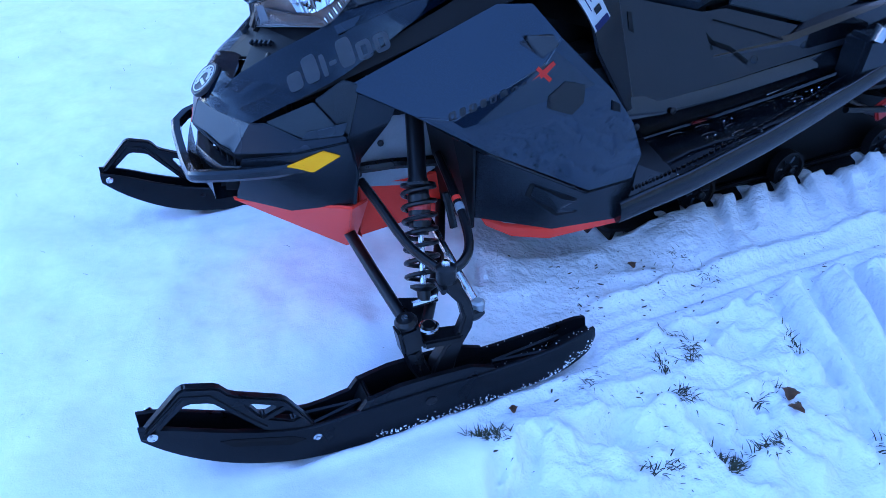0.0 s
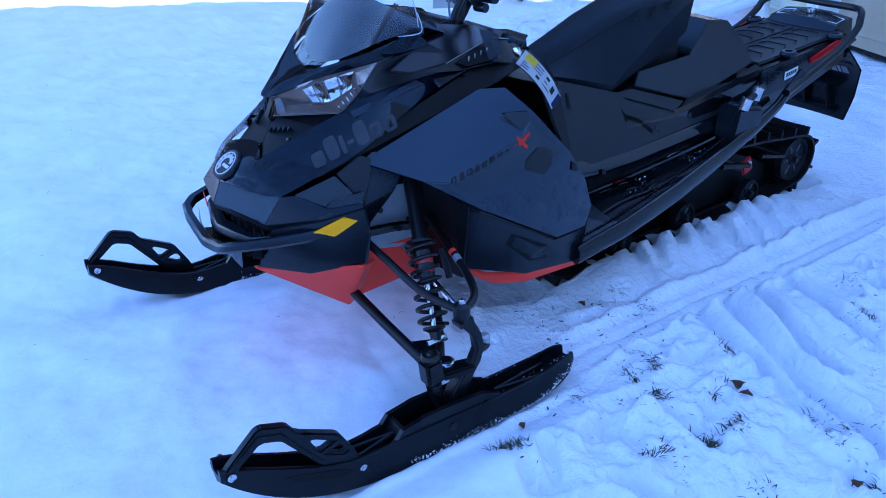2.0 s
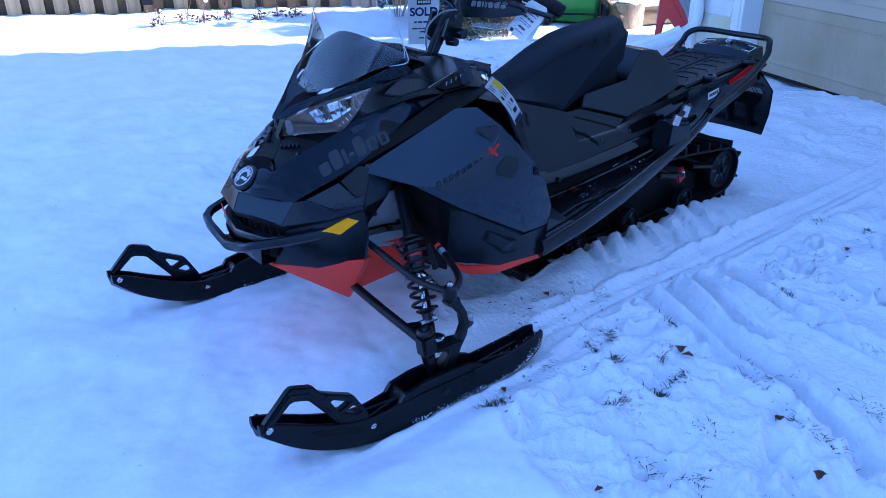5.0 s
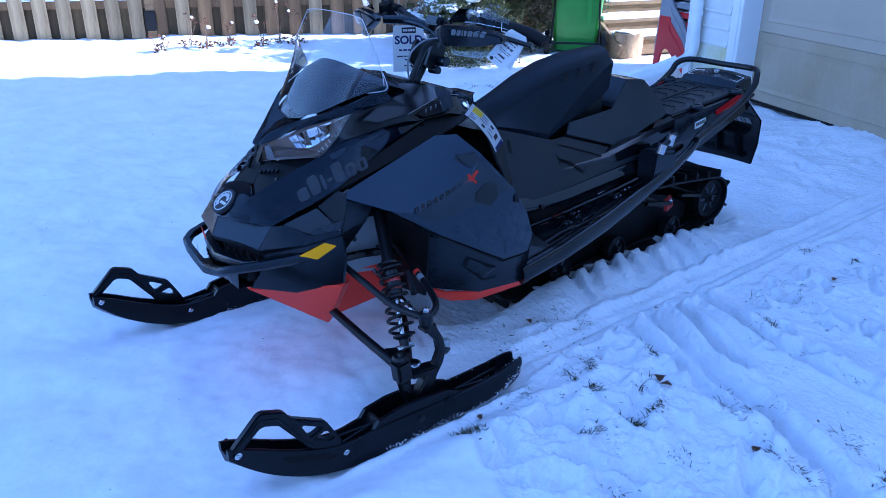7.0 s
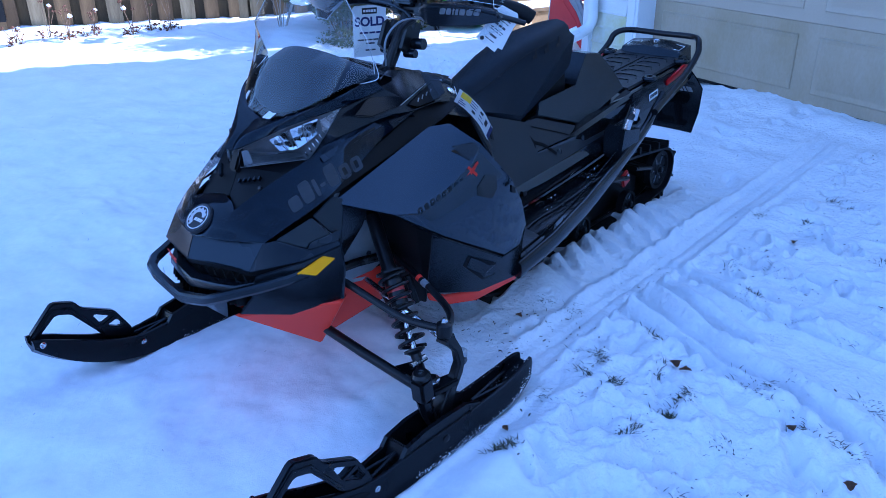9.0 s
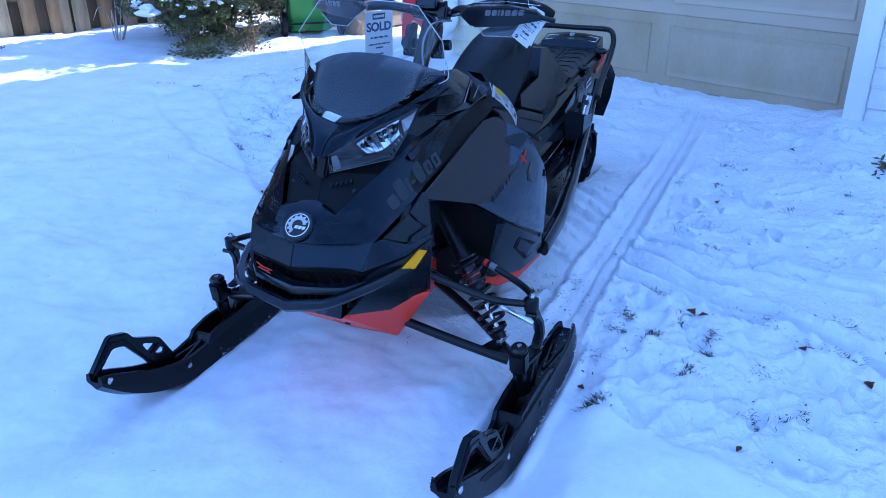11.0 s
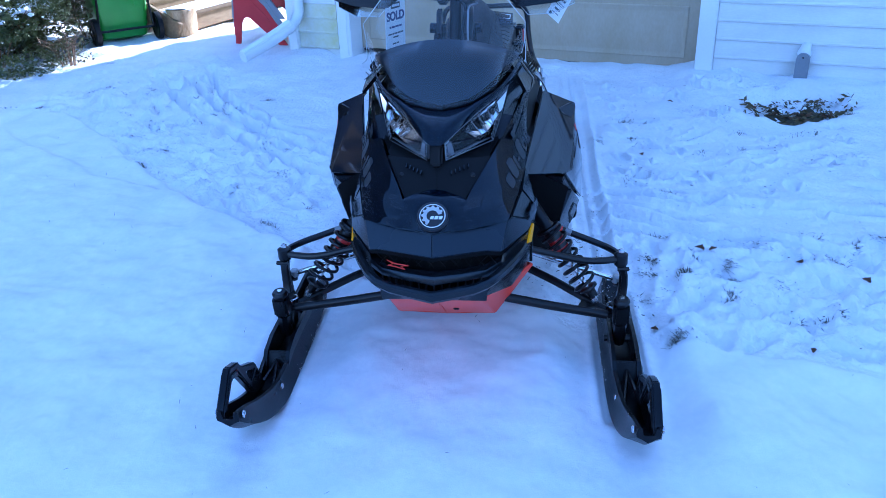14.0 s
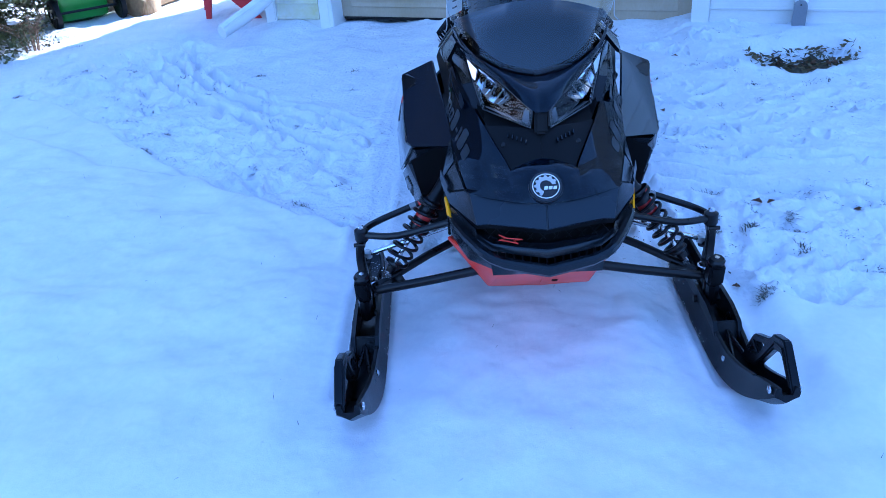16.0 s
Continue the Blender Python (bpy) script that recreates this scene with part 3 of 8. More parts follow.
wall_front = structure("wall_garage", block(-0.58, -0.066, -0.12, FACE - 0.03, -0.3, 2.6), SIDING, "white vinyl-sided garage wall beside the door", "wall")
wall_right = structure("wall_house", block(DOOR_W + 0.02, 14, -0.12, FACE - 0.03, -0.3, 2.6), SIDING, "white vinyl-sided house wall beside the garage door", "wall")
structure("wall_upper", block(DOOR_W - 0.5, 14, -0.14, FACE - 0.04, 2.75, 6.6), TANSIDE, "tan-sided upper storey of the house above the white wall", "wall")
structure("wall_lintel", block(-0.02, DOOR_W + 0.02, -0.12, FACE - 0.03, DOOR_H, 2.6), SIDING, "white wall above the garage door", "wall")
structure("wall_side", block(-0.58, -0.46, -3.28, -0.12, -0.3, 2.6), SIDING, "white side wall of the garage", "wall")
# unseen wing, sized and placed to cast the shadow edge on the snow
structure("wall_wing", block(-1.38, 14, -5.2, -3.28, -0.3, 6.2), SIDING, "unseen plain wall behind the garage, added to cast the yard's shadow edge", "wall")
structure("roof_garage", block(-0.66, 3.5, -3.28, FACE + 0.2, 2.6, 2.72), ROOF, "dark shingled garage roof", "roof")
# unseen roof of the added shadow-casting wing
structure("roof_house", block(-1.44, 14.2, -5.25, -3.2, 6.2, 6.32), ROOF, "unseen dark roof on the wall added to cast the yard's shadow", "roof")
structure("wall_interior", block(-0.46, DOOR_W + 0.6, -1.2, -1.1, -0.3, 2.6), DEEP, "dark garage interior", "wall")

door_1 = tagged(new("door_1"), "closed beige sectional garage door with long raised panels", "garage door", kind="structure")
door_1.matrix_basis = WALL @ pose(-0.025, -0.105, 0)
rows = 4
rh = DOOR_H / rows
for r in range(rows):
    leaf = part("door_section", box(DOOR_W + 0.05, 0.04, rh - 0.002, pose(DOOR_W / 2 + 0.01, -0.02, r * rh + rh / 2), 0.003), DOORMAT if r else DOORSTAIN, door_1)
    for c in range(2):
        pw, ph = DOOR_W / 2 - 0.16, rh - 0.16
        bm = bmesh.new()
        cx = (c + 0.5) * DOOR_W / 2
        cz = r * rh + rh / 2
        ring = [[(cx + sx * (pw / 2 - d), y, cz + sz * (ph / 2 - d)) for sx, sz in ((-1, -1), (1, -1), (1, 1), (-1, 1))] for d, y in ((0, -0.01), (0.0, 0.006), (0.008, 0.010), (0.030, 0.002), (0.045, 0.002), (0.075, 0.010))]
        join(bm, loft(ring, closed=True, caps=True))
        part("raised_panel", bm, DOORMAT if r else DOORSTAIN, leaf)
part("bottom_seal", box(DOOR_W, 0.040, 0.022, pose(DOOR_W / 2, -0.018, -0.012), 0.006), RUBBER, door_1, "black rubber weather seal")
for x0, x1, nm in ((-0.156, -0.062, "trim_left"), (DOOR_W, DOOR_W + 0.12, "trim_right")):
    structure(nm, block(x0, x1, -0.16 if x0 > 0 else FACE - 0.029, FACE - 0.014 if x0 < 0 else FACE + 0.015, -0.2, DOOR_H + 0.12, 0.006), TRIMW, "white painted door casing", "trim")
structure("jamb_left", block(-0.064, -0.034, -0.16, FACE - 0.020, -0.2, DOOR_H, 0.004), TRIMW, "white painted door jamb", "trim")
structure("trim_top", block(-0.034, DOOR_W, -0.16, FACE + 0.012, DOOR_H, DOOR_H + 0.12, 0.006), TRIMW, "white painted door head casing", "trim")
structure("trim_corner", block(-0.66, -0.56, -0.02, FACE + 0.02, -0.2, 2.6, 0.008), TRIMW, "white vinyl corner post", "trim")


def lap_board(length):
    """One course of siding, thicker at its lower edge, with a rolled butt."""
    sec = [(0, 0), (0.018, 0.0), (0.022, 0.004), (0.022, 0.014), (0.017, 0.022), (0.005, 0.136), (0, 0.136)]
    return loft([[(x, y, z) for y, z in sec] for x in (0, length)], closed=True, caps=True)


# downspout at the corner and its extension lying on the snow
spout = thing("downspout", "white downspout with its snow-dusted extension lying on the ground", "downspout", (0, 0, 0))
c = WALL @ Vector((-0.50, FACE + 0.05, 0))
part("pipe", tube([(c.x, c.y, 2.5), (c.x, c.y, 0.42)], 0.042, 12), TRIMW, spout)
for z in (0.62, 1.6):
    part("strap", lathe([(0.046, -0.015), (0.048, -0.012), (0.048, 0.012), (0.046, 0.015)], pose(c.x, c.y, z), 14), TRIMW, spout)
end = Vector((-4.12, -2.12, 0.05))
part("elbow", tube([(c.x, c.y, 0.45), (c.x, c.y, 0.33), (c.x + 0.04, c.y - 0.02, 0.26), (c.x + 0.12, c.y - 0.05, 0.22)], 0.047, 12, 4), TRIMW, spout)
ext = tube([(c.x + 0.10, c.y - 0.04, 0.23), tuple((Vector((c.x, c.y, 0.22)) + end) / 2), tuple(end)], 0.05, 12, 3)
part("extension", ext, TRIMW, spout)
part("snow_cap", tube([(c.x + 0.13, c.y - 0.05, 0.255), tuple((Vector((c.x, c.y, 0.262)) + end) / 2 + Vector((0, 0, 0.018))), (end.x, end.y, end.z + 0.025)], 0.042, 10, 4, flat=0.8), SNOW, spout, "snow lying on the pipe")

# wall vent with snow on its hood
vent = thing("dryer_vent", "grey plastic wall conduit capped with snow beside the siding", "vent")
v = WALL @ Vector((3.54, FACE + 0.03, 0))
vm = Matrix.Translation((v.x, v.y, 0)) @ Matrix((WALL_U, WALL_N, Vector((0, 0, 1)))).transposed().to_4x4()
cap = [(math.cos(a) * 0.042, 0.185 + math.sin(a) * 0.042) for a in (math.pi * k / 8 for k in range(9))] + [(-0.042, 0.045), (-0.026, 0.012), (0.026, 0.012), (0.042, 0.045)]
part("cover", prism(cap, vm @ pose(0, 0, 0, 90, 0, 0) @ pose(0, 0, -0.06), 0.09, 0.006), GREYPLASTIC, vent)
part("stub", tube([vm @ Vector((0, 0.0, 0.03)), vm @ Vector((0, 0, -0.15))], 0.025, 10), GREYPLASTIC, vent)
for z in (0.06, 0.20):
    part("screw", lathe([(0.006, 0), (0.006, 0.004), (0.003, 0.005)], vm @ pose(0, 0.062, z, -90), 8), INK, vent)
part("snow_cap", tube([vm @ Vector((0, -0.01, 0.212)), vm @ Vector((0.004, 0.0, 0.245)), vm @ Vector((0.01, 0.0, 0.285))], (0.046, 0.026), 12, 4), SNOW, vent, "rounded cap of snow")

# board fence
FENCE_O, FENCE_D = Vector((-1.76, -7.30, 0)), Vector((-0.884, 0.467, 0)).normalized()
FENCE_N = Vector((0.467, 0.884, 0)).normalized()
FENCE = Matrix.Translation(FENCE_O) @ Matrix((FENCE_D, FENCE_N, Vector((0, 0, 1)))).transposed().to_4x4()

# unseen walls added on street, west and far sides to block sky light
for nm, x0, x1, y0, y1, h in (("wall_street", 13.0, 13.4, -16, 16, 3.4), ("wall_neighbour", -3.0, 13.0, 13.0, 13.4, 3.4), ("wall_west", -14.4, -14.0, -18.0, -2.8, 9.5), ("wall_far", -9.0, 8.0, -2.9, -2.5, 9.0)):
    bm = box(x1 - x0, y1 - y0, h + 0.3, pose((x0 + x1) / 2, (y0 + y1) / 2, h / 2 - 0.15), 0.02)
    if nm == "wall_far":
        bmesh.ops.transform(bm, matrix=FENCE, verts=bm.verts[:])
    tagged(part(nm, bm, BLOCKER), "plain dark unseen wall added to block sky light and darken reflections", "wall", kind="structure")

fence = tagged(new("fence"), "weathered wooden shadow-box board fence with snow along its rails", "fence", kind="structure")
fence.matrix_basis = FENCE
for z in (0.40, 1.5):
    part("rail", box(15, 0.04, 0.09, pose(0.5, -0.045, z), 0.005), WOODB, fence)
    part("rail_snow", box(15, 0.05, 0.025, pose(0.5, -0.042, z + 0.056), 0.012, 3), SNOW, fence, "snow lying on the rail")
for x in (-4.6, -2.2, 0.28, 2.75, 5.2):
    part("post", box(0.10, 0.10, 2.1, pose(x, -0.045, 0.8), 0.006), TIMBER if x == 0.28 else WOODG, fence)
part("bracket", box(0.12, 0.03, 0.22, pose(0.28, 0.025, 0.22), 0.006), MATTE, fence, "dark metal post bracket")

# ---- snowmobile: x forward, y to its left, z up; it stands at the origin ----
sled = thing("snowmobile", "gloss black snowmobile with red belly pan parked on snow", "snowmobile")
BOTH = (1, -1)


from mathutils.bvhtree import BVHTree


def surface_of(obs):
    return [BVHTree.FromPolygons([v.co[:] for v in ob.data.vertices], [tuple(f.vertices) for f in ob.data.polygons]) for ob in obs]


def panel(name, pts, quads, mat, t=0.008, parent=None, label="", edge=0.0025):
    return part(name, shell(pts, quads, t, edge), mat, parent or sled, label)


def pair(name, pts, quads, mat, t=0.008, label="", edge=0.0025, parent=None):
    return [panel(name, mirrored(pts, s), quads, mat, t, parent, label, edge) for s in BOTH]


def pad_on(name, trees, outline, s, lift, mat, parent, label="", way=(0, -1, 0), grow=0.0):
    """A thin pad with the outline (x, z), laid on a panel and standing proud of it."""
    cx, cz = sum(p[0] for p in outline) / len(outline), sum(p[1] for p in outline) / len(outline)
    ring = []
    for a, b in zip(outline, outline[1:] + outline[:1]):
        for k in range(8):
            x, z = a[0] + (b[0] - a[0]) * k / 8, a[1] + (b[1] - a[1]) * k / 8
            r = math.hypot(x - cx, z - cz)
            ring.append((cx + (x - cx) * (1 + grow / r), cz + (z - cz) * (1 + grow / r)))
    bm = bmesh.new()
    rows = []
    levels = [1.0 - 0.11 * k for k in range(9)]
    for f in levels:
        row = []
        for x, z in ring:
            p = Vector((cx + (x - cx) * f, 0.7, cz + (z - cz) * f))
            hits = [h for h in (t.ray_cast(p, Vector(way), 1.0) for t in trees) if h[0] is not None]
            h = max(hits, key=lambda q: q[0].y)[0] if hits else None
            row.append(h)
        rows.append(row)
    good = [h for row in rows for h in row if h is not None]
    if not good:
        return None
    ym = sum(h.y for h in good) / len(good)
    vs = []
    for row, f in zip(rows, levels):
        vs.append([bm.verts.new((cx + (x - cx) * f, ((h.y if h is not None else ym) + lift) * s, cz + (z - cz) * f)) for h, (x, z) in zip(row, ring)])
    n = len(ring)
    for a, b in zip(vs, vs[1:]):
        for k in range(n):
            bm.faces.new((a[k], a[(k + 1) % n], b[(k + 1) % n], b[k]))
    bm.faces.new(vs[-1])
    edge = bmesh.ops.extrude_edge_only(bm, edges=[e for e in bm.edges if len(e.link_faces) == 1])
    for v in edge["geom"]:
        if isinstance(v, bmesh.types.BMVert):
            v.co.y -= s * (lift + 0.004)
    return part(name, bm, mat, parent, label, 30)


def ribbon_on(name, trees, line, width, s, mat, parent, label=""):
    """A narrow strip along the line (x, z), laid on a panel."""
    dense = []
    for a, b in zip(line, line[1:]):
        dense += [(a[0] + (b[0] - a[0]) * k / 10, a[1] + (b[1] - a[1]) * k / 10) for k in range(10)]
    dense.append(line[-1])
    bm, rows = bmesh.new(), []
    for k, (x, z) in enumerate(dense):
        x0, z0 = dense[max(0, k - 1)]
        x1, z1 = dense[min(len(dense) - 1, k + 1)]
        r = math.hypot(x1 - x0, z1 - z0)
        nx_, nz_ = -(z1 - z0) / r * width / 2, (x1 - x0) / r * width / 2
        row = []
        for e in (-1, 0, 1):
            p = Vector((x + nx_ * e, 0.7, z + nz_ * e))
            hits = [h for h in (t.ray_cast(p, Vector((0, -1, 0)), 1.0)[0] for t in trees) if h is not None]
            row.append((p, max(h.y for h in hits) if hits else None))
        if all(y is not None for p, y in row):
            rows.append([bm.verts.new((p.x, (y + 0.0022) * s, p.z)) for p, y in row])
    for a, b in zip(rows, rows[1:]):
        for e in range(2):
            bm.faces.new((a[e], a[e + 1], b[e + 1], b[e]))
    bmesh.ops.solidify(bm, geom=bm.faces[:], thickness=0.001)
    return part(name, bm, mat, parent, label)


# hood: one smooth skin from the badge back along each flank, creased towards the scoop
EDGE = [(0.292, 0.196, 0.553), (0.238, 0.211, 0.577), (0.168, 0.226, 0.606), (0.092, 0.240, 0.640), (0.0, 0.243, 0.692), (-0.105, 0.242, 0.747), (-0.245, 0.252, 0.805)]
MID = [(0.328, 0.145, 0.555), (0.298, 0.152, 0.590), (0.242, 0.166, 0.625), (0.160, 0.194, 0.667), (0.060, 0.217, 0.717), (-0.035, 0.228, 0.764), (-0.215, 0.240, 0.814)]
CREASE = [(0.352, 0.085, 0.552), (0.328, 0.088, 0.586), (0.296, 0.086, 0.614), (0.205, 0.130, 0.672), (0.105, 0.172, 0.724), (0.030, 0.197, 0.766), (-0.200, 0.228, 0.812)]
CENTRE = [(0.372, 0.0, 0.546), (0.348, 0.0, 0.582), (0.305, 0.0, 0.612), (0.258, 0.0, 0.629)]
rows = [curve_points(l, 4) for l in (EDGE, MID, CREASE)]
strips = []
for s in BOTH:
    bm = loft([mirrored(r, s) for r in rows])
    bmesh.ops.solidify(bm, geom=bm.faces[:], thickness=0.006)
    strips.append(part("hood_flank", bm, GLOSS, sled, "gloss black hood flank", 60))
inner = [*curve_points(CREASE[:3], 4), Vector((0.272, 0.060, 0.624))]
centre = curve_points(CENTRE, 4)
inner = curve_points([CREASE[0], CREASE[1], CREASE[2], (0.275, 0.050, 0.624)], 4)
bm = loft([mirrored(inner, -1), [tuple(p * 0.5 + q * 0.5 + Vector((0.003, 0, 0.004))) for p, q in zip(centre, [Vector(v) for v in mirrored(inner, -1)])], centre, [tuple(p * 0.5 + q * 0.5 + Vector((0.003, 0, 0.004))) for p, q in zip(centre, inner)], inner])
bmesh.ops.solidify(bm, geom=bm.faces[:], thickness=0.006)
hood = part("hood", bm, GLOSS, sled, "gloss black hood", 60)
# flat facets on the strip that catch the sky
for s in BOTH:
    panel("strip_facet", mirrored([(-0.02, 0.2305, 0.757), (-0.105, 0.2375, 0.778), (-0.085, 0.2285, 0.790), (0.09, 0.1985, 0.732), (0.085, 0.2075, 0.716)], s), [(0, 1, 2, 3, 4)], NOSE, 0.003, strips[0 if s > 0 else 1], "charcoal facet", 0.001)

# scoop below the headlamps
SCOOP = [(0.245, 0.0, 0.622), (0.288, 0.078, 0.606), (0.060, 0.182, 0.742), (0.082, 0.140, 0.712), (0.206, 0.026, 0.694), (0.206, 0.0, 0.690), (0.150, 0.145, 0.688)]
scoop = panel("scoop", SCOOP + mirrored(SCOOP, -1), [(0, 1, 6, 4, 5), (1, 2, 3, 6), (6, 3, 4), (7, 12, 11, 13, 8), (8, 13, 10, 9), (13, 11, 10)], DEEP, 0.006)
for s in BOTH:
    for k in range(5):
        part("louvre", box(0.012, 0.004, 0.024, pose(0.232 - 0.008 * k, s * (0.040 + 0.011 * k), 0.664 + 0.002 * k, 0, 42, s * 12), 0.001, 1), SATIN, scoop)
    part("clip", lathe([(0.007, 0), (0.007, 0.003), (0.004, 0.005)], pose(0.215, s * 0.098, 0.655, 0, 55, 0), 10), MATTE, scoop)
part("divider", box(0.04, 0.034, 0.060, pose(0.200, 0, 0.705, 0, -25), 0.006), DEEP, scoop)

# mask between the lamps and the windshield
LOWM = curve_points([(0.224, 0.0, 0.742), (0.222, 0.026, 0.750), (0.115, 0.105, 0.800), (0.003, 0.188, 0.842), (-0.13, 0.222, 0.872)], 4)
TOPM = curve_points([(0.108, 0.0, 0.803), (0.105, 0.030, 0.806), (0.088, 0.098, 0.824), (0.020, 0.176, 0.862), (-0.10, 0.228, 0.915)], 4)
half = [[tuple(a.lerp(b, f) + Vector((0.016, 0, 0.009)) * math.sin(math.pi * f)) for a, b in zip(LOWM, TOPM)] for f in (0, 0.2, 0.4, 0.6, 0.8, 1)]
bm = loft([[(x, -y, z) for x, y, z in r[:0:-1]] + r for r in half])
bmesh.ops.solidify(bm, geom=bm.faces[:], thickness=0.008)
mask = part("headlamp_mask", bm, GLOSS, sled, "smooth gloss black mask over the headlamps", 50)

for s in BOTH:
    side_pts = [(0.088, 0.150, 0.712), (0.040, 0.173, 0.775), (0.000, 0.190, 0.838), (-0.130, 0.226, 0.872), (-0.245, 0.252, 0.806), (-0.110, 0.224, 0.792), (0.030, 0.201, 0.768), (0.106, 0.176, 0.724)]
    panel("cowl_side", mirrored(side_pts, s), [(0, 7, 6, 1), (1, 6, 5, 2), (2, 5, 4, 3)], PODMAT, 0.006, None, "dark side of the cowl beside the headlamp", 0.0015)

# headlamps: dark housing, a bright inner blade, chromed cells and ribs towards the outer corner
for s in BOTH:
    lamp = panel("headlamp", mirrored([(0.200, 0.024, 0.696), (0.200, 0.022, 0.746), (0.095, 0.098, 0.796), (-0.012, 0.182, 0.838), (0.072, 0.142, 0.712)], s),
                 [(0, 1, 2, 4), (2, 3, 4)], LAMPGREY, 0.004, None, "clear headlamp with chromed cells", 0)
    rim = [(0.219, 0.026, 0.698), (0.219, 0.025, 0.746), (0.112, 0.104, 0.798), (0.001, 0.187, 0.838), (0.040, 0.170, 0.775), (0.090, 0.148, 0.714)]
    panel("lens", mirrored(rim, s), [(0, 1, 2, 5), (2, 3, 4, 5)], LENS, 0.002, lamp, "clear lens", 0)
    part("lamp_rim", tube(mirrored(rim, s), 0.0011, 6, closed=True), LAMPGREY, lamp)
    part("blade", shell(mirrored([(0.213, 0.030, 0.742), (0.200, 0.040, 0.746), (0.192, 0.048, 0.708), (0.210, 0.032, 0.702)], s), [(0, 1, 2, 3)], 0.003, 0), LAMPGREY, lamp, "grey inner blade")
    a0, b0, a1, b1 = Vector((0.198, 0.040, 0.742)), Vector((0.192, 0.046, 0.704)), Vector((0.140, 0.098, 0.736)), Vector((0.090, 0.140, 0.722))
    part("visor", loft([mirrored([a0.lerp(a1, f) + Vector((0.004, 0.003, 0)), a0.lerp(a1, f).lerp(b0.lerp(b1, f), 0.5) + Vector((-0.010, -0.005, 0)), b0.lerp(b1, f) + Vector((0.004, 0.002, 0))], s) for f in (0, 0.25, 0.5, 0.75, 1)]), LAMPGREY, lamp, "smoked reflector bowl")
    # chromed facets side by side under the upper edge, each turned its own way
    te = curve_points([(0.150, 0.072, 0.768), (0.105, 0.104, 0.791), (0.048, 0.150, 0.816)], 4)
    me_ = curve_points([(0.136, 0.096, 0.738), (0.098, 0.128, 0.745), (0.056, 0.156, 0.778)], 4)
    for k in range(8):
        tilt = (0.006, 0.004, -0.004, -0.005, 0.007, 0.005, -0.003, -0.005)[k]
        mid_a, mid_b = te[k].lerp(me_[k], 0.5), te[k + 1].lerp(me_[k + 1], 0.5)
        q = [te[k] + Vector((0.004, 0.003, 0)), te[k + 1] + Vector((0.004 + tilt * 0.4, 0.003, 0)), mid_b + Vector((-0.004 - tilt, -0.003, 0)), mid_a + Vector((-0.004 + tilt, -0.003, 0)), me_[k + 1] + Vector((0.005, 0.004, 0)), me_[k] + Vector((0.005, 0.004, 0))]
        part("cell", shell(mirrored(q, s), [(0, 1, 2, 3), (3, 2, 4, 5)], 0.002, 0), CHROME if k % 3 else SILVER, lamp, "chromed facet")
    for k in (2, 4, 6):
        p, q = te[k], me_[k]
        part("divider", tube(mirrored([p + Vector((0.008, 0.005, 0)), p.lerp(q, 0.5) + Vector((0.010, 0.007, 0)), q + Vector((0.009, 0.006, 0))], s), 0.0014, 6, 3), LAMPGREY, lamp)
    part("tip_reflector", shell(mirrored([(0.046, 0.156, 0.812), (0.004, 0.183, 0.834), (0.030, 0.171, 0.788), (0.044, 0.162, 0.782)], s), [(0, 1, 2, 3)], 0.003, 0), CHROME, lamp, "bright outer reflector")
    for k in range(12):
        f = k / 11
        part("rib", box(0.003, 0.003, 0.016, pose(0.096 - 0.056 * f, s * (0.146 + 0.018 * f), 0.722 + 0.058 * f, s * 20, 25, 0), 0.001, 1), CHROME if k % 2 else LAMPGREY, lamp)

# nose: satin chin, gloss insets, lower cheeks with reflectors
CHIN = [(0.372, 0.0, 0.546), (0.292, 0.196, 0.553), (0.262, 0.208, 0.551), (0.200, 0.250, 0.518), (0.112, 0.274, 0.520), (0.105, 0.276, 0.506), (0.215, 0.252, 0.492), (0.335, 0.180, 0.481), (0.397, 0.0, 0.489), (0.366, 0.145, 0.498)]
chin = panel("chin", CHIN + mirrored(CHIN, -1), [(0, 1, 7, 9, 8), (1, 2, 3, 6, 7), (3, 4, 5, 6), (10, 18, 19, 17, 11), (11, 17, 16, 13, 12), (13, 16, 15, 14)], NOSE, 0.010)
pair("nose_inset", [(0.262, 0.206, 0.553), (0.160, 0.232, 0.590), (0.112, 0.270, 0.524), (0.200, 0.246, 0.521)], [(0, 1, 2, 3)], SATIN, 0.006)
pair("inset_fin", [(0.185, 0.249, 0.533), (0.10, 0.272, 0.548), (0.112, 0.275, 0.522), (0.20, 0.252, 0.519)], [(0, 1, 2, 3)], NOSE, 0.004)
CHEEK = [(0.325, 0.192, 0.470), (0.215, 0.250, 0.488), (0.104, 0.274, 0.502), (0.086, 0.262, 0.420), (0.100, 0.258, 0.334), (0.235, 0.205, 0.322), (0.345, 0.125, 0.342), (0.335, 0.178, 0.405), (0.225, 0.248, 0.410)]
cheeks = pair("cheek", CHEEK, [(0, 1, 8, 7), (1, 2, 3, 8), (7, 8, 5, 6), (8, 3, 4, 5)], SATIN, 0.010)
for s, c in zip(BOTH, cheeks):
    panel("reflector", mirrored([(0.240, 0.2515, 0.462), (0.158, 0.2645, 0.488), (0.122, 0.2695, 0.470), (0.185, 0.2615, 0.440)], s), [(0, 1, 2, 3)], YELLOW, 0.006, c, "amber side reflector", 0.0015)
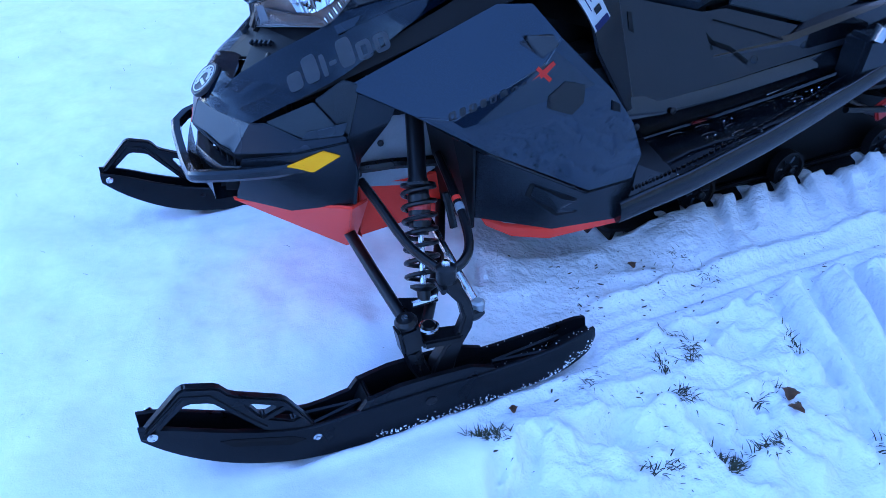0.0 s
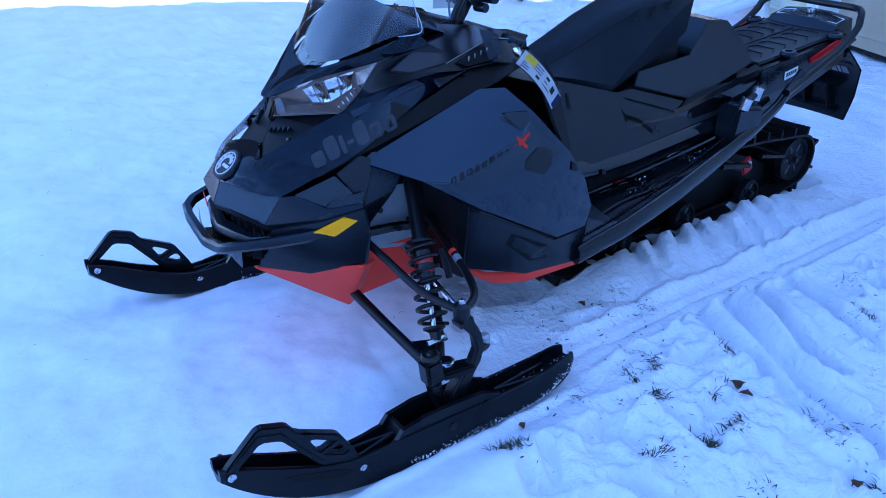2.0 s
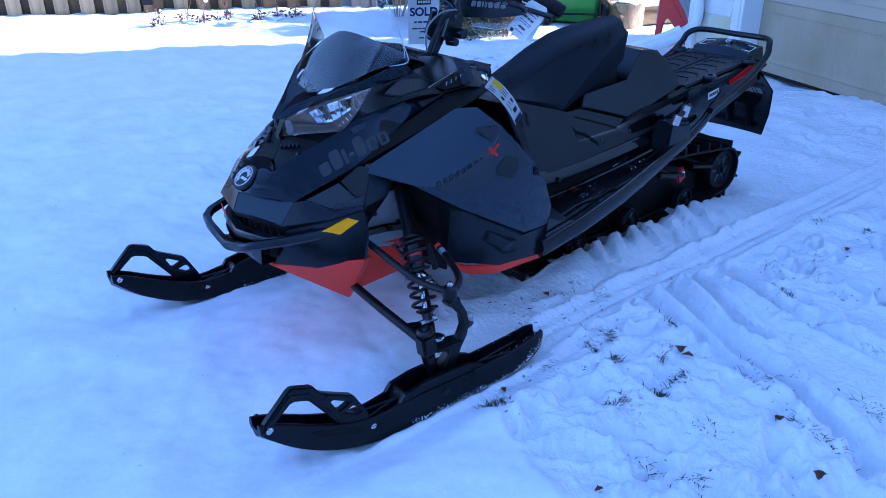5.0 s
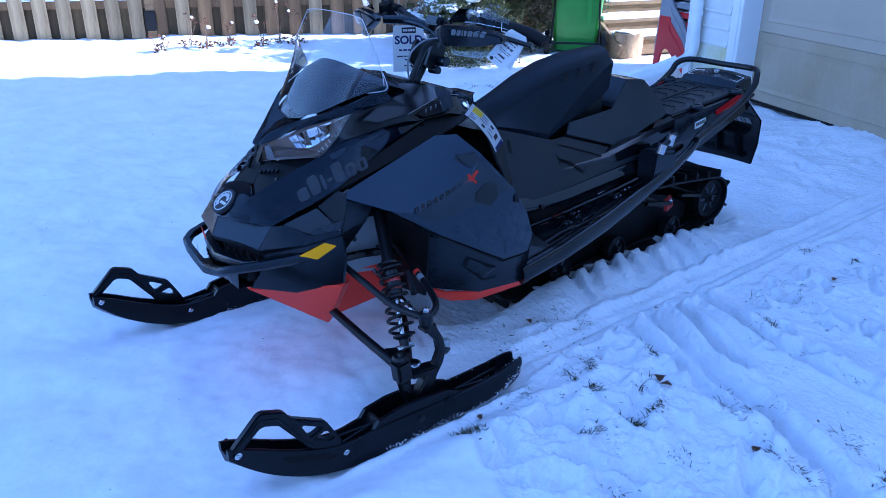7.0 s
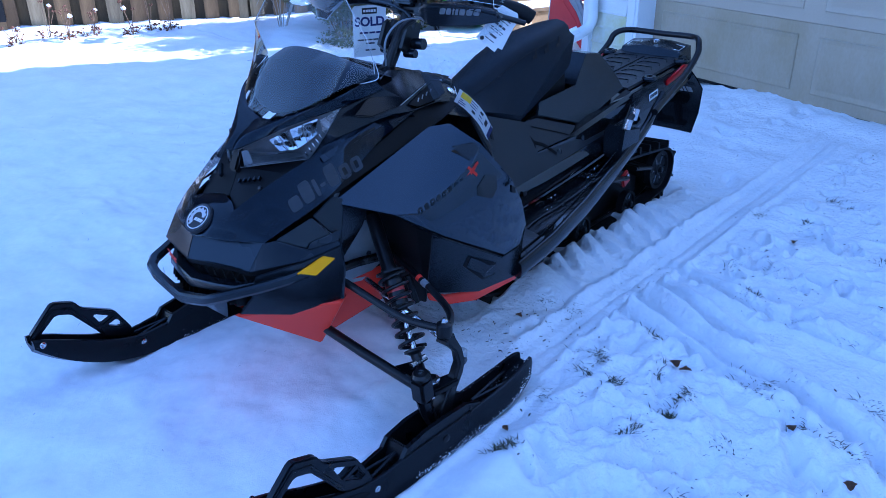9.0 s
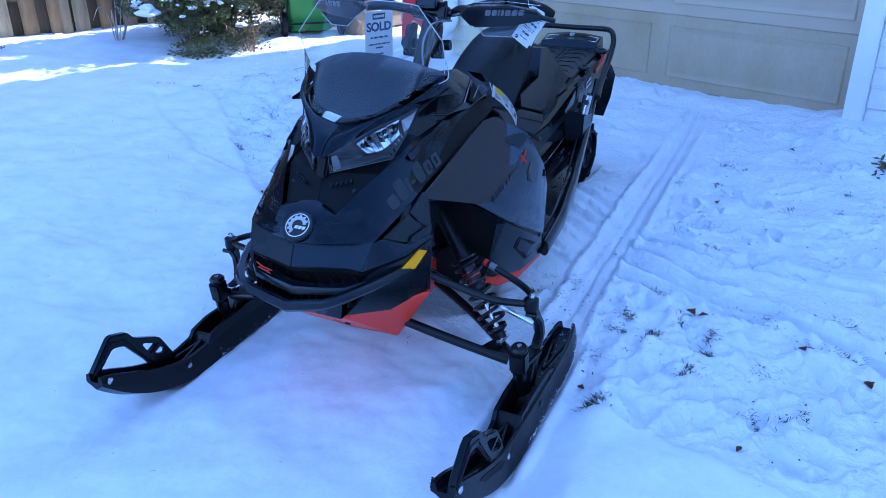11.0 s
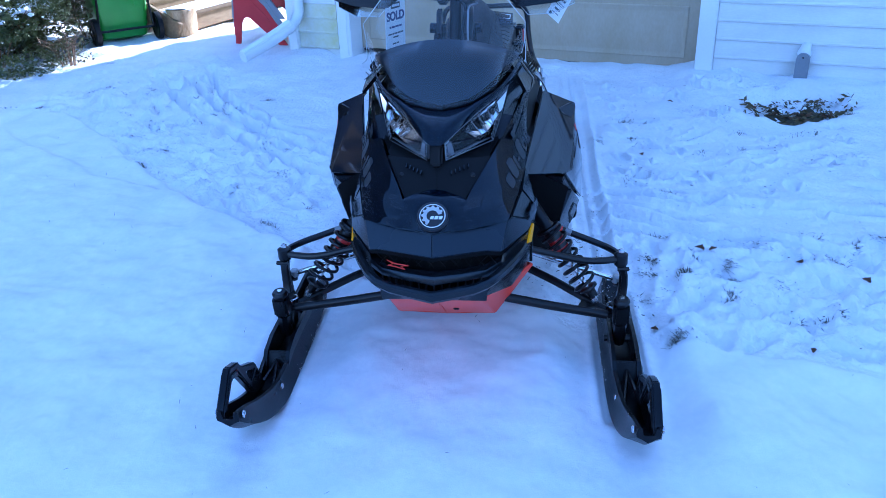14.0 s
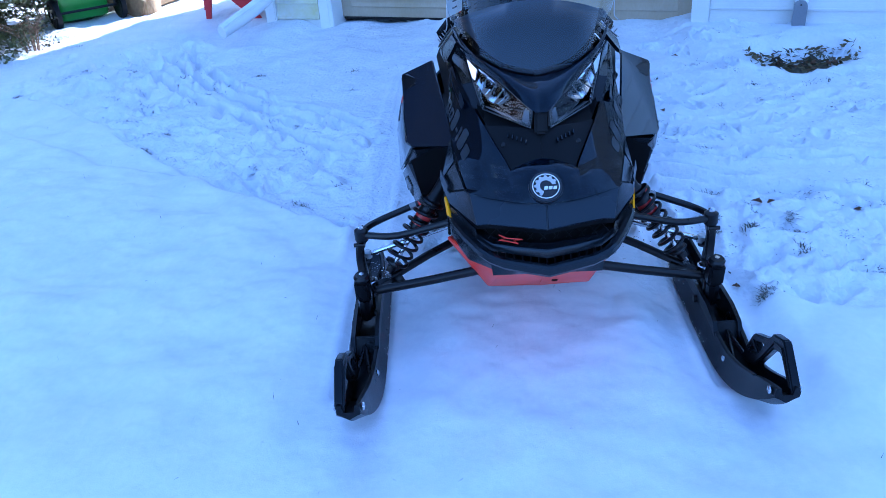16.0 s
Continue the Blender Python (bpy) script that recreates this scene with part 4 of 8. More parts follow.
pair("cheek_fin", [(0.104, 0.274, 0.510), (0.060, 0.245, 0.615), (-0.02, 0.255, 0.560), (-0.005, 0.245, 0.515), (0.065, 0.225, 0.430), (0.088, 0.245, 0.335), (0.098, 0.266, 0.335), (0.084, 0.266, 0.420)], [(0, 1, 2, 3), (0, 3, 4, 7), (7, 4, 5, 6)], SATIN, 0.008)
pair("fin_cover", [(0.112, 0.270, 0.527), (0.158, 0.233, 0.593), (0.092, 0.241, 0.632), (0.060, 0.247, 0.616), (0.098, 0.272, 0.515)], [(0, 1, 2, 3, 4)], SATIN, 0.006)

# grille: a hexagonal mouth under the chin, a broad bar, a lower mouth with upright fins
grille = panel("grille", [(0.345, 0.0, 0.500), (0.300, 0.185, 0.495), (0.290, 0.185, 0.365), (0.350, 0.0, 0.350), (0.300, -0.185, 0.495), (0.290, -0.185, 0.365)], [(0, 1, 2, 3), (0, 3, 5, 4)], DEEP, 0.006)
# black strip that stands for the undershadow below the chin
UNDERSHADE = [(0.110, 0.268, 0.507), (0.215, 0.246, 0.490), (0.333, 0.178, 0.479), (0.364, 0.145, 0.496), (0.394, 0.0, 0.487)]
brow = UNDERSHADE[:-1] + [UNDERSHADE[-1]] + mirrored(UNDERSHADE[:-1], -1)[::-1]
part("brow", bevel(loft([[(x, y, z), (x - 0.004, y * 0.995, z - 0.012), (x - 0.035, y * 0.93, z - 0.012), (x - 0.035, y * 0.93, z)] for x, y, z in brow], closed=True, caps=True), 0.002), DEEP, grille, "black strip for the undershadow of the chin")
LIPBAR = [(0.240, 0.232, 0.462, 0.022), (0.305, 0.203, 0.441, 0.024), (0.366, 0.142, 0.429, 0.022), (0.384, 0.075, 0.424, 0.023), (0.399, 0.0, 0.419, 0.026)]
lipbar = LIPBAR + [(x, -y, z, h) for x, y, z, h in LIPBAR[:-1][::-1]]
part("slat", bevel(loft([[(x - 0.030, y * 0.94, z + h / 2 + 0.004), (x - 0.004, y, z + h / 2), (x, y, z + h / 2 - 0.005), (x + 0.002, y, z - h / 2 + 0.004), (x - 0.003, y, z - h / 2), (x - 0.030, y * 0.94, z - h / 2)] for x, y, z, h in lipbar], closed=True, caps=True), 0.0015), SATIN, grille, "broad satin bar across the grille")
for k in range(-7, 8):
    y = k * 0.021
    part("fin", box(0.030, 0.003, 0.036, pose(0.378 - 1.1 * y * y - 0.06 * abs(y), y, 0.396, 0, -14, 0), 0.001, 1), DEEP, grille)
for k in range(-9, 10):
    y = k * 0.017
    part("mesh_bar", box(0.004, 0.0025, 0.046, pose(0.360 - 0.9 * y * y - 0.04 * abs(y), y, 0.461, 42 if k % 2 else -42, -8, 0), 0.001, 1), DEEP, grille)
ex = plane_at((0.383, -0.094, 0.462), (0.24, 1, -0.02), (0.12, 0, 1))
cross = [(-0.030, 0.011), (-0.008, 0.003), (0.031, 0.003), (0.009, -0.003), (0.020, -0.011), (-0.006, -0.006), (-0.030, -0.005), (-0.014, 0.001)]
part("emblem", prism(cross, ex, 0.0015, 0), DEEP, grille, "dark field of the crossed emblem")
part("emblem_outline", tube([ex @ Vector((u, v, 0.0022)) for u, v in cross], 0.0016, 6, closed=True), REDPRINT, grille, "red outline of the crossed emblem")

# bumper: a flat moulded band that leaves the cheeks and rounds the front
HOOP = [(0.200, 0.249, 0.452, 0.018, 0.030, 70), (0.262, 0.236, 0.449, 0.020, 0.029, 62), (0.330, 0.207, 0.443, 0.021, 0.028, 56), (0.398, 0.172, 0.438, 0.022, 0.028, 48), (0.424, 0.146, 0.430, 0.022, 0.028, 30), (0.430, 0.112, 0.416, 0.022, 0.029, 12), (0.431, 0.055, 0.402, 0.022, 0.031, 6), (0.431, 0.0, 0.389, 0.022, 0.032, 0)]
bumper = part("front_bumper", bevel(band(HOOP[:-1] + [HOOP[-1]] + [(x, -y, z, t, h, -a) for x, y, z, t, h, a in HOOP[:-1][::-1]]), 0.0015, 1), SATIN, sled, "black moulded front bumper")
part("lip", loft([[(0.330, y * 0.9, 0.352), (0.390, y * 0.95, 0.360), (0.424 - 1.5 * y * y, y, 0.380 + 2.0 * y * y)] for y in (-0.15, -0.11, -0.07, -0.035, 0, 0.035, 0.07, 0.11, 0.15)]), SATIN, bumper)

# red belly pan
BELLY = [(0.350, 0.0, 0.345), (0.345, 0.122, 0.345), (0.110, 0.262, 0.336), (0.098, 0.147, 0.159), (0.105, 0.0, 0.150), (0.060, 0.225, 0.325), (0.075, 0.146, 0.178), (-0.24, 0.165, 0.205), (-0.24, 0.175, 0.315), (0.06, 0.17, 0.325), (0.06, 0.146, 0.168), (-0.24, 0.0, 0.19)]
belly = panel("belly_pan", BELLY + mirrored(BELLY, -1), [(0, 1, 3, 4), (1, 2, 3), (2, 5, 6, 3), (9, 8, 7, 10), (4, 10, 7, 11), (12, 16, 15, 13), (13, 15, 14), (14, 15, 18, 17), (21, 22, 19, 20), (16, 23, 19, 22)], RED, 0.008)
for y in (0.04,):
    part("drain_slot", box(0.012, 0.018, 0.006, pose(0.20, y, 0.2185 + 0.004, 0, -39, 0), 0.002), DEEP, belly)

# black fillers darkening the hollow nose and engine bay, and the frame plates
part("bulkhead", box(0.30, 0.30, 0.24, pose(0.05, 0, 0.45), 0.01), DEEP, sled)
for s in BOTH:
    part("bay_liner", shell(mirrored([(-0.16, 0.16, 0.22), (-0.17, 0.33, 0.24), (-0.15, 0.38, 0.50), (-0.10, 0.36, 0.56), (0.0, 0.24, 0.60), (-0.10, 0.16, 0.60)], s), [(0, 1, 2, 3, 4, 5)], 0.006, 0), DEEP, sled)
part("engine", box(0.40, 0.60, 0.36, pose(-0.36, 0, 0.42), 0.03), DEEP, sled, "black filler block darkening the engine bay")
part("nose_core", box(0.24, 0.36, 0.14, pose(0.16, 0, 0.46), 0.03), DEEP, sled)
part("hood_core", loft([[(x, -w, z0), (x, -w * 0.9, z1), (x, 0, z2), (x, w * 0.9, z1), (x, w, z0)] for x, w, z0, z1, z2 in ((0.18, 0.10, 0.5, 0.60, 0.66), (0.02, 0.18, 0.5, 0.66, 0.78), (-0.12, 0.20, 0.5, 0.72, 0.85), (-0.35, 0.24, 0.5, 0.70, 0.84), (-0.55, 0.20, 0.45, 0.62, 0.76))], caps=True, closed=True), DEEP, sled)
for s in BOTH:
    plate = part("frame_plate", prism([(0.085, 0.33), (0.095, 0.52), (0.02, 0.60), (-0.13, 0.60), (-0.14, 0.33), (-0.06, 0.30)], Matrix(((1, 0, 0, 0), (0, 0, 1, 0.165 * s), (0, 1, 0, 0), (0, 0, 0, 1))), 0.006 * s, 0.001), ALU, sled, "bare aluminium frame plate")
    for x, z in ((0.03, 0.54), (0.0, 0.43), (0.06, 0.36), (-0.05, 0.50), (-0.09, 0.38)):
        part("bolt", lathe([(0.008, 0), (0.008, 0.005), (0.004, 0.007)], pose(x, 0.172 * s, z, -90 * s), 8), INK, plate)
    part("crossbar", tube([(0.06, 0.17 * s, 0.375), (-0.02, 0.20 * s, 0.385), (-0.14, 0.20 * s, 0.365)], 0.014, 8), MATTE, sled)

# side panels
SIDE = [(0.090, 0.232, 0.609), (-0.240, 0.290, 0.757), (-0.322, 0.296, 0.748), (-0.337, 0.398, 0.704), (-0.018, 0.360, 0.574), (-0.302, 0.396, 0.650), (-0.280, 0.330, 0.694), (-0.470, 0.414, 0.566), (-0.320, 0.428, 0.520), (-0.180, 0.398, 0.467), (-0.415, 0.438, 0.336), (-0.560, 0.402, 0.316), (-0.584, 0.398, 0.374), (-0.10, 0.386, 0.560), (-0.540, 0.408, 0.470)]
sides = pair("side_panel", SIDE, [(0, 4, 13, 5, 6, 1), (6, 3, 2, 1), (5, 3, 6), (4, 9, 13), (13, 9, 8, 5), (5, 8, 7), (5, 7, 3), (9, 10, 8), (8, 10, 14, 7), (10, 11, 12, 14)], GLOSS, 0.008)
LOWER = [(-0.045, 0.358, 0.553), (-0.175, 0.390, 0.460), (-0.285, 0.408, 0.385), (-0.412, 0.432, 0.327), (-0.560, 0.397, 0.308), (-0.586, 0.390, 0.362), (-0.575, 0.390, 0.275), (-0.540, 0.405, 0.208), (-0.354, 0.382, 0.212), (-0.165, 0.320, 0.262), (-0.150, 0.250, 0.52), (-0.225, 0.220, 0.245), (-0.165, 0.345, 0.455), (-0.355, 0.405, 0.285)]
lowers = pair("lower_panel", LOWER, [(0, 1, 12), (1, 2, 9, 12), (1, 3, 2), (2, 13, 8, 9), (2, 3, 13), (3, 4, 7, 13), (13, 7, 8), (4, 5, 6, 7), (0, 12, 9, 11, 10)], SATIN, 0.008)
for s, p, lo in zip(BOTH, sides, lowers):
    panel("red_trim", mirrored([(-0.196, 0.305, 0.246), (-0.250, 0.335, 0.222), (-0.354, 0.382, 0.214), (-0.550, 0.398, 0.212), (-0.545, 0.392, 0.186), (-0.354, 0.372, 0.178), (-0.270, 0.335, 0.186), (-0.215, 0.300, 0.212)], s), [(0, 1, 6, 7), (1, 2, 5, 6), (2, 3, 4, 5)], RED, 0.012, lo, "red lower edge", 0.002)
    tr = surface_of([lowers[0]])
    recess = [(-0.278, 0.372), (-0.430, 0.292), (-0.402, 0.262), (-0.352, 0.262), (-0.272, 0.335)]
    # proud black pad puts the moulded recess's shade into colour
    pad_on("recess", tr, recess, s, 0.0022, DEEP, lo, "black pad in place of a shaded moulded recess")
    pad_on("recess_floor", tr, recess, s, 0.0040, SATIN, lo, grow=-0.012)
side_tree = surface_of([sides[0]])
for s, p in zip(BOTH, sides):
    pad_on("side_vent", side_tree, [(-0.346, 0.608), (-0.370, 0.602), (-0.396, 0.592), (-0.390, 0.556), (-0.358, 0.536), (-0.300, 0.560), (-0.305, 0.585)], s, 0.003, PODMAT, p, "dark side vent")
    pad_on("shoulder_facet", side_tree, [(-0.262, 0.690), (-0.325, 0.706), (-0.330, 0.690), (-0.300, 0.662)], s, 0.003, PODMAT, p, "dark angular notch")
    pad_on("rear_notch", side_tree, [(-0.468, 0.545), (-0.490, 0.530), (-0.492, 0.512), (-0.470, 0.520)], s, 0.003, DEEP, p, "small dark notch")

# black strut between hood strip and side panel
pair("groove_strut", [(0.205, 0.225, 0.592), (0.090, 0.2245, 0.622), (-0.307, 0.282, 0.762), (-0.42, 0.262, 0.790), (-0.40, 0.225, 0.800), (-0.245, 0.240, 0.795), (0.09, 0.215, 0.645)], [(0, 1, 6), (1, 2, 5, 6), (2, 3, 4, 5)], DEEP, 0.006)

# console behind the windshield: a dark core with faceted pods at its sides
CON = [(0.0, (0.183, 0.80), (0.170, 0.835), (0.09, 0.860), 0.865), (-0.14, (0.235, 0.79), (0.165, 0.870), (0.09, 0.895), 0.90), (-0.22, (0.245, 0.78), (0.150, 0.880), (0.09, 0.905), 0.915),
       (-0.36, (0.245, 0.76), (0.135, 0.852), (0.08, 0.868), 0.872), (-0.48, (0.225, 0.72), (0.12, 0.800), (0.07, 0.815), 0.82), (-0.63, (0.17, 0.68), (0.10, 0.735), (0.05, 0.745), 0.75)]
console = part("console", loft([[(x, a[0], a[1]), (x, b[0], b[1]), (x, c[0], c[1]), (x, 0, d), (x, -c[0], c[1]), (x, -b[0], b[1]), (x, -a[0], a[1])] for x, a, b, c, d in CON], closed=True, caps=True), PODMAT, sled)
POD = [(-0.003, 0.240, 0.828), (-0.120, 0.200, 0.872), (-0.205, 0.165, 0.904), (-0.358, 0.145, 0.877), (-0.338, 0.205, 0.856), (-0.150, 0.258, 0.826), (-0.056, 0.252, 0.815), (-0.323, 0.255, 0.806), (-0.192, 0.266, 0.805), (-0.42, 0.175, 0.835), (-0.44, 0.235, 0.775)]
for s in BOTH:
    pod = panel("pod", mirrored(POD, s), [(0, 1, 5, 6), (1, 2, 5), (2, 3, 4, 5), (3, 9, 4)], PODMAT, 0.010, console, "faceted console pod", 0.003)
    panel("pod_strip", mirrored(POD, s), [(6, 5, 8), (5, 4, 7, 8), (4, 9, 10, 7)], PODMAT, 0.006, console, "gloss lower pod", 0.002)
    panel("pod_window", mirrored([(-0.185, 0.2615, 0.824), (-0.330, 0.2155, 0.852), (-0.325, 0.2575, 0.814), (-0.215, 0.2685, 0.812)], s), [(0, 1, 2, 3)], DEEP, 0.003, pod, "dark louvred window", 0.001)
    for k in range(4):
        part("fin", box(0.004, 0.003, 0.030, pose(-0.225 - 0.024 * k, s * (0.2615 - 0.006 * k), 0.826 + 0.003 * k, s * -32, 25, 0), 0.001, 1), ALU, pod)
    part("pod_edge", tube(mirrored([(-0.155, 0.262, 0.829), (-0.338, 0.209, 0.859), (-0.424, 0.179, 0.838)], s), 0.0012, 5), ALU, pod, "thin bright edge")
    # flat dark shelf between the pod and the windshield foot
    panel("dash_shelf", mirrored([(-0.05, 0.10, 0.885), (-0.06, 0.20, 0.875), (-0.20, 0.160, 0.895), (-0.24, 0.06, 0.905)], s), [(0, 1, 2, 3)], DEEP, 0.006, console)
cap = part("fuel_cap", lathe([(0.034, -0.02), (0.036, 0.012), (0.033, 0.018), (0.026, 0.020), (0.012, 0.017)], pose(-0.505, 0.105, 0.805, -14, -16), 20), SATIN, console)
for k in range(8):
    a = k * math.pi / 4
    part("grip_rib", box(0.006, 0.008, 0.022, pose(-0.505, 0.105, 0.805, -14, -16) @ pose(0.036 * math.cos(a), 0.036 * math.sin(a), 0.0, 0, 0, math.degrees(a)), 0.002, 1), SATIN, cap)
part("start_button", lathe([(0.018, 0), (0.018, 0.012), (0.014, 0.014)], pose(-0.455, 0.165, 0.800, -30, -12), 16), MATTE, console)
part("key_switch", lathe([(0.013, 0), (0.014, 0.016), (0.008, 0.018)], pose(-0.43, 0.20, 0.797, -35, -12), 14), CHROME, console)
part("filler_collar", lathe([(0.060, -0.02), (0.058, 0.006), (0.046, 0.012), (0.040, 0.002)], pose(-0.515, 0.095, 0.785, -12, -16), 22), SATIN, console)
part("instrument_hump", bevel(loft([[(x, -w, 0.80), (x, -w * 0.7, z), (x, w * 0.7, z), (x, w, 0.80)] for x, w, z in ((-0.40, 0.06, 0.845), (-0.46, 0.09, 0.842), (-0.56, 0.085, 0.806), (-0.61, 0.05, 0.78))], closed=True, caps=True), 0.008, 2), SATIN, console)

# windshield
WS = [[(0.106, 0.0, 0.806), (0.092, 0.095, 0.828), (0.030, 0.165, 0.868), (-0.097, 0.224, 0.918)],
      [(0.068, 0.0, 0.878), (0.052, 0.105, 0.892), (-0.005, 0.180, 0.918), (-0.088, 0.232, 0.950)],
      [(0.000, 0.0, 0.995), (-0.010, 0.105, 0.998), (-0.036, 0.185, 1.006), (-0.066, 0.234, 1.013)],
      [(-0.072, 0.0, 1.112), (-0.074, 0.075, 1.111), (-0.073, 0.125, 1.108), (-0.071, 0.158, 1.104)]]


def screen_rows(rows):
    full = []
    for r in rows:
        half = curve_points(r, 4)
        full.append([(p.x, -p.y, p.z) for p in half[:0:-1]] + [tuple(p) for p in half])
    return full


glass_rows = screen_rows(WS)
windshield = part("windshield", loft(glass_rows), GLASS, sled, "clear windshield", 60)
outline = [*[r[-1] for r in glass_rows], *glass_rows[-1][::-1][1:], *[r[0] for r in glass_rows[-2::-1]]]
part("edge", tube(outline, 0.0012, 6), CLEAREDGE, windshield, "bright cut edge")
cowl = [[(x - 0.030, y * 0.93, z + 0.004 - k * 0.50 * max(0, abs(y) - 0.12)) for x, y, z in r] for k, r in enumerate(glass_rows[:2])]
top = [(-0.060 - 1.4 * y * y, y, 0.968 - 1.2 * y * y) for x, y, z in cowl[1]]
mids = [((a[0] + b[0]) / 2 + 0.012, b[1], (a[2] + b[2]) / 2 + 0.006) for a, b in zip(cowl[1], top)]
rear = [(-0.20, y * 0.9, 0.90 - 0.3 * y * y) for x, y, z in top]
part("gauge_cowl", loft([*cowl, mids, top, rear]), COWL, sled, "charcoal gauge cowl with the windshield's blue haze in its colour", 50)
for s in BOTH:
    part("side_deflector", shell(mirrored([(-0.300, 0.205, 0.885), (-0.335, 0.240, 0.872), (-0.325, 0.275, 0.832), (-0.290, 0.262, 0.815)], s), [(0, 1, 2, 3)], 0.003, 0), SMOKE, sled, "smoked clear knee deflector")
    part("screen_hook", tube(mirrored([(-0.088, 0.234, 0.955), (-0.10, 0.236, 0.918), (-0.088, 0.236, 0.905), (-0.03, 0.238, 0.906)], s), 0.0013, 6, 3), CLEAREDGE, windshield, "bright cut edge")

# handlebar, grips, guards
part("post_tube", tube([(-0.322, 0.050, 0.870), (-0.357, 0.056, 0.942), (-0.389, 0.056, 0.985), (-0.445, 0.050, 1.000)], 0.010, 10, 4), MATTE, sled)
post = part("steering_post", tube([(-0.37, 0, 0.85), (-0.475, 0, 1.01)], 0.020, 12), MATTE, sled)
for s in BOTH:
    part("riser", prism([(-0.392, 0.921), (-0.421, 0.985), (-0.435, 0.990), (-0.445, 0.966), (-0.462, 0.990), (-0.482, 0.984), (-0.468, 0.935), (-0.440, 0.925), (-0.420, 0.896)], Matrix.Translation((0, 0.046 * s, 0)) @ pose(0, 0, 0, 90), 0.014, 0.003), MATTE, sled, "dark forged riser")
    part("riser_knob", tube(mirrored([(-0.445, 0.03, 0.926), (-0.450, 0.085, 0.930)], s), 0.017, 12), SATIN, sled)
    part("riser_knob", tube(mirrored([(-0.425, 0.03, 0.900), (-0.428, 0.070, 0.902)], s), 0.013, 12), SATIN, sled)
    part("clamp_block", box(0.05, 0.035, 0.045, pose(-0.49, 0.045 * s, 1.022, 0, -20), 0.006), MATTE, sled)
    for d in (-0.012, 0.012):
        part("clamp_bolt", lathe([(0.007, 0), (0.007, 0.016), (0.004, 0.018)], pose(-0.49 + d, 0.045 * s, 1.042), 8), MATTE, sled)
guards = []
BAR = [(-0.490, 0.0, 1.022), (-0.490, 0.08, 1.026), (-0.480, 0.15, 1.048), (-0.490, 0.22, 1.062), (-0.535, 0.29, 1.055)]
handlebar = part("handlebar", tube(mirrored(BAR[::-1], -1) + BAR[1:], 0.013, 10, 4), MATTE, sled)
for s in BOTH:
    part("grip", tube(mirrored([(-0.505, 0.265, 1.062), (-0.545, 0.308, 1.052), (-0.585, 0.345, 1.036), (-0.612, 0.368, 1.016)], s), 0.021, 12, 3), RUBBER, sled, "black rubber grip")
    part("lever", tube(mirrored([(-0.44, 0.24, 1.055), (-0.45, 0.32, 1.045), (-0.52, 0.41, 1.015)], s), 0.008, 8, 3), MATTE, sled)
    part("control_block", box(0.05, 0.06, 0.06, pose(-0.46, 0.265 * s, 1.072, 0, 0, -20 * s), 0.012), SATIN, sled)
    guard = part("hand_guard", shell(mirrored([(-0.375, 0.165, 1.052), (-0.365, 0.20, 1.074), (-0.390, 0.30, 1.078), (-0.435, 0.385, 1.060), (-0.445, 0.390, 1.036), (-0.400, 0.31, 1.020), (-0.365, 0.21, 1.012)], s), [(0, 1, 6), (1, 2, 5, 6), (2, 3, 4, 5)], 0.042, 0.008), SATIN, sled, "black hand guard")
    part("clear_shield", shell(mirrored([(-0.360, 0.20, 1.080), (-0.355, 0.26, 1.125), (-0.385, 0.33, 1.130), (-0.435, 0.40, 1.100), (-0.440, 0.388, 1.070), (-0.388, 0.305, 1.084)], s), [(0, 1, 2, 5), (2, 3, 4, 5)], 0.002, 0), GLASS, guard, "clear shield")
    part("clear_skirt", shell(mirrored([(-0.362, 0.205, 1.022), (-0.350, 0.24, 0.985), (-0.380, 0.32, 0.982), (-0.435, 0.39, 1.005), (-0.445, 0.39, 1.038), (-0.398, 0.308, 1.030)], s), [(0, 1, 2, 5), (2, 3, 4, 5)], 0.002, 0), GLASS, guard, "clear lower shield")
    part("shield_edge", tube(mirrored([(-0.362, 0.205, 1.022), (-0.350, 0.24, 0.985), (-0.380, 0.32, 0.982), (-0.435, 0.39, 1.005)], s), 0.0012, 6), CLEAREDGE, guard)
    part("guard_arm", tube(mirrored([(-0.488, 0.085, 1.030), (-0.44, 0.13, 1.045), (-0.385, 0.185, 1.046)], s), 0.017, 10, 3, flat=0.8), SATIN, guard)
    guards.append(guard)
part("throttle_cable", tube([(-0.43, -0.13, 1.045), (-0.445, -0.04, 1.035), (-0.45, 0.03, 1.005), (-0.41, 0.03, 0.955), (-0.37, 0.02, 0.88)], 0.005, 8, 5), SATIN, sled)
part("brake_hose", tube([(-0.494, 0.07, 1.000), (-0.397, 0.05, 1.004), (-0.334, 0.05, 0.974), (-0.314, 0.05, 0.933), (-0.319, 0.05, 0.88)], 0.0032, 8, 5), GREYPLASTIC, sled)
part("dash_switch", box(0.05, 0.07, 0.03, pose(-0.475, 0, 1.05, 0, -20), 0.006), SATIN, sled)

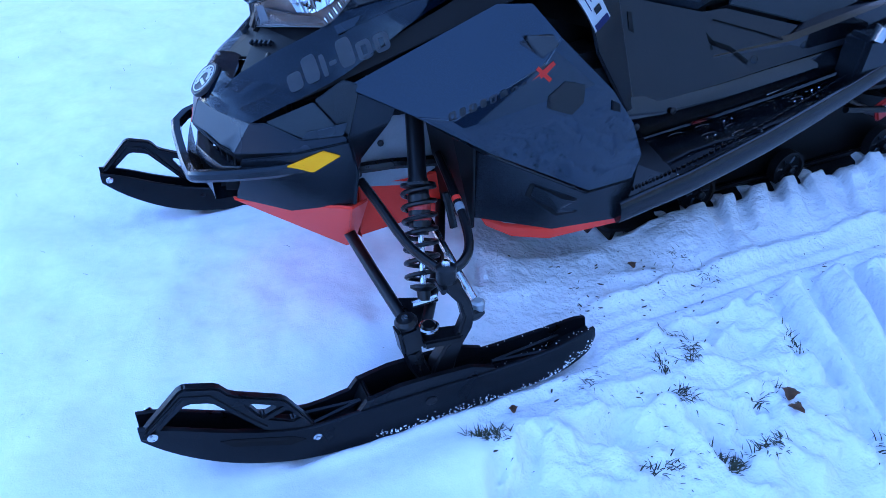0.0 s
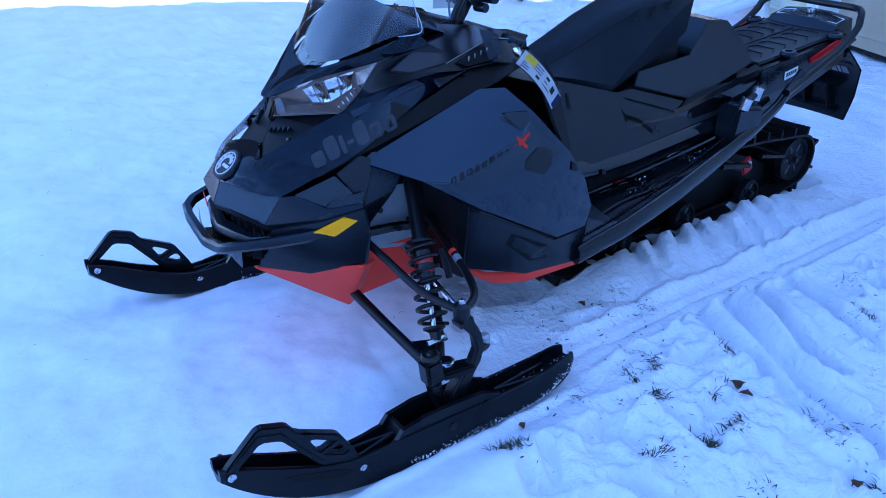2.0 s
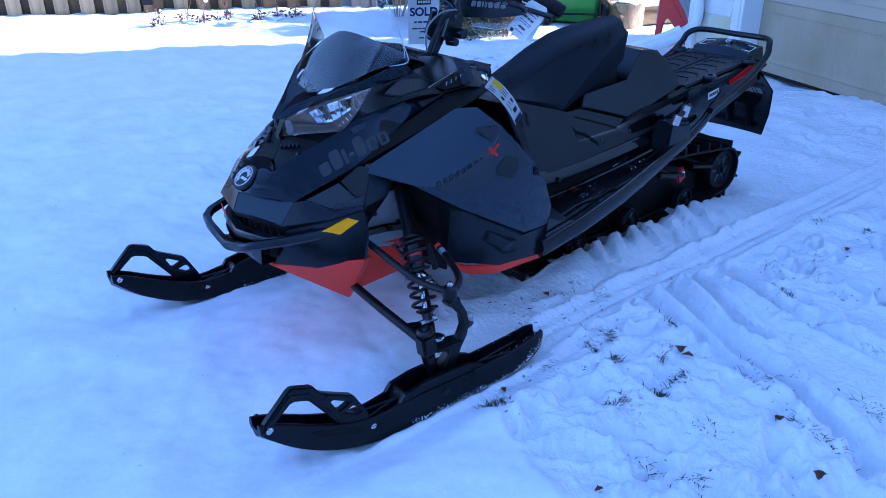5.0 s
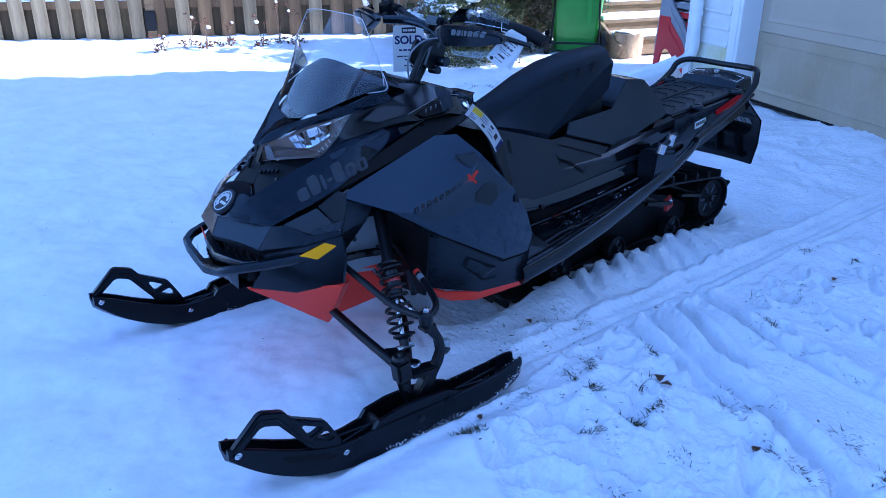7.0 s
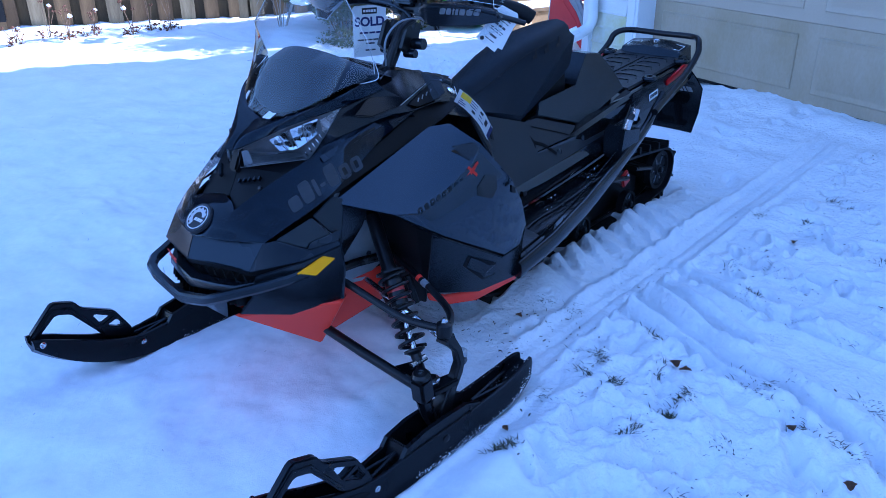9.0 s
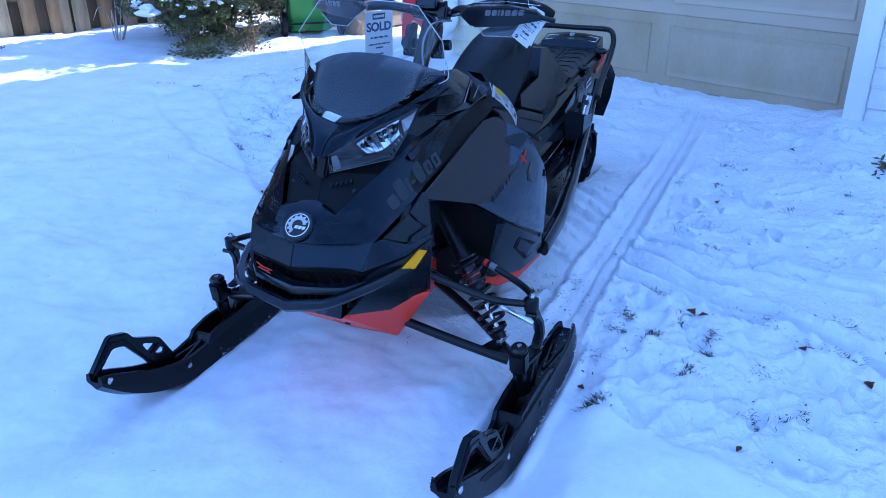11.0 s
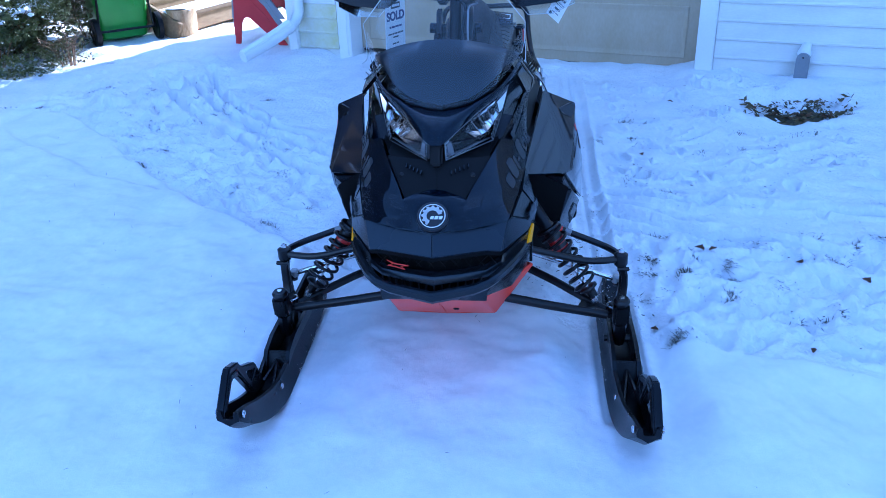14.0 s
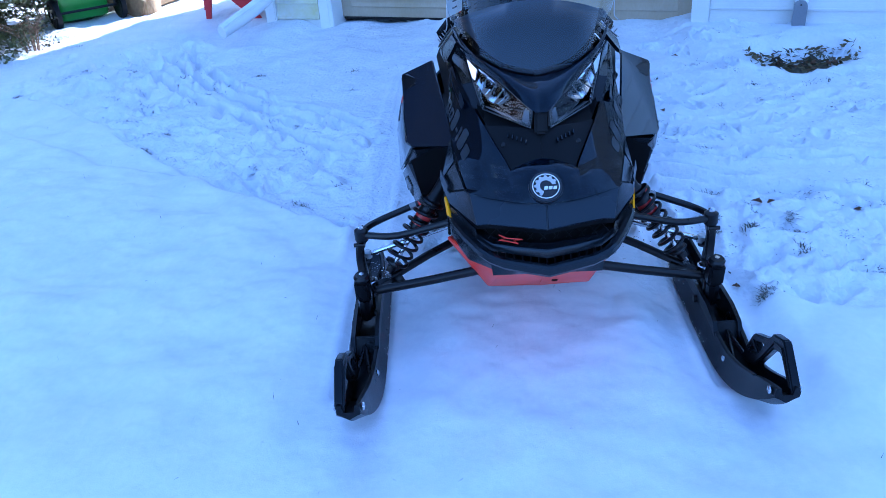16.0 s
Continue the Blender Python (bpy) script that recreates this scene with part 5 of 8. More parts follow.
# seat: flat creased sides, a raised tail cut off square
SEAT = [(-0.60, 0.100, 0.660, 0.112, 0.690, 0.050, 0.718), (-0.66, 0.125, 0.660, 0.134, 0.684, 0.062, 0.734), (-0.78, 0.138, 0.635, 0.144, 0.655, 0.078, 0.774), (-0.90, 0.141, 0.602, 0.146, 0.620, 0.088, 0.822),
        (-1.02, 0.122, 0.634, 0.140, 0.702, 0.094, 0.859), (-1.14, 0.106, 0.668, 0.130, 0.776, 0.098, 0.877), (-1.245, 0.092, 0.698, 0.110, 0.822, 0.085, 0.886), (-1.322, 0.072, 0.726, 0.086, 0.838, 0.066, 0.889)]
srows = []
for x, wb, z0, wc, zc, wt, z1 in SEAT:
    half = [(wb, z0), (wc, zc), (wt * 0.96, z1 - 0.038), (wt * 0.80, z1 - 0.015), (wt * 0.50, z1 - 0.002)]
    srows.append([(x, y, z) for y, z in half] + [(x, 0, z1 + 0.005)] + [(x, -y, z) for y, z in half[::-1]])
seat = part("seat", bevel(loft(srows, closed=True, caps=True), 0.005, 2, 24), VINYL, sled, "black vinyl seat", 40)
for s in BOTH:
    part("seat_seam", tube([(x, s * (wt * 0.96 + 0.0005), z1 - 0.0375) for x, wb, z0, wc, zc, wt, z1 in SEAT[1:-1]], 0.0014, 6, 2), RUBBER, seat)
for k in range(3):
    part("seat_mark", prism([(0, 0), (0.03, 0), (0.042, 0.035), (0.030, 0.035), (0.022, 0.012), (0.006, 0.012)], plane_at((-1.00 - 0.08 * k, 0.1135 - 0.003 * k, 0.800 + 0.010 * k), (-1, -0.05, 0.05), (0, -0.25, 1)), 0.0015, 0), RUBBER, seat)
part("seat_base", loft([[(x, 0.10, 0.46), (x, 0.075, z), (x, -0.075, z), (x, -0.10, 0.46)] for x, z in ((-0.62, 0.67), (-0.95, 0.63), (-1.28, 0.73))], closed=True, caps=True), DEEP, sled, "dark seat base")


# flank covers below the seat, storage box and rear deck
FLANK = [(-0.50, 0.235, 0.715), (-0.62, 0.180, 0.690), (-0.915, 0.150, 0.596), (-0.99, 0.150, 0.595), (-1.31, 0.158, 0.492), (-1.63, 0.165, 0.585), (-1.66, 0.202, 0.562), (-1.25, 0.216, 0.440), (-0.95, 0.228, 0.420), (-0.66, 0.243, 0.412), (-0.60, 0.30, 0.44), (-0.48, 0.33, 0.62), (-1.64, 0.209, 0.468)]
flanks = pair("flank_cover", FLANK, [(0, 1, 11), (1, 9, 10, 11), (1, 2, 8, 9), (2, 3, 7, 8), (3, 4, 7), (4, 5, 6), (4, 6, 12, 7)], GREYBLACK, 0.008)
for s, f in zip(BOTH, flanks):
    for x, y, z in ((-1.245, 0.196, 0.470), (-1.065, 0.206, 0.458)):
        part("push_pin", lathe([(0.013, 0), (0.013, 0.004), (0.007, 0.007)], pose(x, y * s, z, -75 * s), 12), SATIN, f)
flank_tree = surface_of([flanks[0]])
for s, f in zip(BOTH, flanks):
    for line, w in (([(-0.775, 0.609), (-0.902, 0.555), (-0.930, 0.522), (-0.985, 0.500), (-1.040, 0.457)], 0.012), ([(-0.740, 0.485), (-0.866, 0.498), (-0.930, 0.512)], 0.013), ([(-0.657, 0.551), (-0.755, 0.600)], 0.003), ([(-0.94, 0.575), (-1.10, 0.520), (-1.18, 0.490)], 0.004)):
        ribbon_on("panel_gap", flank_tree, line, w, s, DEEP, f, "dark gap between panels")
    pad_on("flank_vent", flank_tree, [(-0.645, 0.650), (-0.695, 0.632), (-0.698, 0.603), (-0.672, 0.590), (-0.650, 0.605)], s, 0.004, DEEP, f, "dark vent")
STORE = [(-1.00, 0.146, 0.602), (-1.31, 0.154, 0.502), (-1.615, 0.162, 0.592), (-1.30, 0.115, 0.655), (-1.42, 0.085, 0.755), (-1.55, 0.075, 0.735), (-1.640, 0.105, 0.640), (-1.03, 0.130, 0.64)]
pair_pts = STORE + mirrored(STORE, -1)
storage = panel("storage_cover", pair_pts, [(0, 1, 3, 7), (1, 2, 6, 3), (3, 6, 5, 4), (4, 5, 13, 12), (5, 6, 14, 13), (8, 15, 11, 9), (9, 11, 14, 10), (11, 12, 13, 14), (3, 4, 12, 11)], SATIN, 0.008)
part("storage_base", loft([[(x, 0.12, 0.46), (x, 0.11, z), (x, -0.11, z), (x, -0.12, 0.46)] for x, z in ((-0.98, 0.58), (-1.31, 0.62), (-1.60, 0.60))], closed=True, caps=True), DEEP, storage)
part("latch", box(0.03, 0.05, 0.03, pose(-1.42, 0.0, 0.70, 0, 10), 0.006), MATTE, storage)

# tunnel and rear deck
TUN = [(-0.45, 0.50), (-1.2, 0.50), (-1.66, 0.575), (-2.20, 0.622)]
tunnel = part("tunnel", bevel(loft([[(x, 0.20, z - (0.22 if x > -1.7 else 0.085)), (x, 0.20, z - 0.012), (x, 0.185, z), (x, -0.185, z), (x, -0.20, z - 0.012), (x, -0.20, z - (0.22 if x > -1.7 else 0.085))] for x, z in TUN]), 0.004), TUNNEL, sled, "black aluminium tunnel")
for s in BOTH:
    rows = []
    for x, yu, zu, yl, zl in ((-0.54, 0.262, 0.470, 0.222, 0.292), (-0.75, 0.226, 0.425, 0.215, 0.304), (-0.95, 0.206, 0.428, 0.212, 0.316), (-1.25, 0.190, 0.446, 0.209, 0.344), (-1.50, 0.186, 0.464, 0.207, 0.376), (-1.68, 0.188, 0.480, 0.206, 0.410)):
        rows.append([(x, (yu + (yl - yu) * f + 0.030 * math.sin(math.pi * f) ** 0.8) * s, zu + (zl - zu) * f) for f in (0, 0.12, 0.3, 0.5, 0.7, 0.88, 1)])
    part("tunnel_side", loft(rows), TUNNEL, sled, "gloss black rounded tunnel side", 60)
    for x, y, z in ((-0.78, 0.252, 0.385), (-0.66, 0.264, 0.37)):
        part("rivet", lathe([(0.009, 0), (0.009, 0.003), (0.004, 0.006)], pose(x, y * s, z, -80 * s), 10), MATTE, sled)
deck = part("deck_mat", loft([[(x, -0.170, z + 0.004), (x, -0.165, z + 0.014), (x, 0.165, z + 0.014), (x, 0.170, z + 0.004)] for x, z in ((-1.645, 0.573), (-2.195, 0.6215))], caps=True), GREYBLACK, sled, "ribbed cargo deck mat")
for i in range(6):
    for s in BOTH:
        cx = -1.72 - i * 0.072
        cz = 0.5735 + (-1.645 - cx) * 0.0882 + 0.0150
        for a, b in (((-0.020, 0.035), (-0.020, 0.115)), ((-0.020, 0.115), (0.02, 0.135)), ((-0.02, 0.035), (0.015, 0.022))):
            p0, p1 = Vector((cx + a[0], s * a[1], cz - a[0] * 0.088)), Vector((cx + b[0], s * b[1], cz - b[0] * 0.088))
            part("tread_line", tube([p0, p1], 0.0020, 5), DEEP, deck)
part("deck_groove", tube([(-1.66, 0, 0.5885), (-2.10, 0, 0.6275)], 0.004, 6), DEEP, deck)
for s in BOTH:
    for x in (-1.80, -2.10):
        part("cargo_cleat", lathe([(0.030, 0), (0.032, 0.010), (0.026, 0.018), (0.014, 0.018), (0.012, 0.008)], pose(x, 0.185 * s, 0.595 + (-1.80 - x) * 0.088, 0, 5), 16), SATIN, deck)
    rail_side = panel("deck_side", mirrored([(-1.62, 0.203, 0.572), (-2.20, 0.206, 0.624), (-2.24, 0.206, 0.60), (-2.10, 0.206, 0.545), (-1.80, 0.206, 0.480), (-1.62, 0.206, 0.455)], s), [(0, 1, 2, 3, 4, 5)], SATIN, 0.006)
    panel("tail_lamp", mirrored([(-1.918, 0.212, 0.572), (-2.10, 0.212, 0.626), (-2.125, 0.212, 0.612), (-2.06, 0.214, 0.578), (-1.925, 0.214, 0.552)], s), [(0, 1, 2, 3, 4)], TAILRED, 0.008, rail_side, "red side tail lamp", 0.002)
    part("dealer_sticker", prism([(-0.040, -0.016), (0.040, -0.016), (0.040, 0.016), (-0.040, 0.016)], plane_at((-1.805, 0.2085 * s, 0.532), (-s, 0, 0.16 * s), (0, 0, 1)) @ pose(0, 0, 0.0002), 0.001, 0), WHITE, rail_side, "white sticker")
    part("sticker_bars", bars((0.010, 0.010, 0.010, 0.010, 0.010), 0.014, 0.003, plane_at((-1.805, 0.2085 * s, 0.534), (-s, 0, 0.16 * s), (0, 0, 1)) @ pose(0, 0, 0.0014)), INK, rail_side)
RACK = [(-1.66, 0.292, 0.500), (-1.85, 0.258, 0.532), (-2.06, 0.238, 0.592), (-2.17, 0.230, 0.655), (-2.192, 0.222, 0.690), (-2.228, 0.200, 0.710), (-2.262, 0.148, 0.714), (-2.278, 0.0, 0.710)]
rear_bumper = part("rear_bumper", tube(RACK[:-1] + [RACK[-1]] + mirrored(RACK[:-1], -1)[::-1], 0.014, 12, 4), MATTE, sled, "black tubular rear bumper")
tail_block = part("tail_block", loft([[(-2.15, -0.15, 0.632), (-2.16, -0.15, 0.652), (-2.27, -0.15, 0.672), (-2.29, -0.15, 0.60)], [(-2.13, -0.06, 0.632), (-2.16, -0.05, 0.668), (-2.27, -0.05, 0.685), (-2.29, -0.05, 0.60)], [(-2.13, 0.06, 0.632), (-2.16, 0.05, 0.668), (-2.27, 0.05, 0.685), (-2.29, 0.05, 0.60)], [(-2.15, 0.15, 0.632), (-2.16, 0.15, 0.652), (-2.27, 0.15, 0.672), (-2.29, 0.15, 0.60)]], closed=True, caps=True), SATIN, sled)
for s in BOTH:
    part("arrow_mark", tube([(-2.175, 0.07 * s, 0.664), (-2.18, 0.135 * s, 0.659), (-2.235, 0.135 * s, 0.669), (-2.24, 0.085 * s, 0.674)], 0.002, 5, closed=True), WHITE, tail_block, "white outlined arrow mark")
part("lock_ring", lathe([(0.016, 0), (0.018, 0.012), (0.013, 0.016), (0.008, 0.012)], pose(-2.215, 0, 0.676, 0, -8), 16), SILVER, tail_block)

# snow flap: a flared sheet with a stiffened lower half
FLAP = [(-2.175, 0.205, 0.575), (-2.215, 0.222, 0.530), (-2.285, 0.226, 0.470), (-2.335, 0.200, 0.340), (-2.372, 0.160, 0.222)]
flap = part("snow_flap", bevel(loft([[(x - 0.012 * (1 - (k / 2.5 - 1) ** 2), w * (k / 2.5 - 1), z) for k in range(6)] for x, w, z in FLAP] + [[(x - 0.012 * (1 - (k / 2.5 - 1) ** 2) - 0.012, w * (k / 2.5 - 1), z) for k in range(6)] for x, w, z in FLAP[::-1]] + [[(x - 0.012 * (1 - (k / 2.5 - 1) ** 2), w * (k / 2.5 - 1), z) for k in range(6)] for x, w, z in FLAP[:1]]), 0.002, 1, 40), SATIN, sled, "black moulded snow flap", 40)
for y, w in ((0.0, 0.30), (0.0, 0.26)):
    z = 0.392 if w > 0.28 else 0.262
    x = -2.318 if w > 0.28 else -2.362
    part("flap_rib", box(0.026, w, 0.020, pose(x + 0.008, y, z, 0, 18, 0), 0.005), SATIN, flap)
for y in (-0.128, -0.02, 0.092):
    part("flap_rib", box(0.022, 0.020, 0.135, pose(-2.334, y, 0.327, 0, 18, 0), 0.005), SATIN, flap)
part("flap_print", bars((0.026, 0.024, 0.012, 0.026), 0.036, 0.006, plane_at((-2.262, 0.135, 0.470), (0, 1, 0), (-0.75, 0, -1)) @ pose(0, 0, -0.004), 0.2), GREYPLASTIC, flap, "pale printed bars")

# running boards and their outer rails
for s in BOTH:
    inner = [(-0.60, 0.215, 0.300), (-0.95, 0.212, 0.318), (-1.25, 0.210, 0.345), (-1.55, 0.208, 0.385)]
    outer = [(-0.58, 0.405, 0.258), (-0.92, 0.376, 0.306), (-1.23, 0.328, 0.356), (-1.55, 0.275, 0.424)]
    under = [(x, y, z - 0.014) for x, y, z in inner + outer]
    board = part("running_board", shell(mirrored(under, s), [(0, 1, 5, 4), (1, 2, 6, 5), (2, 3, 7, 6)], 0.004, 0), TUNNEL, sled, "black pressed running board with toothed holes")
    for i in range(3):
        a, b, c, d = [Vector(q) - Vector((0, 0, 0.0105)) for q in (inner[i], inner[i + 1], outer[i + 1], outer[i])]
        for j in range(4 if i < 2 else 2):
            for k in range(4):
                f, g = (k + 0.5) / 4, (j + 0.55) / (4.2 if i < 2 else 2.4)
                p = a.lerp(b, f).lerp(d.lerp(c, f), g)
                u, v = (b - a).normalized(), (d - a).normalized()
                L_, W_ = 0.026, 0.008
                ring = [p + u * L_ * math.cos(t_) + v * W_ * math.sin(t_) + Vector((0, 0, 0.001)) for t_ in (2 * math.pi * n_ / 12 for n_ in range(12))]
                hole = part("tread_hole", faces(mirrored([q - Vector((0, 0, 0.0005)) for q in ring], s), [tuple(range(12))]), DEEP, board, "dark slot")
                part("slot_lip", tube(mirrored(ring, s), 0.0018, 5, closed=True), TUNNEL, hole)
                for e in (-0.5, 0.5):
                    # some teeth are silver, putting the black board's bright flecks into colour
                    part("tooth", lathe([(0.0035, 0), (0.003, 0.005), (0.0012, 0.007)], Matrix.Translation(mirrored([p + u * L_ * e + v * 0.011], s)[0]), 6), SILVER if (j + k) % 4 == 0 else TUNNEL, hole)
    teeth = bmesh.new()
    edge_pts = curve_points([(x, y - 0.026, z + 0.020) for x, y, z in ((-0.56, 0.415, 0.252), (-0.717, 0.415, 0.282), (-1.006, 0.375, 0.322), (-1.35, 0.316, 0.380), (-1.54, 0.286, 0.420))], 14)
    for q0, q1 in zip(edge_pts, edge_pts[1:]):
        join(teeth, box((q1 - q0).length * 0.62, 0.006, 0.010, Matrix.Translation(mirrored([q0.lerp(q1, 0.5)], s)[0]) @ pose(0, 0, 0, 0, 8, 0), 0.001, 1))
    part("serrated_edge", teeth, TUNNEL, board, "toothed inner edge of the rail")
    part("toe_plate", shell(mirrored([(-0.56, 0.22, 0.31), (-0.56, 0.40, 0.25), (-0.72, 0.400, 0.268), (-0.72, 0.217, 0.308)], s), [(0, 1, 2, 3)], 0.005, 0.001), MATTE, board)
    edge_rail = [(-0.52, 0.415, 0.235, 0.030), (-0.72, 0.415, 0.269, 0.032), (-0.86, 0.395, 0.285, 0.034), (-1.00, 0.376, 0.304, 0.034), (-1.15, 0.350, 0.327, 0.034), (-1.30, 0.325, 0.354, 0.031), (-1.45, 0.300, 0.384, 0.028), (-1.55, 0.285, 0.410, 0.026), (-1.66, 0.268, 0.446, 0.023), (-1.73, 0.258, 0.492, 0.020), (-1.80, 0.252, 0.540, 0.018)]
    part("side_rail", loft([[(x, (y + 0.016 * math.cos(a)) * s, z + h * math.copysign(abs(math.sin(a)) ** 0.7, math.sin(a))) for a in (2 * math.pi * k / 14 for k in range(14))] for x, y, z, h in edge_rail], closed=True, caps=True), PODMAT, sled, "black moulded side rail", 60)
    part("board_edge", tube(mirrored([(-0.66, 0.222, 0.316), (-1.00, 0.218, 0.336), (-1.58, 0.213, 0.40)], s), 0.005, 6), MATTE, board)
# coolant bottle box with two silver fittings behind the running board
box_thing = part("tool_box", box(0.16, 0.09, 0.13, pose(-1.44, 0.262, 0.425, 0, -8, 0), 0.014), SATIN, sled)
part("fitting", tube([(-1.405, 0.295, 0.487), (-1.415, 0.300, 0.525)], 0.020, 12), SILVER, box_thing, "silver hose fitting")
part("fitting", tube([(-1.475, 0.285, 0.508), (-1.485, 0.290, 0.552)], 0.020, 12), SILVER, box_thing, "silver hose fitting")
part("cap", tube([(-1.41, 0.297, 0.505), (-1.52, 0.285, 0.545)], 0.012, 8), MATTE, box_thing)
for x0 in (-0.95, -1.2):
    part("red_link", box(0.10, 0.04, 0.02, pose(x0, 0.20, 0.29, 0, -8, 6), 0.006), REDMETAL, sled, "red painted link")
# bright bar added in place of sunlit snow showing through the gap
part("silver_shaft", tube([(-1.12, 0.222, 0.352), (-1.27, 0.220, 0.378)], 0.006, 8), SILVER, sled)

# track: belt round the slide rails with lugs across it
BELT = [(-2.035, 0.004), (-1.85, -0.020), (-1.4, -0.035), (-0.80, -0.035), (-0.66, 0.00), (-0.46, 0.17), (-0.42, 0.25), (-0.46, 0.32), (-0.60, 0.345), (-1.2, 0.30), (-1.75, 0.265), (-2.00, 0.238)]
c, r = Vector((-2.035, 0.118)), 0.114
loop = BELT + [(c.x - r * math.sin(a), c.y + r * math.cos(a)) for a in (math.pi * (0.08 + 0.84 * k / 9) for k in range(10))]
dense = []
for a, b in zip(loop, loop[1:] + loop[:1]):
    a, b = Vector(a), Vector(b)
    n = max(1, round((b - a).length / 0.03))
    dense += [a.lerp(b, k / n) for k in range(n)]
cen = Vector((-1.3, 0.13))
rows = []
for k, p in enumerate(dense):
    d = (dense[(k + 1) % len(dense)] - dense[k - 1]).normalized()
    nrm = Vector((-d.y, d.x))
    if nrm.dot(p - (cen if p.x > -2 else c)) < 0:
        nrm = -nrm
    rows.append((p, nrm))
bm = loft([[(p.x, 0.19, p.y), (p.x, -0.19, p.y), (p.x - n.x * 0.010, -0.19, p.y - n.y * 0.010), (p.x - n.x * 0.010, 0.19, p.y - n.y * 0.010)] for p, n in rows + rows[:1]], closed=True)
bmesh.ops.remove_doubles(bm, verts=bm.verts[:], dist=0.0005)
track = part("track", bm, RUBBER, sled, "black rubber drive track")
length, last = 0.0, -1.0
lug_bm = loft([[(-0.008, -0.188, 0), (0.008, -0.188, 0), (0.005, -0.186, 0.030), (-0.005, -0.186, 0.030)], [(-0.008, -0.06, 0), (0.008, -0.06, 0), (0.005, -0.058, 0.033), (-0.005, -0.058, 0.033)],
               [(-0.008, 0.06, 0), (0.008, 0.06, 0), (0.005, 0.058, 0.026), (-0.005, 0.058, 0.026)], [(-0.008, 0.188, 0), (0.008, 0.188, 0), (0.005, 0.186, 0.032), (-0.005, 0.186, 0.032)]], closed=True, caps=True)
bmesh.ops.recalc_face_normals(lug_bm, faces=lug_bm.faces[:])
lug_me = bpy.data.meshes.new("lug")
lug_bm.to_mesh(lug_me)
lug_bm.free()
lug_me.materials.append(RUBBER)
for k, (p, n) in enumerate(rows):
    if k:
        length += (p - rows[k - 1][0]).length
    if length - last >= 0.072:
        last = length
        lug = new("lug", lug_me)
        lug.parent = track
        z = Vector((n.x, 0, n.y))
        y = Vector((0, 1, 0))
        lug.matrix_basis = Matrix.Translation((p.x, 0, p.y)) @ Matrix((y.cross(z), y, z)).transposed().to_4x4()
# slide rails, wheels and arms of the rear suspension
for s in BOTH:
    part("slide_rail", tube([(-0.62, 0.12 * s, 0.04), (-0.80, 0.12 * s, -0.005), (-1.95, 0.12 * s, -0.005), (-2.0, 0.12 * s, 0.06)], 0.013, 8, 2, flat=0.6), MATTE, sled)
    for x, z, rr in ((-2.035, 0.118, 0.094), (-1.75, 0.03, 0.060), (-1.35, 0.03, 0.060), (-1.0, 0.03, 0.060)):
        wheel = part("idler_wheel", lathe([(rr * 0.25, -0.016), (rr * 0.3, -0.006), (rr * 0.80, -0.006), (rr * 0.84, -0.016), (rr, -0.016), (rr, 0.016), (rr * 0.84, 0.016), (rr * 0.80, 0.006), (rr * 0.3, 0.006), (rr * 0.25, 0.016)], pose(x, 0.155 * s, z, 90), 24), RUBBER, sled, "black idler wheel")
        for k in range(6):
            a = k * math.pi / 3
            part("spoke", box(rr * 0.5, 0.020, rr * 0.16, pose(x + math.cos(a) * rr * 0.52, 0.155 * s, z + math.sin(a) * rr * 0.52, 0, -math.degrees(a), 0), 0.003, 1), SATIN, wheel)
        part("hub_bolt", lathe([(0.014, 0), (0.014, 0.012), (0.008, 0.016)], pose(x, 0.172 * s, z, -90 * s), 8), MATTE, wheel)
    part("red_pivot", box(0.06, 0.016, 0.07, pose(-1.70, 0.165 * s, 0.165, 0, 25, 0), 0.010), REDMETAL, sled, "red suspension bracket")
    part("pivot_ring", lathe([(0.013, 0), (0.013, 0.005), (0.008, 0.006)], pose(-1.70, 0.174 * s, 0.175, -90 * s), 16), SILVER, sled)
    part("rear_arm", tube([(-1.72, 0.15 * s, 0.13), (-1.50, 0.16 * s, 0.24), (-1.30, 0.17 * s, 0.32)], 0.013, 8, 2), MATTE, sled)
    part("red_arm", tube([(-1.52, 0.175 * s, 0.205), (-1.70, 0.175 * s, 0.17)], 0.012, 8), MATTE, sled)
    part("front_arm", tube([(-0.95, 0.15 * s, 0.02), (-0.75, 0.15 * s, 0.26)], 0.013, 8), MATTE, sled)
    part("limiter", tube([(-1.78, 0.17 * s, 0.19), (-1.95, 0.165 * s, 0.15)], 0.010, 8), MATTE, sled)
# added black core that darkens the hollow between the track's runs
part("skid_frame", bevel(loft([[(x, -0.105, z0), (x, -0.105, z1), (x, 0.105, z1), (x, 0.105, z0)] for x, z0, z1 in ((-0.62, 0.06, 0.30), (-0.9, 0.0, 0.28), (-1.5, 0.0, 0.25), (-1.80, 0.01, 0.16), (-1.93, 0.03, 0.10))], closed=True, caps=True), 0.01), DEEP, sled, "black filler darkening the space inside the track")
part("rear_axle", tube([(-2.035, -0.17, 0.118), (-2.035, 0.17, 0.118)], 0.012, 10), MATTE, sled)
part("skid_shock", tube([(-1.40, 0, 0.06), (-1.65, 0, 0.25)], 0.03, 12), REDMETAL, sled)

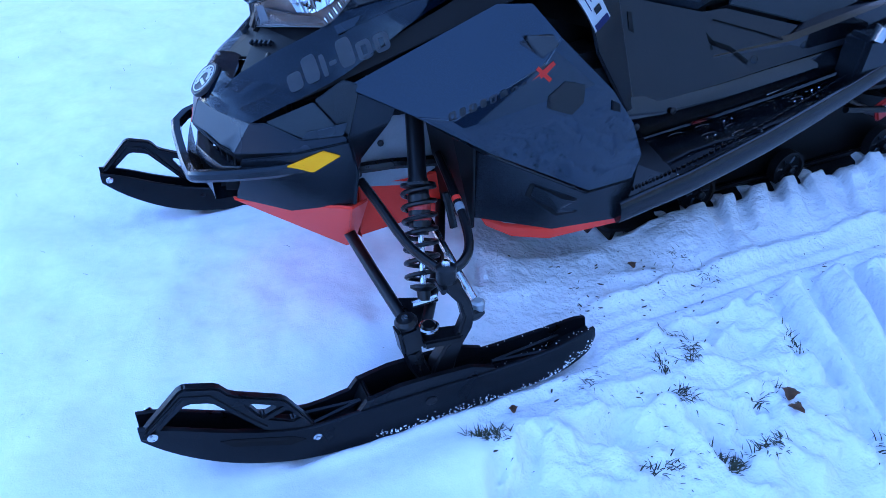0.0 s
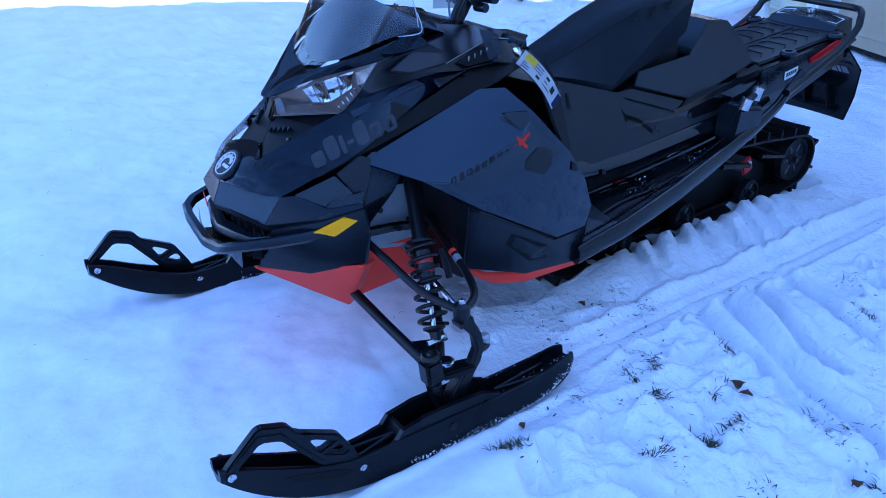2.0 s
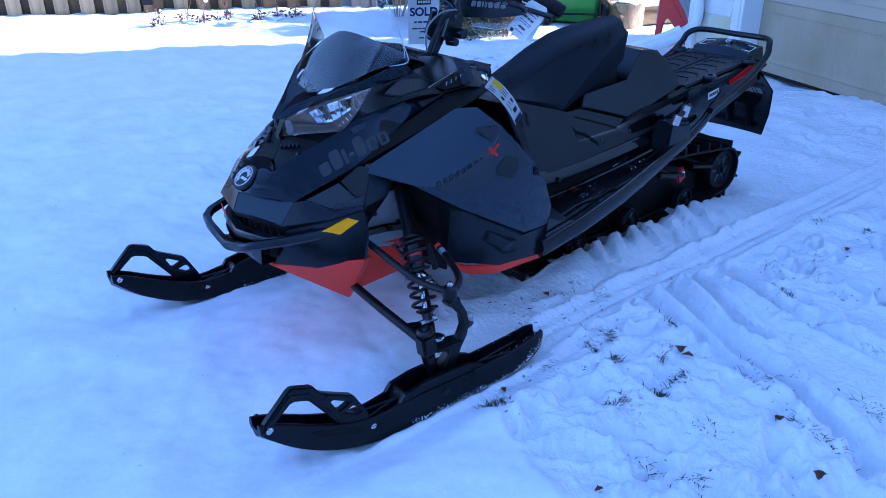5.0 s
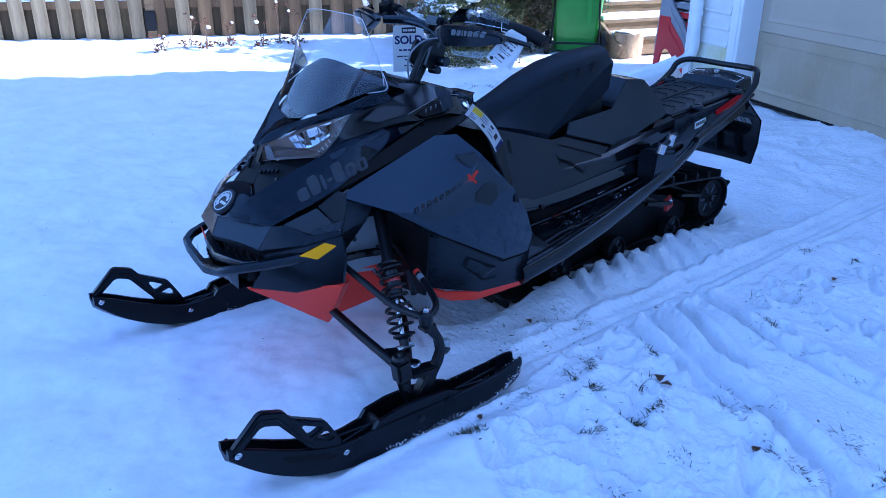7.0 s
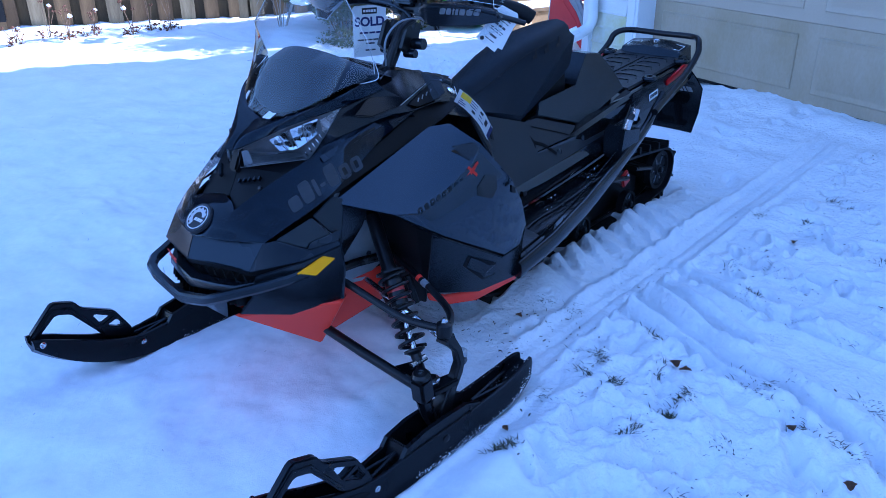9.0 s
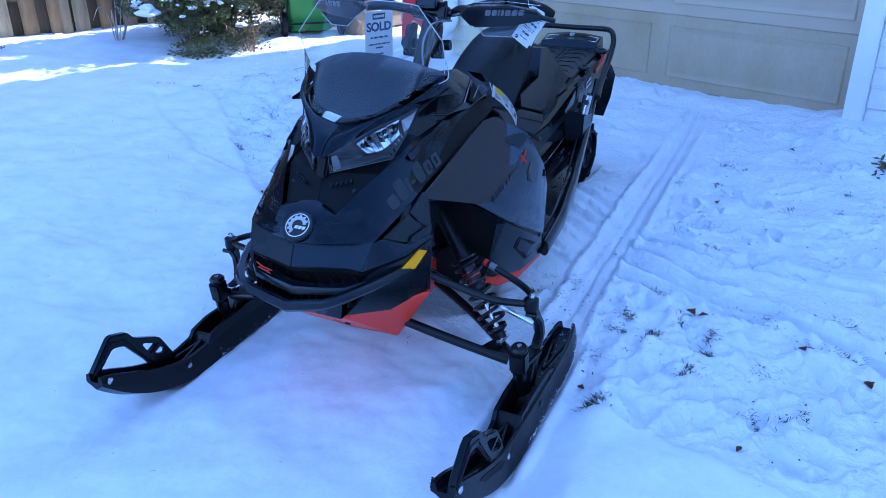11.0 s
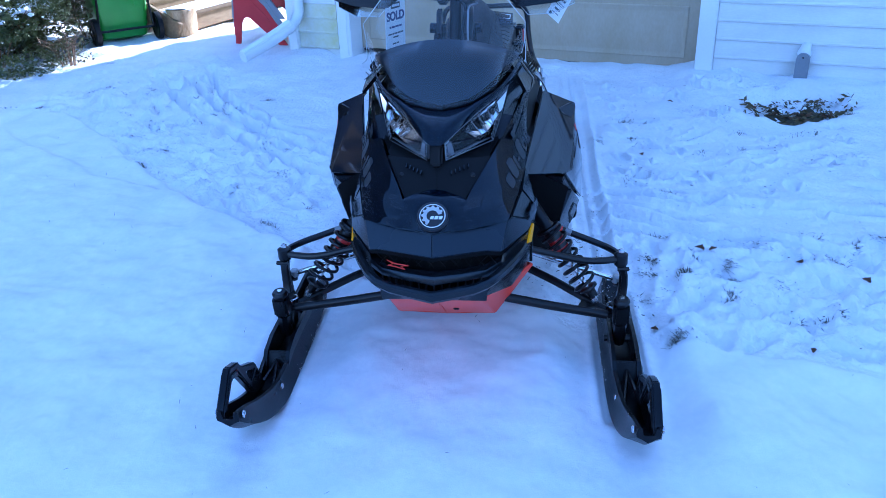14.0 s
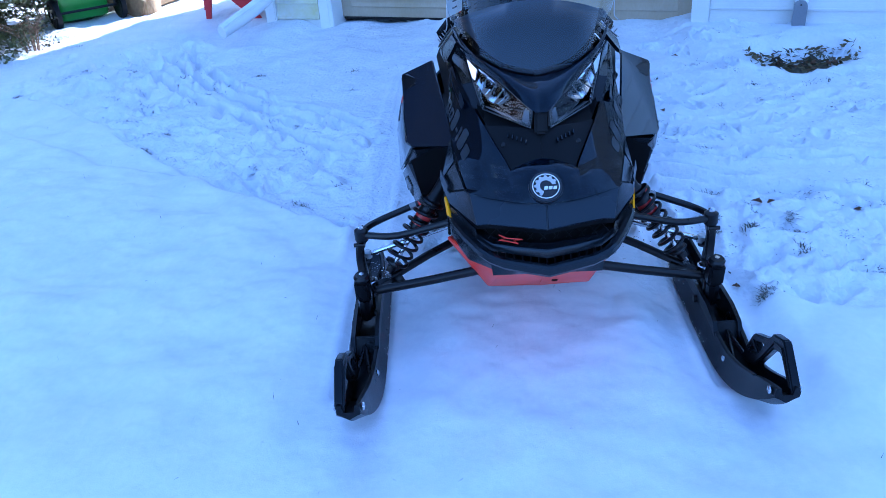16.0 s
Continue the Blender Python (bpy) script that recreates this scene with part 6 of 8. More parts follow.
# front suspension
skis = []
for s in BOTH:
    ball = (-0.006, 0.540, 0.298)
    upper = part("upper_arm", tube(mirrored([(0.070, 0.225, 0.372), (0.055, 0.30, 0.345), (0.035, 0.42, 0.308), (0.01, 0.50, 0.298), ball], s), 0.0108, 10, 3), MATTE, sled, "black tubular upper arm")
    part("rear_leg", tube(mirrored([(-0.125, 0.220, 0.395), (-0.118, 0.31, 0.362), (-0.105, 0.42, 0.324), (-0.082, 0.49, 0.305), (-0.045, 0.528, 0.299), ball], s), 0.0108, 10, 4), MATTE, upper)
    leg = curve_points([(-0.125, 0.220, 0.395), (-0.118, 0.31, 0.362), (-0.105, 0.42, 0.324), (-0.082, 0.49, 0.305), (-0.045, 0.528, 0.299), ball], 4)
    part("arm_mark", tube(mirrored([leg[5].lerp(leg[6], 0.4), leg[5].lerp(leg[6], 0.8)], s), 0.0111, 10), REDPRINT, upper, "red printed mark")
    part("arm_mark", tube(mirrored([leg[6].lerp(leg[7], 0.1), leg[6].lerp(leg[7], 0.8)], s), 0.0111, 10), GREYPLASTIC, upper, "pale printed mark")
    part("ball_cup", lathe([(0.020, -0.022), (0.022, -0.016), (0.022, 0.014), (0.012, 0.020)], Matrix.Translation((ball[0], ball[1] * s, ball[2])), 14), MATTE, upper)
    part("ball_nut", lathe([(0.010, 0), (0.010, 0.008), (0.005, 0.012)], Matrix.Translation((ball[0], ball[1] * s, ball[2] + 0.02)), 6), SILVER, upper)
    lower = part("lower_arm", tube(mirrored([(0.104, 0.135, 0.222), (0.085, 0.32, 0.175), (0.066, 0.50, 0.135)], s), 0.0145, 12, 2), MATTE, sled, "black tubular lower arm")
    part("rear_leg", tube(mirrored([(-0.150, 0.170, 0.225), (-0.07, 0.34, 0.178), (0.030, 0.500, 0.130)], s), 0.0135, 12, 2), MATTE, lower)
    part("gusset", shell(mirrored([(0.080, 0.40, 0.158), (0.066, 0.50, 0.140), (0.025, 0.50, 0.136), (-0.01, 0.43, 0.152)], s), [(0, 1, 2, 3)], 0.010, 0.002), MATTE, lower)
    part("tie_rod", tube(mirrored([(-0.060, 0.19, 0.310), (-0.079, 0.535, 0.186)], s), 0.0085, 10), SILVER, sled, "bare steel tie rod")
    part("rod_end", lathe([(0.008, -0.014), (0.015, -0.012), (0.016, 0.008), (0.010, 0.013)], Matrix.Translation((-0.080, 0.540 * s, 0.186)), 14), ALU, sled)
    part("sway_link", tube(mirrored([(-0.105, 0.315, 0.345), (-0.11, 0.345, 0.265)], s), 0.010, 8), MATTE, sled)
    # shock absorber and its coil
    top, bot = Vector((-0.072, 0.215 * s, 0.520)), Vector((0.016, 0.462 * s, 0.172))
    ax = (bot - top).normalized()
    L = (bot - top).length
    q = Matrix.Translation(top) @ ax.to_track_quat("Z", "Y").to_matrix().to_4x4()
    shock = part("shock_absorber", lathe([(0.020, 0), (0.021, 0.01), (0.021, L * 0.36), (0.024, L * 0.37), (0.024, L * 0.56), (0.019, L * 0.57), (0.018, L * 0.66)], q, 18), MATTE, sled, "black shock absorber")
    part("shock_sleeve", lathe([(0.0225, L * 0.45), (0.0255, L * 0.452), (0.0255, L * 0.62), (0.0225, L * 0.622)], q, 18), MATTE, shock)
    part("sleeve_print", lathe([(0.0257, L * 0.49), (0.0260, L * 0.492), (0.0260, L * 0.53), (0.0257, L * 0.532)], q, 18), REDMETAL, shock, "red printed band")
    part("sleeve_print", lathe([(0.0257, L * 0.56), (0.0260, L * 0.562), (0.0260, L * 0.585), (0.0257, L * 0.587)], q, 18), REDMETAL, shock, "red printed band")
    part("shock_shaft", lathe([(0.0075, L * 0.62), (0.0075, L * 0.93)], q, 12), SILVER, shock, "bright shaft")
    part("spring_seat", lathe([(0.024, L * 0.385), (0.040, L * 0.39), (0.041, L * 0.405), (0.026, L * 0.42)], q, 18), MATTE, shock)
    part("lower_eye", lathe([(0.012, L * 0.91), (0.030, L * 0.915), (0.031, L * 0.93), (0.016, L * 0.95), (0.014, L)], q, 16), MATTE, shock)
    coil = [q @ Vector((0.037 * math.cos(a), 0.037 * math.sin(a), L * (0.41 + 0.50 * a / (2 * math.pi * 7.0)))) for a in (2 * math.pi * 7.0 * k / 126 for k in range(127))]
    part("coil_spring", tube(coil, 0.0055, 7), MATTE, shock, "black coil spring")
    part("mount_bolt", tube([bot + Vector((0.03, 0, 0)), bot - Vector((0.03, 0, 0))], 0.010, 10), SILVER, shock)
    # spindle
    spine = [(-0.012, 0.540, 0.280, 0.020, 0.016), (-0.018, 0.546, 0.258, 0.019, 0.014), (-0.038, 0.556, 0.225, 0.014, 0.013), (-0.046, 0.558, 0.185, 0.014, 0.014), (-0.038, 0.553, 0.145, 0.017, 0.015), (-0.012, 0.547, 0.108, 0.024, 0.018), (0.008, 0.545, 0.070, 0.028, 0.020), (0.022, 0.542, 0.020, 0.030, 0.022)]
    spindle = part("spindle", loft([[(x - a, y * s - b, z), (x + a, y * s - b, z), (x + a, y * s + b, z), (x - a, y * s + b, z)] for x, y, z, a, b in spine], closed=True, caps=True), MATTE, sled, "black forged spindle")
    part("lower_fork", shell(mirrored([(0.055, 0.500, 0.112), (0.055, 0.555, 0.112), (-0.030, 0.575, 0.120), (-0.045, 0.535, 0.120)], s), [(0, 1, 2, 3)], 0.022, 0.005), MATTE, spindle)
    part("pinch_bolt", tube(mirrored([(0.010, 0.530, 0.268), (0.010, 0.565, 0.268)], s), 0.007, 8), MATTE, spindle)
    part("boot", lathe([(0.008, 0), (0.010, 0.004), (0.008, 0.010)], Matrix.Translation((-0.010, 0.540 * s, 0.276)), 12), SILVER, spindle, "bright ball stud")
    bevel_bm = bmesh.new()
    bevel_bm.from_mesh(spindle.data)
    bevel(bevel_bm, 0.006, 2, 30)
    bevel_bm.to_mesh(spindle.data)
    bevel_bm.free()
    part("steering_arm", tube(mirrored([(-0.05, 0.558, 0.175), (-0.075, 0.548, 0.168), (-0.085, 0.540, 0.166)], s), 0.013, 8), MATTE, spindle)
    part("knuckle", box(0.050, 0.048, 0.075, pose(0.086, 0.540 * s, 0.155, 0, 8, 0), 0.008), MATTE, spindle)
    part("knuckle_cap", lathe([(0.024, 0), (0.026, 0.010), (0.020, 0.018), (0.008, 0.018)], pose(0.088, 0.540 * s, 0.190, 0, 8), 14), MATTE, spindle)
    part("cap_bolt", lathe([(0.008, 0), (0.008, 0.004)], pose(0.0905, 0.540 * s, 0.2075, 0, 8), 6), SILVER, spindle)
    part("knuckle_leg", tube(mirrored([(0.080, 0.540, 0.115), (0.072, 0.543, 0.075), (0.052, 0.545, 0.030)], s), (0.022, 0.019), 8, 2), MATTE, spindle)
    part("pivot_ball", lathe([(0.010, -0.025), (0.021, -0.02), (0.022, 0.010), (0.014, 0.020)], pose(0.032, 0.525 * s, 0.138), 14), MATTE, spindle, "lower ball joint")
    part("joint_ring", lathe([(0.0225, 0.008), (0.024, 0.010), (0.024, 0.014), (0.019, 0.016), (0.016, 0.012)], pose(0.032, 0.525 * s, 0.138), 16), SILVER, spindle, "bright snap ring")
    part("saddle_pin", tube([(0.030, 0.500 * s, 0.028), (0.030, 0.590 * s, 0.028)], 0.012, 10), MATTE, spindle)

    # ski
    ski = part("ski", bmesh.new(), SKIMAT, sled, "black plastic trail ski")
    SEC = [(-0.370, 0.030, 0.026, 0.012, 0.024, 0.046), (-0.340, 0.046, 0.032, -0.012, 0.010, 0.046), (-0.25, 0.060, 0.040, -0.034, -0.010, 0.034), (-0.10, 0.062, 0.042, -0.046, -0.016, 0.030), (0.05, 0.063, 0.043, -0.048, -0.016, 0.034), (0.20, 0.063, 0.042, -0.047, -0.014, 0.036),
           (0.32, 0.062, 0.036, -0.040, -0.006, 0.030), (0.42, 0.058, 0.034, -0.018, 0.018, 0.058), (0.50, 0.052, 0.032, 0.014, 0.048, 0.092), (0.57, 0.045, 0.031, 0.056, 0.086, 0.128), (0.62, 0.038, 0.029, 0.096, 0.118, 0.150), (0.652, 0.030, 0.026, 0.126, 0.138, 0.160)]
    rows = []
    for x, wb, wr, zb, zf, zt in SEC:
        cy = 0.545
        half = [(wb * 0.6, zb), (wb, zb + 0.006), (wb, zb + 0.014), (wr + 0.006, zt - 0.022), (wr + 0.002, zt - 0.002), (wr - 0.003, zt), (wr - 0.009, zt - 0.001), (wr - 0.013, zf)]
        sec = [(-a, z) for a, z in half] + half[::-1] + [(0, zb - 0.012)]
        rows.append([(x, (cy + a) * s, z) for a, z in sec])
    rr = [curve_points([r[k] for r in rows], 3) for k in range(len(rows[0]))]
    bm = loft([[rr[k][i] for k in range(len(rr))] for i in range(len(rr[0]))], closed=True, caps=True)
    bmesh.ops.recalc_face_normals(bm, faces=bm.faces[:])
    for f in bm.faces:
        f.smooth = True
    for e in bm.edges:
        if len(e.link_faces) == 2 and e.calc_face_angle(0) > radians(32):
            e.smooth = False
    bm.to_mesh(ski.data)
    bm.free()
    skis.append(ski)
    # black strip laid on the wall, its recess's shade put into colour
    pad_on("side_recess", surface_of([skis[0]]), [(0.345, 0.010), (0.380, 0.012), (0.490, 0.054), (0.515, 0.076), (0.490, 0.070), (0.370, 0.026)], s, 0.0016, DEEP, ski, "black strip on the ski wall in place of a shaded recess")
    OUT = [(0.650, 0.128), (0.648, 0.146), (0.634, 0.162), (0.566, 0.226), (0.553, 0.231), (0.500, 0.212), (0.490, 0.205), (0.476, 0.184), (0.462, 0.174), (0.379, 0.131), (0.368, 0.120), (0.331, 0.053), (0.313, 0.008), (0.384, 0.028), (0.428, 0.062), (0.440, 0.080), (0.508, 0.170), (0.518, 0.176), (0.548, 0.187), (0.562, 0.186), (0.608, 0.150), (0.624, 0.112)]
    HOLES = [[(0.446, 0.141), (0.434, 0.139), (0.386, 0.112), (0.421, 0.099), (0.430, 0.110)], [(0.405, 0.086), (0.371, 0.096), (0.353, 0.067), (0.364, 0.063)]]
    loop_m = Matrix(((1, 0, 0, 0), (0, 0, 1, 0.566 * s), (0, 1, 0, 0), (0, 0, 0, 1)))
    ski_loop = part("ski_loop", holed_plate(OUT, HOLES, loop_m @ pose(0, 0, -0.011), 0.022, 0.004), SKIMAT, ski, "moulded ski loop")
    for d in (-1, 1):
        part("loop_rib", tube(mirrored([(0.636, 0.566 + 0.0105 * d, 0.148), (0.562, 0.566 + 0.0105 * d, 0.212), (0.512, 0.566 + 0.0105 * d, 0.196), (0.450, 0.566 + 0.0105 * d, 0.108), (0.420, 0.566 + 0.0105 * d, 0.070)], s), 0.0045, 6), SKIMAT, ski_loop)
    for x, y, z in ((0.630, 0.579, 0.140), (0.322, 0.586, 0.006)):
        part("ski_bolt", lathe([(0.010, 0), (0.010, 0.003), (0.006, 0.005), (0.003, 0.003)], pose(x, (y + 0.0015) * s, z, -90 * s), 14), SILVER, ski, "bright countersunk bolt")
        part("ski_bolt", lathe([(0.010, 0), (0.010, 0.003), (0.006, 0.005), (0.003, 0.003)], pose(x, (1.090 - y - 0.0015) * s, z, 90 * s), 14), SILVER, ski, "bright countersunk bolt")
    # raised walls of the saddle, ribs on the floor and the steel runner
    for d in (-0.034, 0.038):
        part("saddle_wall", loft([[(x, (0.54 + d) * s - 0.007, 0.0), (x, (0.54 + d) * s - 0.006, z), (x, (0.54 + d) * s + 0.006, z), (x, (0.54 + d) * s + 0.007, 0.0)] for x, z in ((0.235, 0.020), (0.205, 0.056), (0.13, 0.068), (0.04, 0.066), (-0.04, 0.060), (-0.10, 0.034))], closed=True, caps=True), SKIMAT, ski)
    part("saddle_front", box(0.012, 0.075, 0.06, pose(0.205, 0.544 * s, 0.022, 0, -25), 0.004), SKIMAT, ski)
    for x0, x1, z0 in ((0.21, 0.36, 0.005), (-0.11, -0.30, -0.006)):
        part("floor_rib", tube(mirrored([(x0, 0.544, z0 + 0.02), (x1, 0.520, z0 + 0.012)], s), 0.006, 6), SKIMAT, ski)
        part("floor_rib", tube(mirrored([(x0, 0.544, z0 + 0.02), (x1, 0.566, z0 + 0.012)], s), 0.006, 6), SKIMAT, ski)
    part("pivot_cap", lathe([(0.014, 0), (0.014, 0.004), (0.009, 0.006)], pose(0.063, 0.592 * s, 0.006, -90 * s), 16), MATTE, ski)
    part("runner", tube(mirrored([(-0.30, 0.54, -0.045), (-0.1, 0.54, -0.062), (0.25, 0.54, -0.062), (0.36, 0.54, -0.046)], s), 0.006, 6, 2), SILVER, ski)

# the skis toe in a little, the far one more
for s, ski, toe in zip(BOTH, skis, (0.000, 0.036)):
    for ob in [ski, *ski.children, *(c for k in ski.children for c in k.children)]:
        for v in ob.data.vertices:
            v.co.y += s * (0.010 - toe * (v.co.x + 0.3))

# snow grains caught on the skis
rr = random.Random(8)
for s, ski in zip(BOTH, skis):
    tree = surface_of([ski])[0]
    bm = bmesh.new()
    for k in range(520):
        x = rr.uniform(-0.36, 0.20)
        side = rr.choice((1, 1, 1, -1))
        if k % 5:
            z = -0.040 + max(0, x - 0.1) ** 2 * 0.9 + max(0, -0.2 - x) * 0.3 + abs(rr.gauss(0, 0.007))
            hit = tree.ray_cast(Vector((x, (0.55 + 0.25 * side) * s, z)), Vector((0, -side * s, 0)), 0.25)[0]
        else:
            hit = tree.ray_cast(Vector((rr.uniform(-0.36, -0.1), (0.54 + rr.uniform(-0.04, 0.04)) * s, 0.3)), Vector((0, 0, -1)), 0.5)[0]
        if hit is None:
            continue
        bmesh.ops.create_icosphere(bm, subdivisions=1, radius=rr.uniform(0.0007, 0.0024), matrix=Matrix.Translation(hit))
    tagged(part("snow_grains", bm, SNOW, None), "grains of snow sticking to the black ski", "snow", kind="stuff")

# badge and printed marks
badge_m = plane_at((0.3435, 0.0, 0.5835), (0, 1, 0), (-0.76, 0, 0.65)) @ pose(0, 0, 0.0045)
badge = part("badge", lathe([(0.044, -0.006), (0.044, 0.002), (0.041, 0.005), (0.030, 0.004)], badge_m, 32), INK, hood, "round black and white maker's badge")
bm = bmesh.new()
N = 48
ang = [radians(12 + 236 * k / N) for k in range(N + 1)]
lo = [bm.verts.new(badge_m @ Vector((math.cos(a) * r, math.sin(a) * r, 0.0062))) for a, r in ((a, 0.0300 if (k // 3) % 2 else 0.0255) for k, a in enumerate(ang))]
li = [bm.verts.new(badge_m @ Vector((math.cos(a) * 0.0155, math.sin(a) * 0.0155, 0.0062))) for a in ang]
for k in range(N):
    bm.faces.new((lo[k], lo[k + 1], li[k + 1], li[k]))
bmesh.ops.solidify(bm, geom=bm.faces[:], thickness=0.0008)
part("badge_ring", bm, WHITE, badge, "white cogged ring")
part("badge_ring", tube([badge_m @ Vector((math.cos(a) * 0.0335, math.sin(a) * 0.0335, 0.0055)) for a in (2 * math.pi * k / 48 for k in range(48))], 0.0014, 6, closed=True), WHITE, badge, "thin white ring")
part("badge_bars", bars((0.009, 0.009, 0.009), 0.009, 0.0025, badge_m @ pose(0.011, -0.006, 0.0066), 0.25), WHITE, badge, "white bars")
part("badge_rim", tube([badge_m @ Vector((math.cos(a) * 0.042, math.sin(a) * 0.042, 0.004)) for a in (2 * math.pi * k / 40 for k in range(40))], 0.0016, 6, closed=True), SATIN, badge)
strip_tree, side_tree = surface_of([strips[0]]), surface_of([sides[0]])
guard_tree = surface_of([guards[0]])
for s, st, p, gd in zip(BOTH, strips, sides, guards):
    m = plane_at((-0.392, 0.29, 1.056), (-0.37, 0.93, 0.0), (0, 0, 1))
    sticker("guard_mark", (0.017, 0.015, 0.006, 0.009, 0.017, 0.017, 0.017), 0.017, 0.003, m, guard_tree, GREYPLASTIC, gd, 0.2, "grey printed mark", s < 0)
    m = plane_at((0.090, 0.208, 0.664), (-0.243, 0.063, 0.101), Vector((0.33, 0.68, 0.62)).cross(Vector((-0.243, 0.063, 0.101))))
    sticker("maker_mark", (0.034, 0.034, 0.012, 0.017, 0.034, 0.033, 0.033), 0.056, 0.006, m, strip_tree, GREYPRINT, st, 0.12, "grey printed maker's mark", s < 0, ((-0.5, 0.16, False), (-0.5, 0.5, False), (-0.5, 0.30, False), (-0.22, -0.06, False), (-0.5, 0.5, False), (-0.5, 0.16, True), (-0.5, 0.16, True)))
    m = plane_at((-0.172, 0.400, 0.592), (-0.967, 0.10, 0.262), (0.22, -0.2, 0.936))
    sticker("model_mark", (0.017, 0.014, 0.017, 0.014, 0.016, 0.017, 0.016, 0.014), 0.017, 0.008, m, side_tree, DARKPRINT, p, 0.25, "dark grey printed mark", s < 0, ((-0.5, 0.5, True), (-0.5, 0.5, False)) * 4)
    for line, w in (([(-0.272, 0.614), (-0.322, 0.652)], 0.011), ([(-0.312, 0.616), (-0.284, 0.645)], 0.009)):
        ribbon_on("red_mark", side_tree, line, w, s, REDPRINT, p, "red crossed mark")
    m = plane_at((-0.063, 0.262 * s, 0.6655), (-0.92 * s, 0.15, 0.36 * s), (0, -0.91 * s, 0.41))
    part("displacement_number", lettering("850", 0.029, m @ pose(0, 0, 0.0012), 0.0003), DARKPRINT, p, "grey printed number 850")

# warning tag on the flank, sale sign and swing tags on the handlebar
tag = thing("warning_tag", "long curved white and yellow warning tag hanging beside the seat", "tag", (0, 0, 0))
TAG = [(-0.410, 0.248, 0.806), (-0.438, 0.275, 0.775), (-0.468, 0.298, 0.730), (-0.498, 0.308, 0.676)]
wv = Vector((-0.82, -0.26, 0.50)).normalized() * 0.028
bm = loft([[tuple(p - wv), tuple(p + wv)] for p in curve_points(TAG, 4)])
bmesh.ops.solidify(bm, geom=bm.faces[:], thickness=0.0012)
card = part("card", bm, PAPER, tag)
pts = curve_points(TAG, 4)
off = Vector((-0.05, 0.92, 0.36)) * 0.0018
for i0, i1, a, b, mm in ((1, 4, 0.05, 0.85, YELLOWPRINT), (1, 3, -0.75, -0.65, NAVY), (1, 3, -0.5, -0.4, NAVY), (1, 2, -0.25, -0.15, NAVY), (4, 6, 0.55, 0.65, NAVY), (4, 6, 0.25, 0.35, NAVY), (4, 6, -0.05, 0.05, NAVY), (5, 6, -0.6, -0.3, INK), (7, 8, 0.3, 0.6, INK), (7, 8, -0.1, 0.0, NAVY), (7, 9, -0.5, -0.4, NAVY), (9, 10, -0.2, 0.5, INK), (11, 12, -0.8, 0.8, NAVY)):
    bm = loft([[tuple(pts[i] + wv * a + off), tuple(pts[i] + wv * b + off)] for i in range(i0, i1 + 1)])
    bmesh.ops.solidify(bm, geom=bm.faces[:], thickness=0.0004)
    part("print", bm, mm, card, "yellow warning band" if mm is YELLOWPRINT else "")
part("edge_band", tube([*(tuple(p + wv) for p in pts), *(tuple(p - wv) for p in pts[::-1])], 0.0016, 5, closed=True), INK, card)
part("string", tube([TAG[0], (-0.41, 0.24, 0.83)], 0.0012, 5), WHITE, tag)

sign = thing("sale_sign", "white paper sale sign hanging from the handlebar", "sign")
sm = plane_at((-0.515, -0.215, 0.930), (-0.90, 0.44, 0), (0.0, 0.05, 1))
sheet = part("sheet", prism([(-0.058, -0.084), (0.058, -0.084), (0.058, 0.076), (0.050, 0.084), (-0.050, 0.084), (-0.058, 0.076)], sm @ pose(0, 0, -0.001), 0.001, 0), PAPER, sign)
part("words", lettering("SOLD", 0.041, sm @ pose(0, 0.030, 0.0008), 0.0006, 0.0012), NAVY, sheet, "bold dark word SOLD")
part("logo", prism([(-0.026, 0.056), (0.026, 0.056), (0.026, 0.076), (-0.026, 0.076)], sm @ pose(0, 0, 0.0003), 0.0006, 0), INK, sheet, "black dealer mark as a plain block")
part("logo_bar", bars((0.007, 0.007, 0.007, 0.007, 0.007), 0.008, 0.002, sm @ pose(0, 0.066, 0.0009)), WHITE, sheet)
part("script", bars((0.010, 0.016, 0.02, 0.014), 0.006, 0.004, sm @ pose(0, -0.005, 0.0003)), NAVY, sheet)
part("small_print", bars((0.022, 0.010, 0.014, 0.018, 0.012), 0.005, 0.003, sm @ pose(0, -0.028, 0.0003)), GREYPRINT, sheet)
part("small_print", bars((0.03,), 0.005, 0.003, sm @ pose(0, -0.040, 0.0003)), GREYPRINT, sheet)
part("small_print", bars((0.018, 0.014), 0.005, 0.003, sm @ pose(0, -0.062, 0.0003)), GREYPRINT, sheet)
part("string", tube([sm @ Vector((0, 0.08, 0.001)), (-0.47, -0.24, 1.066)], 0.0012, 5), WHITE, sign)

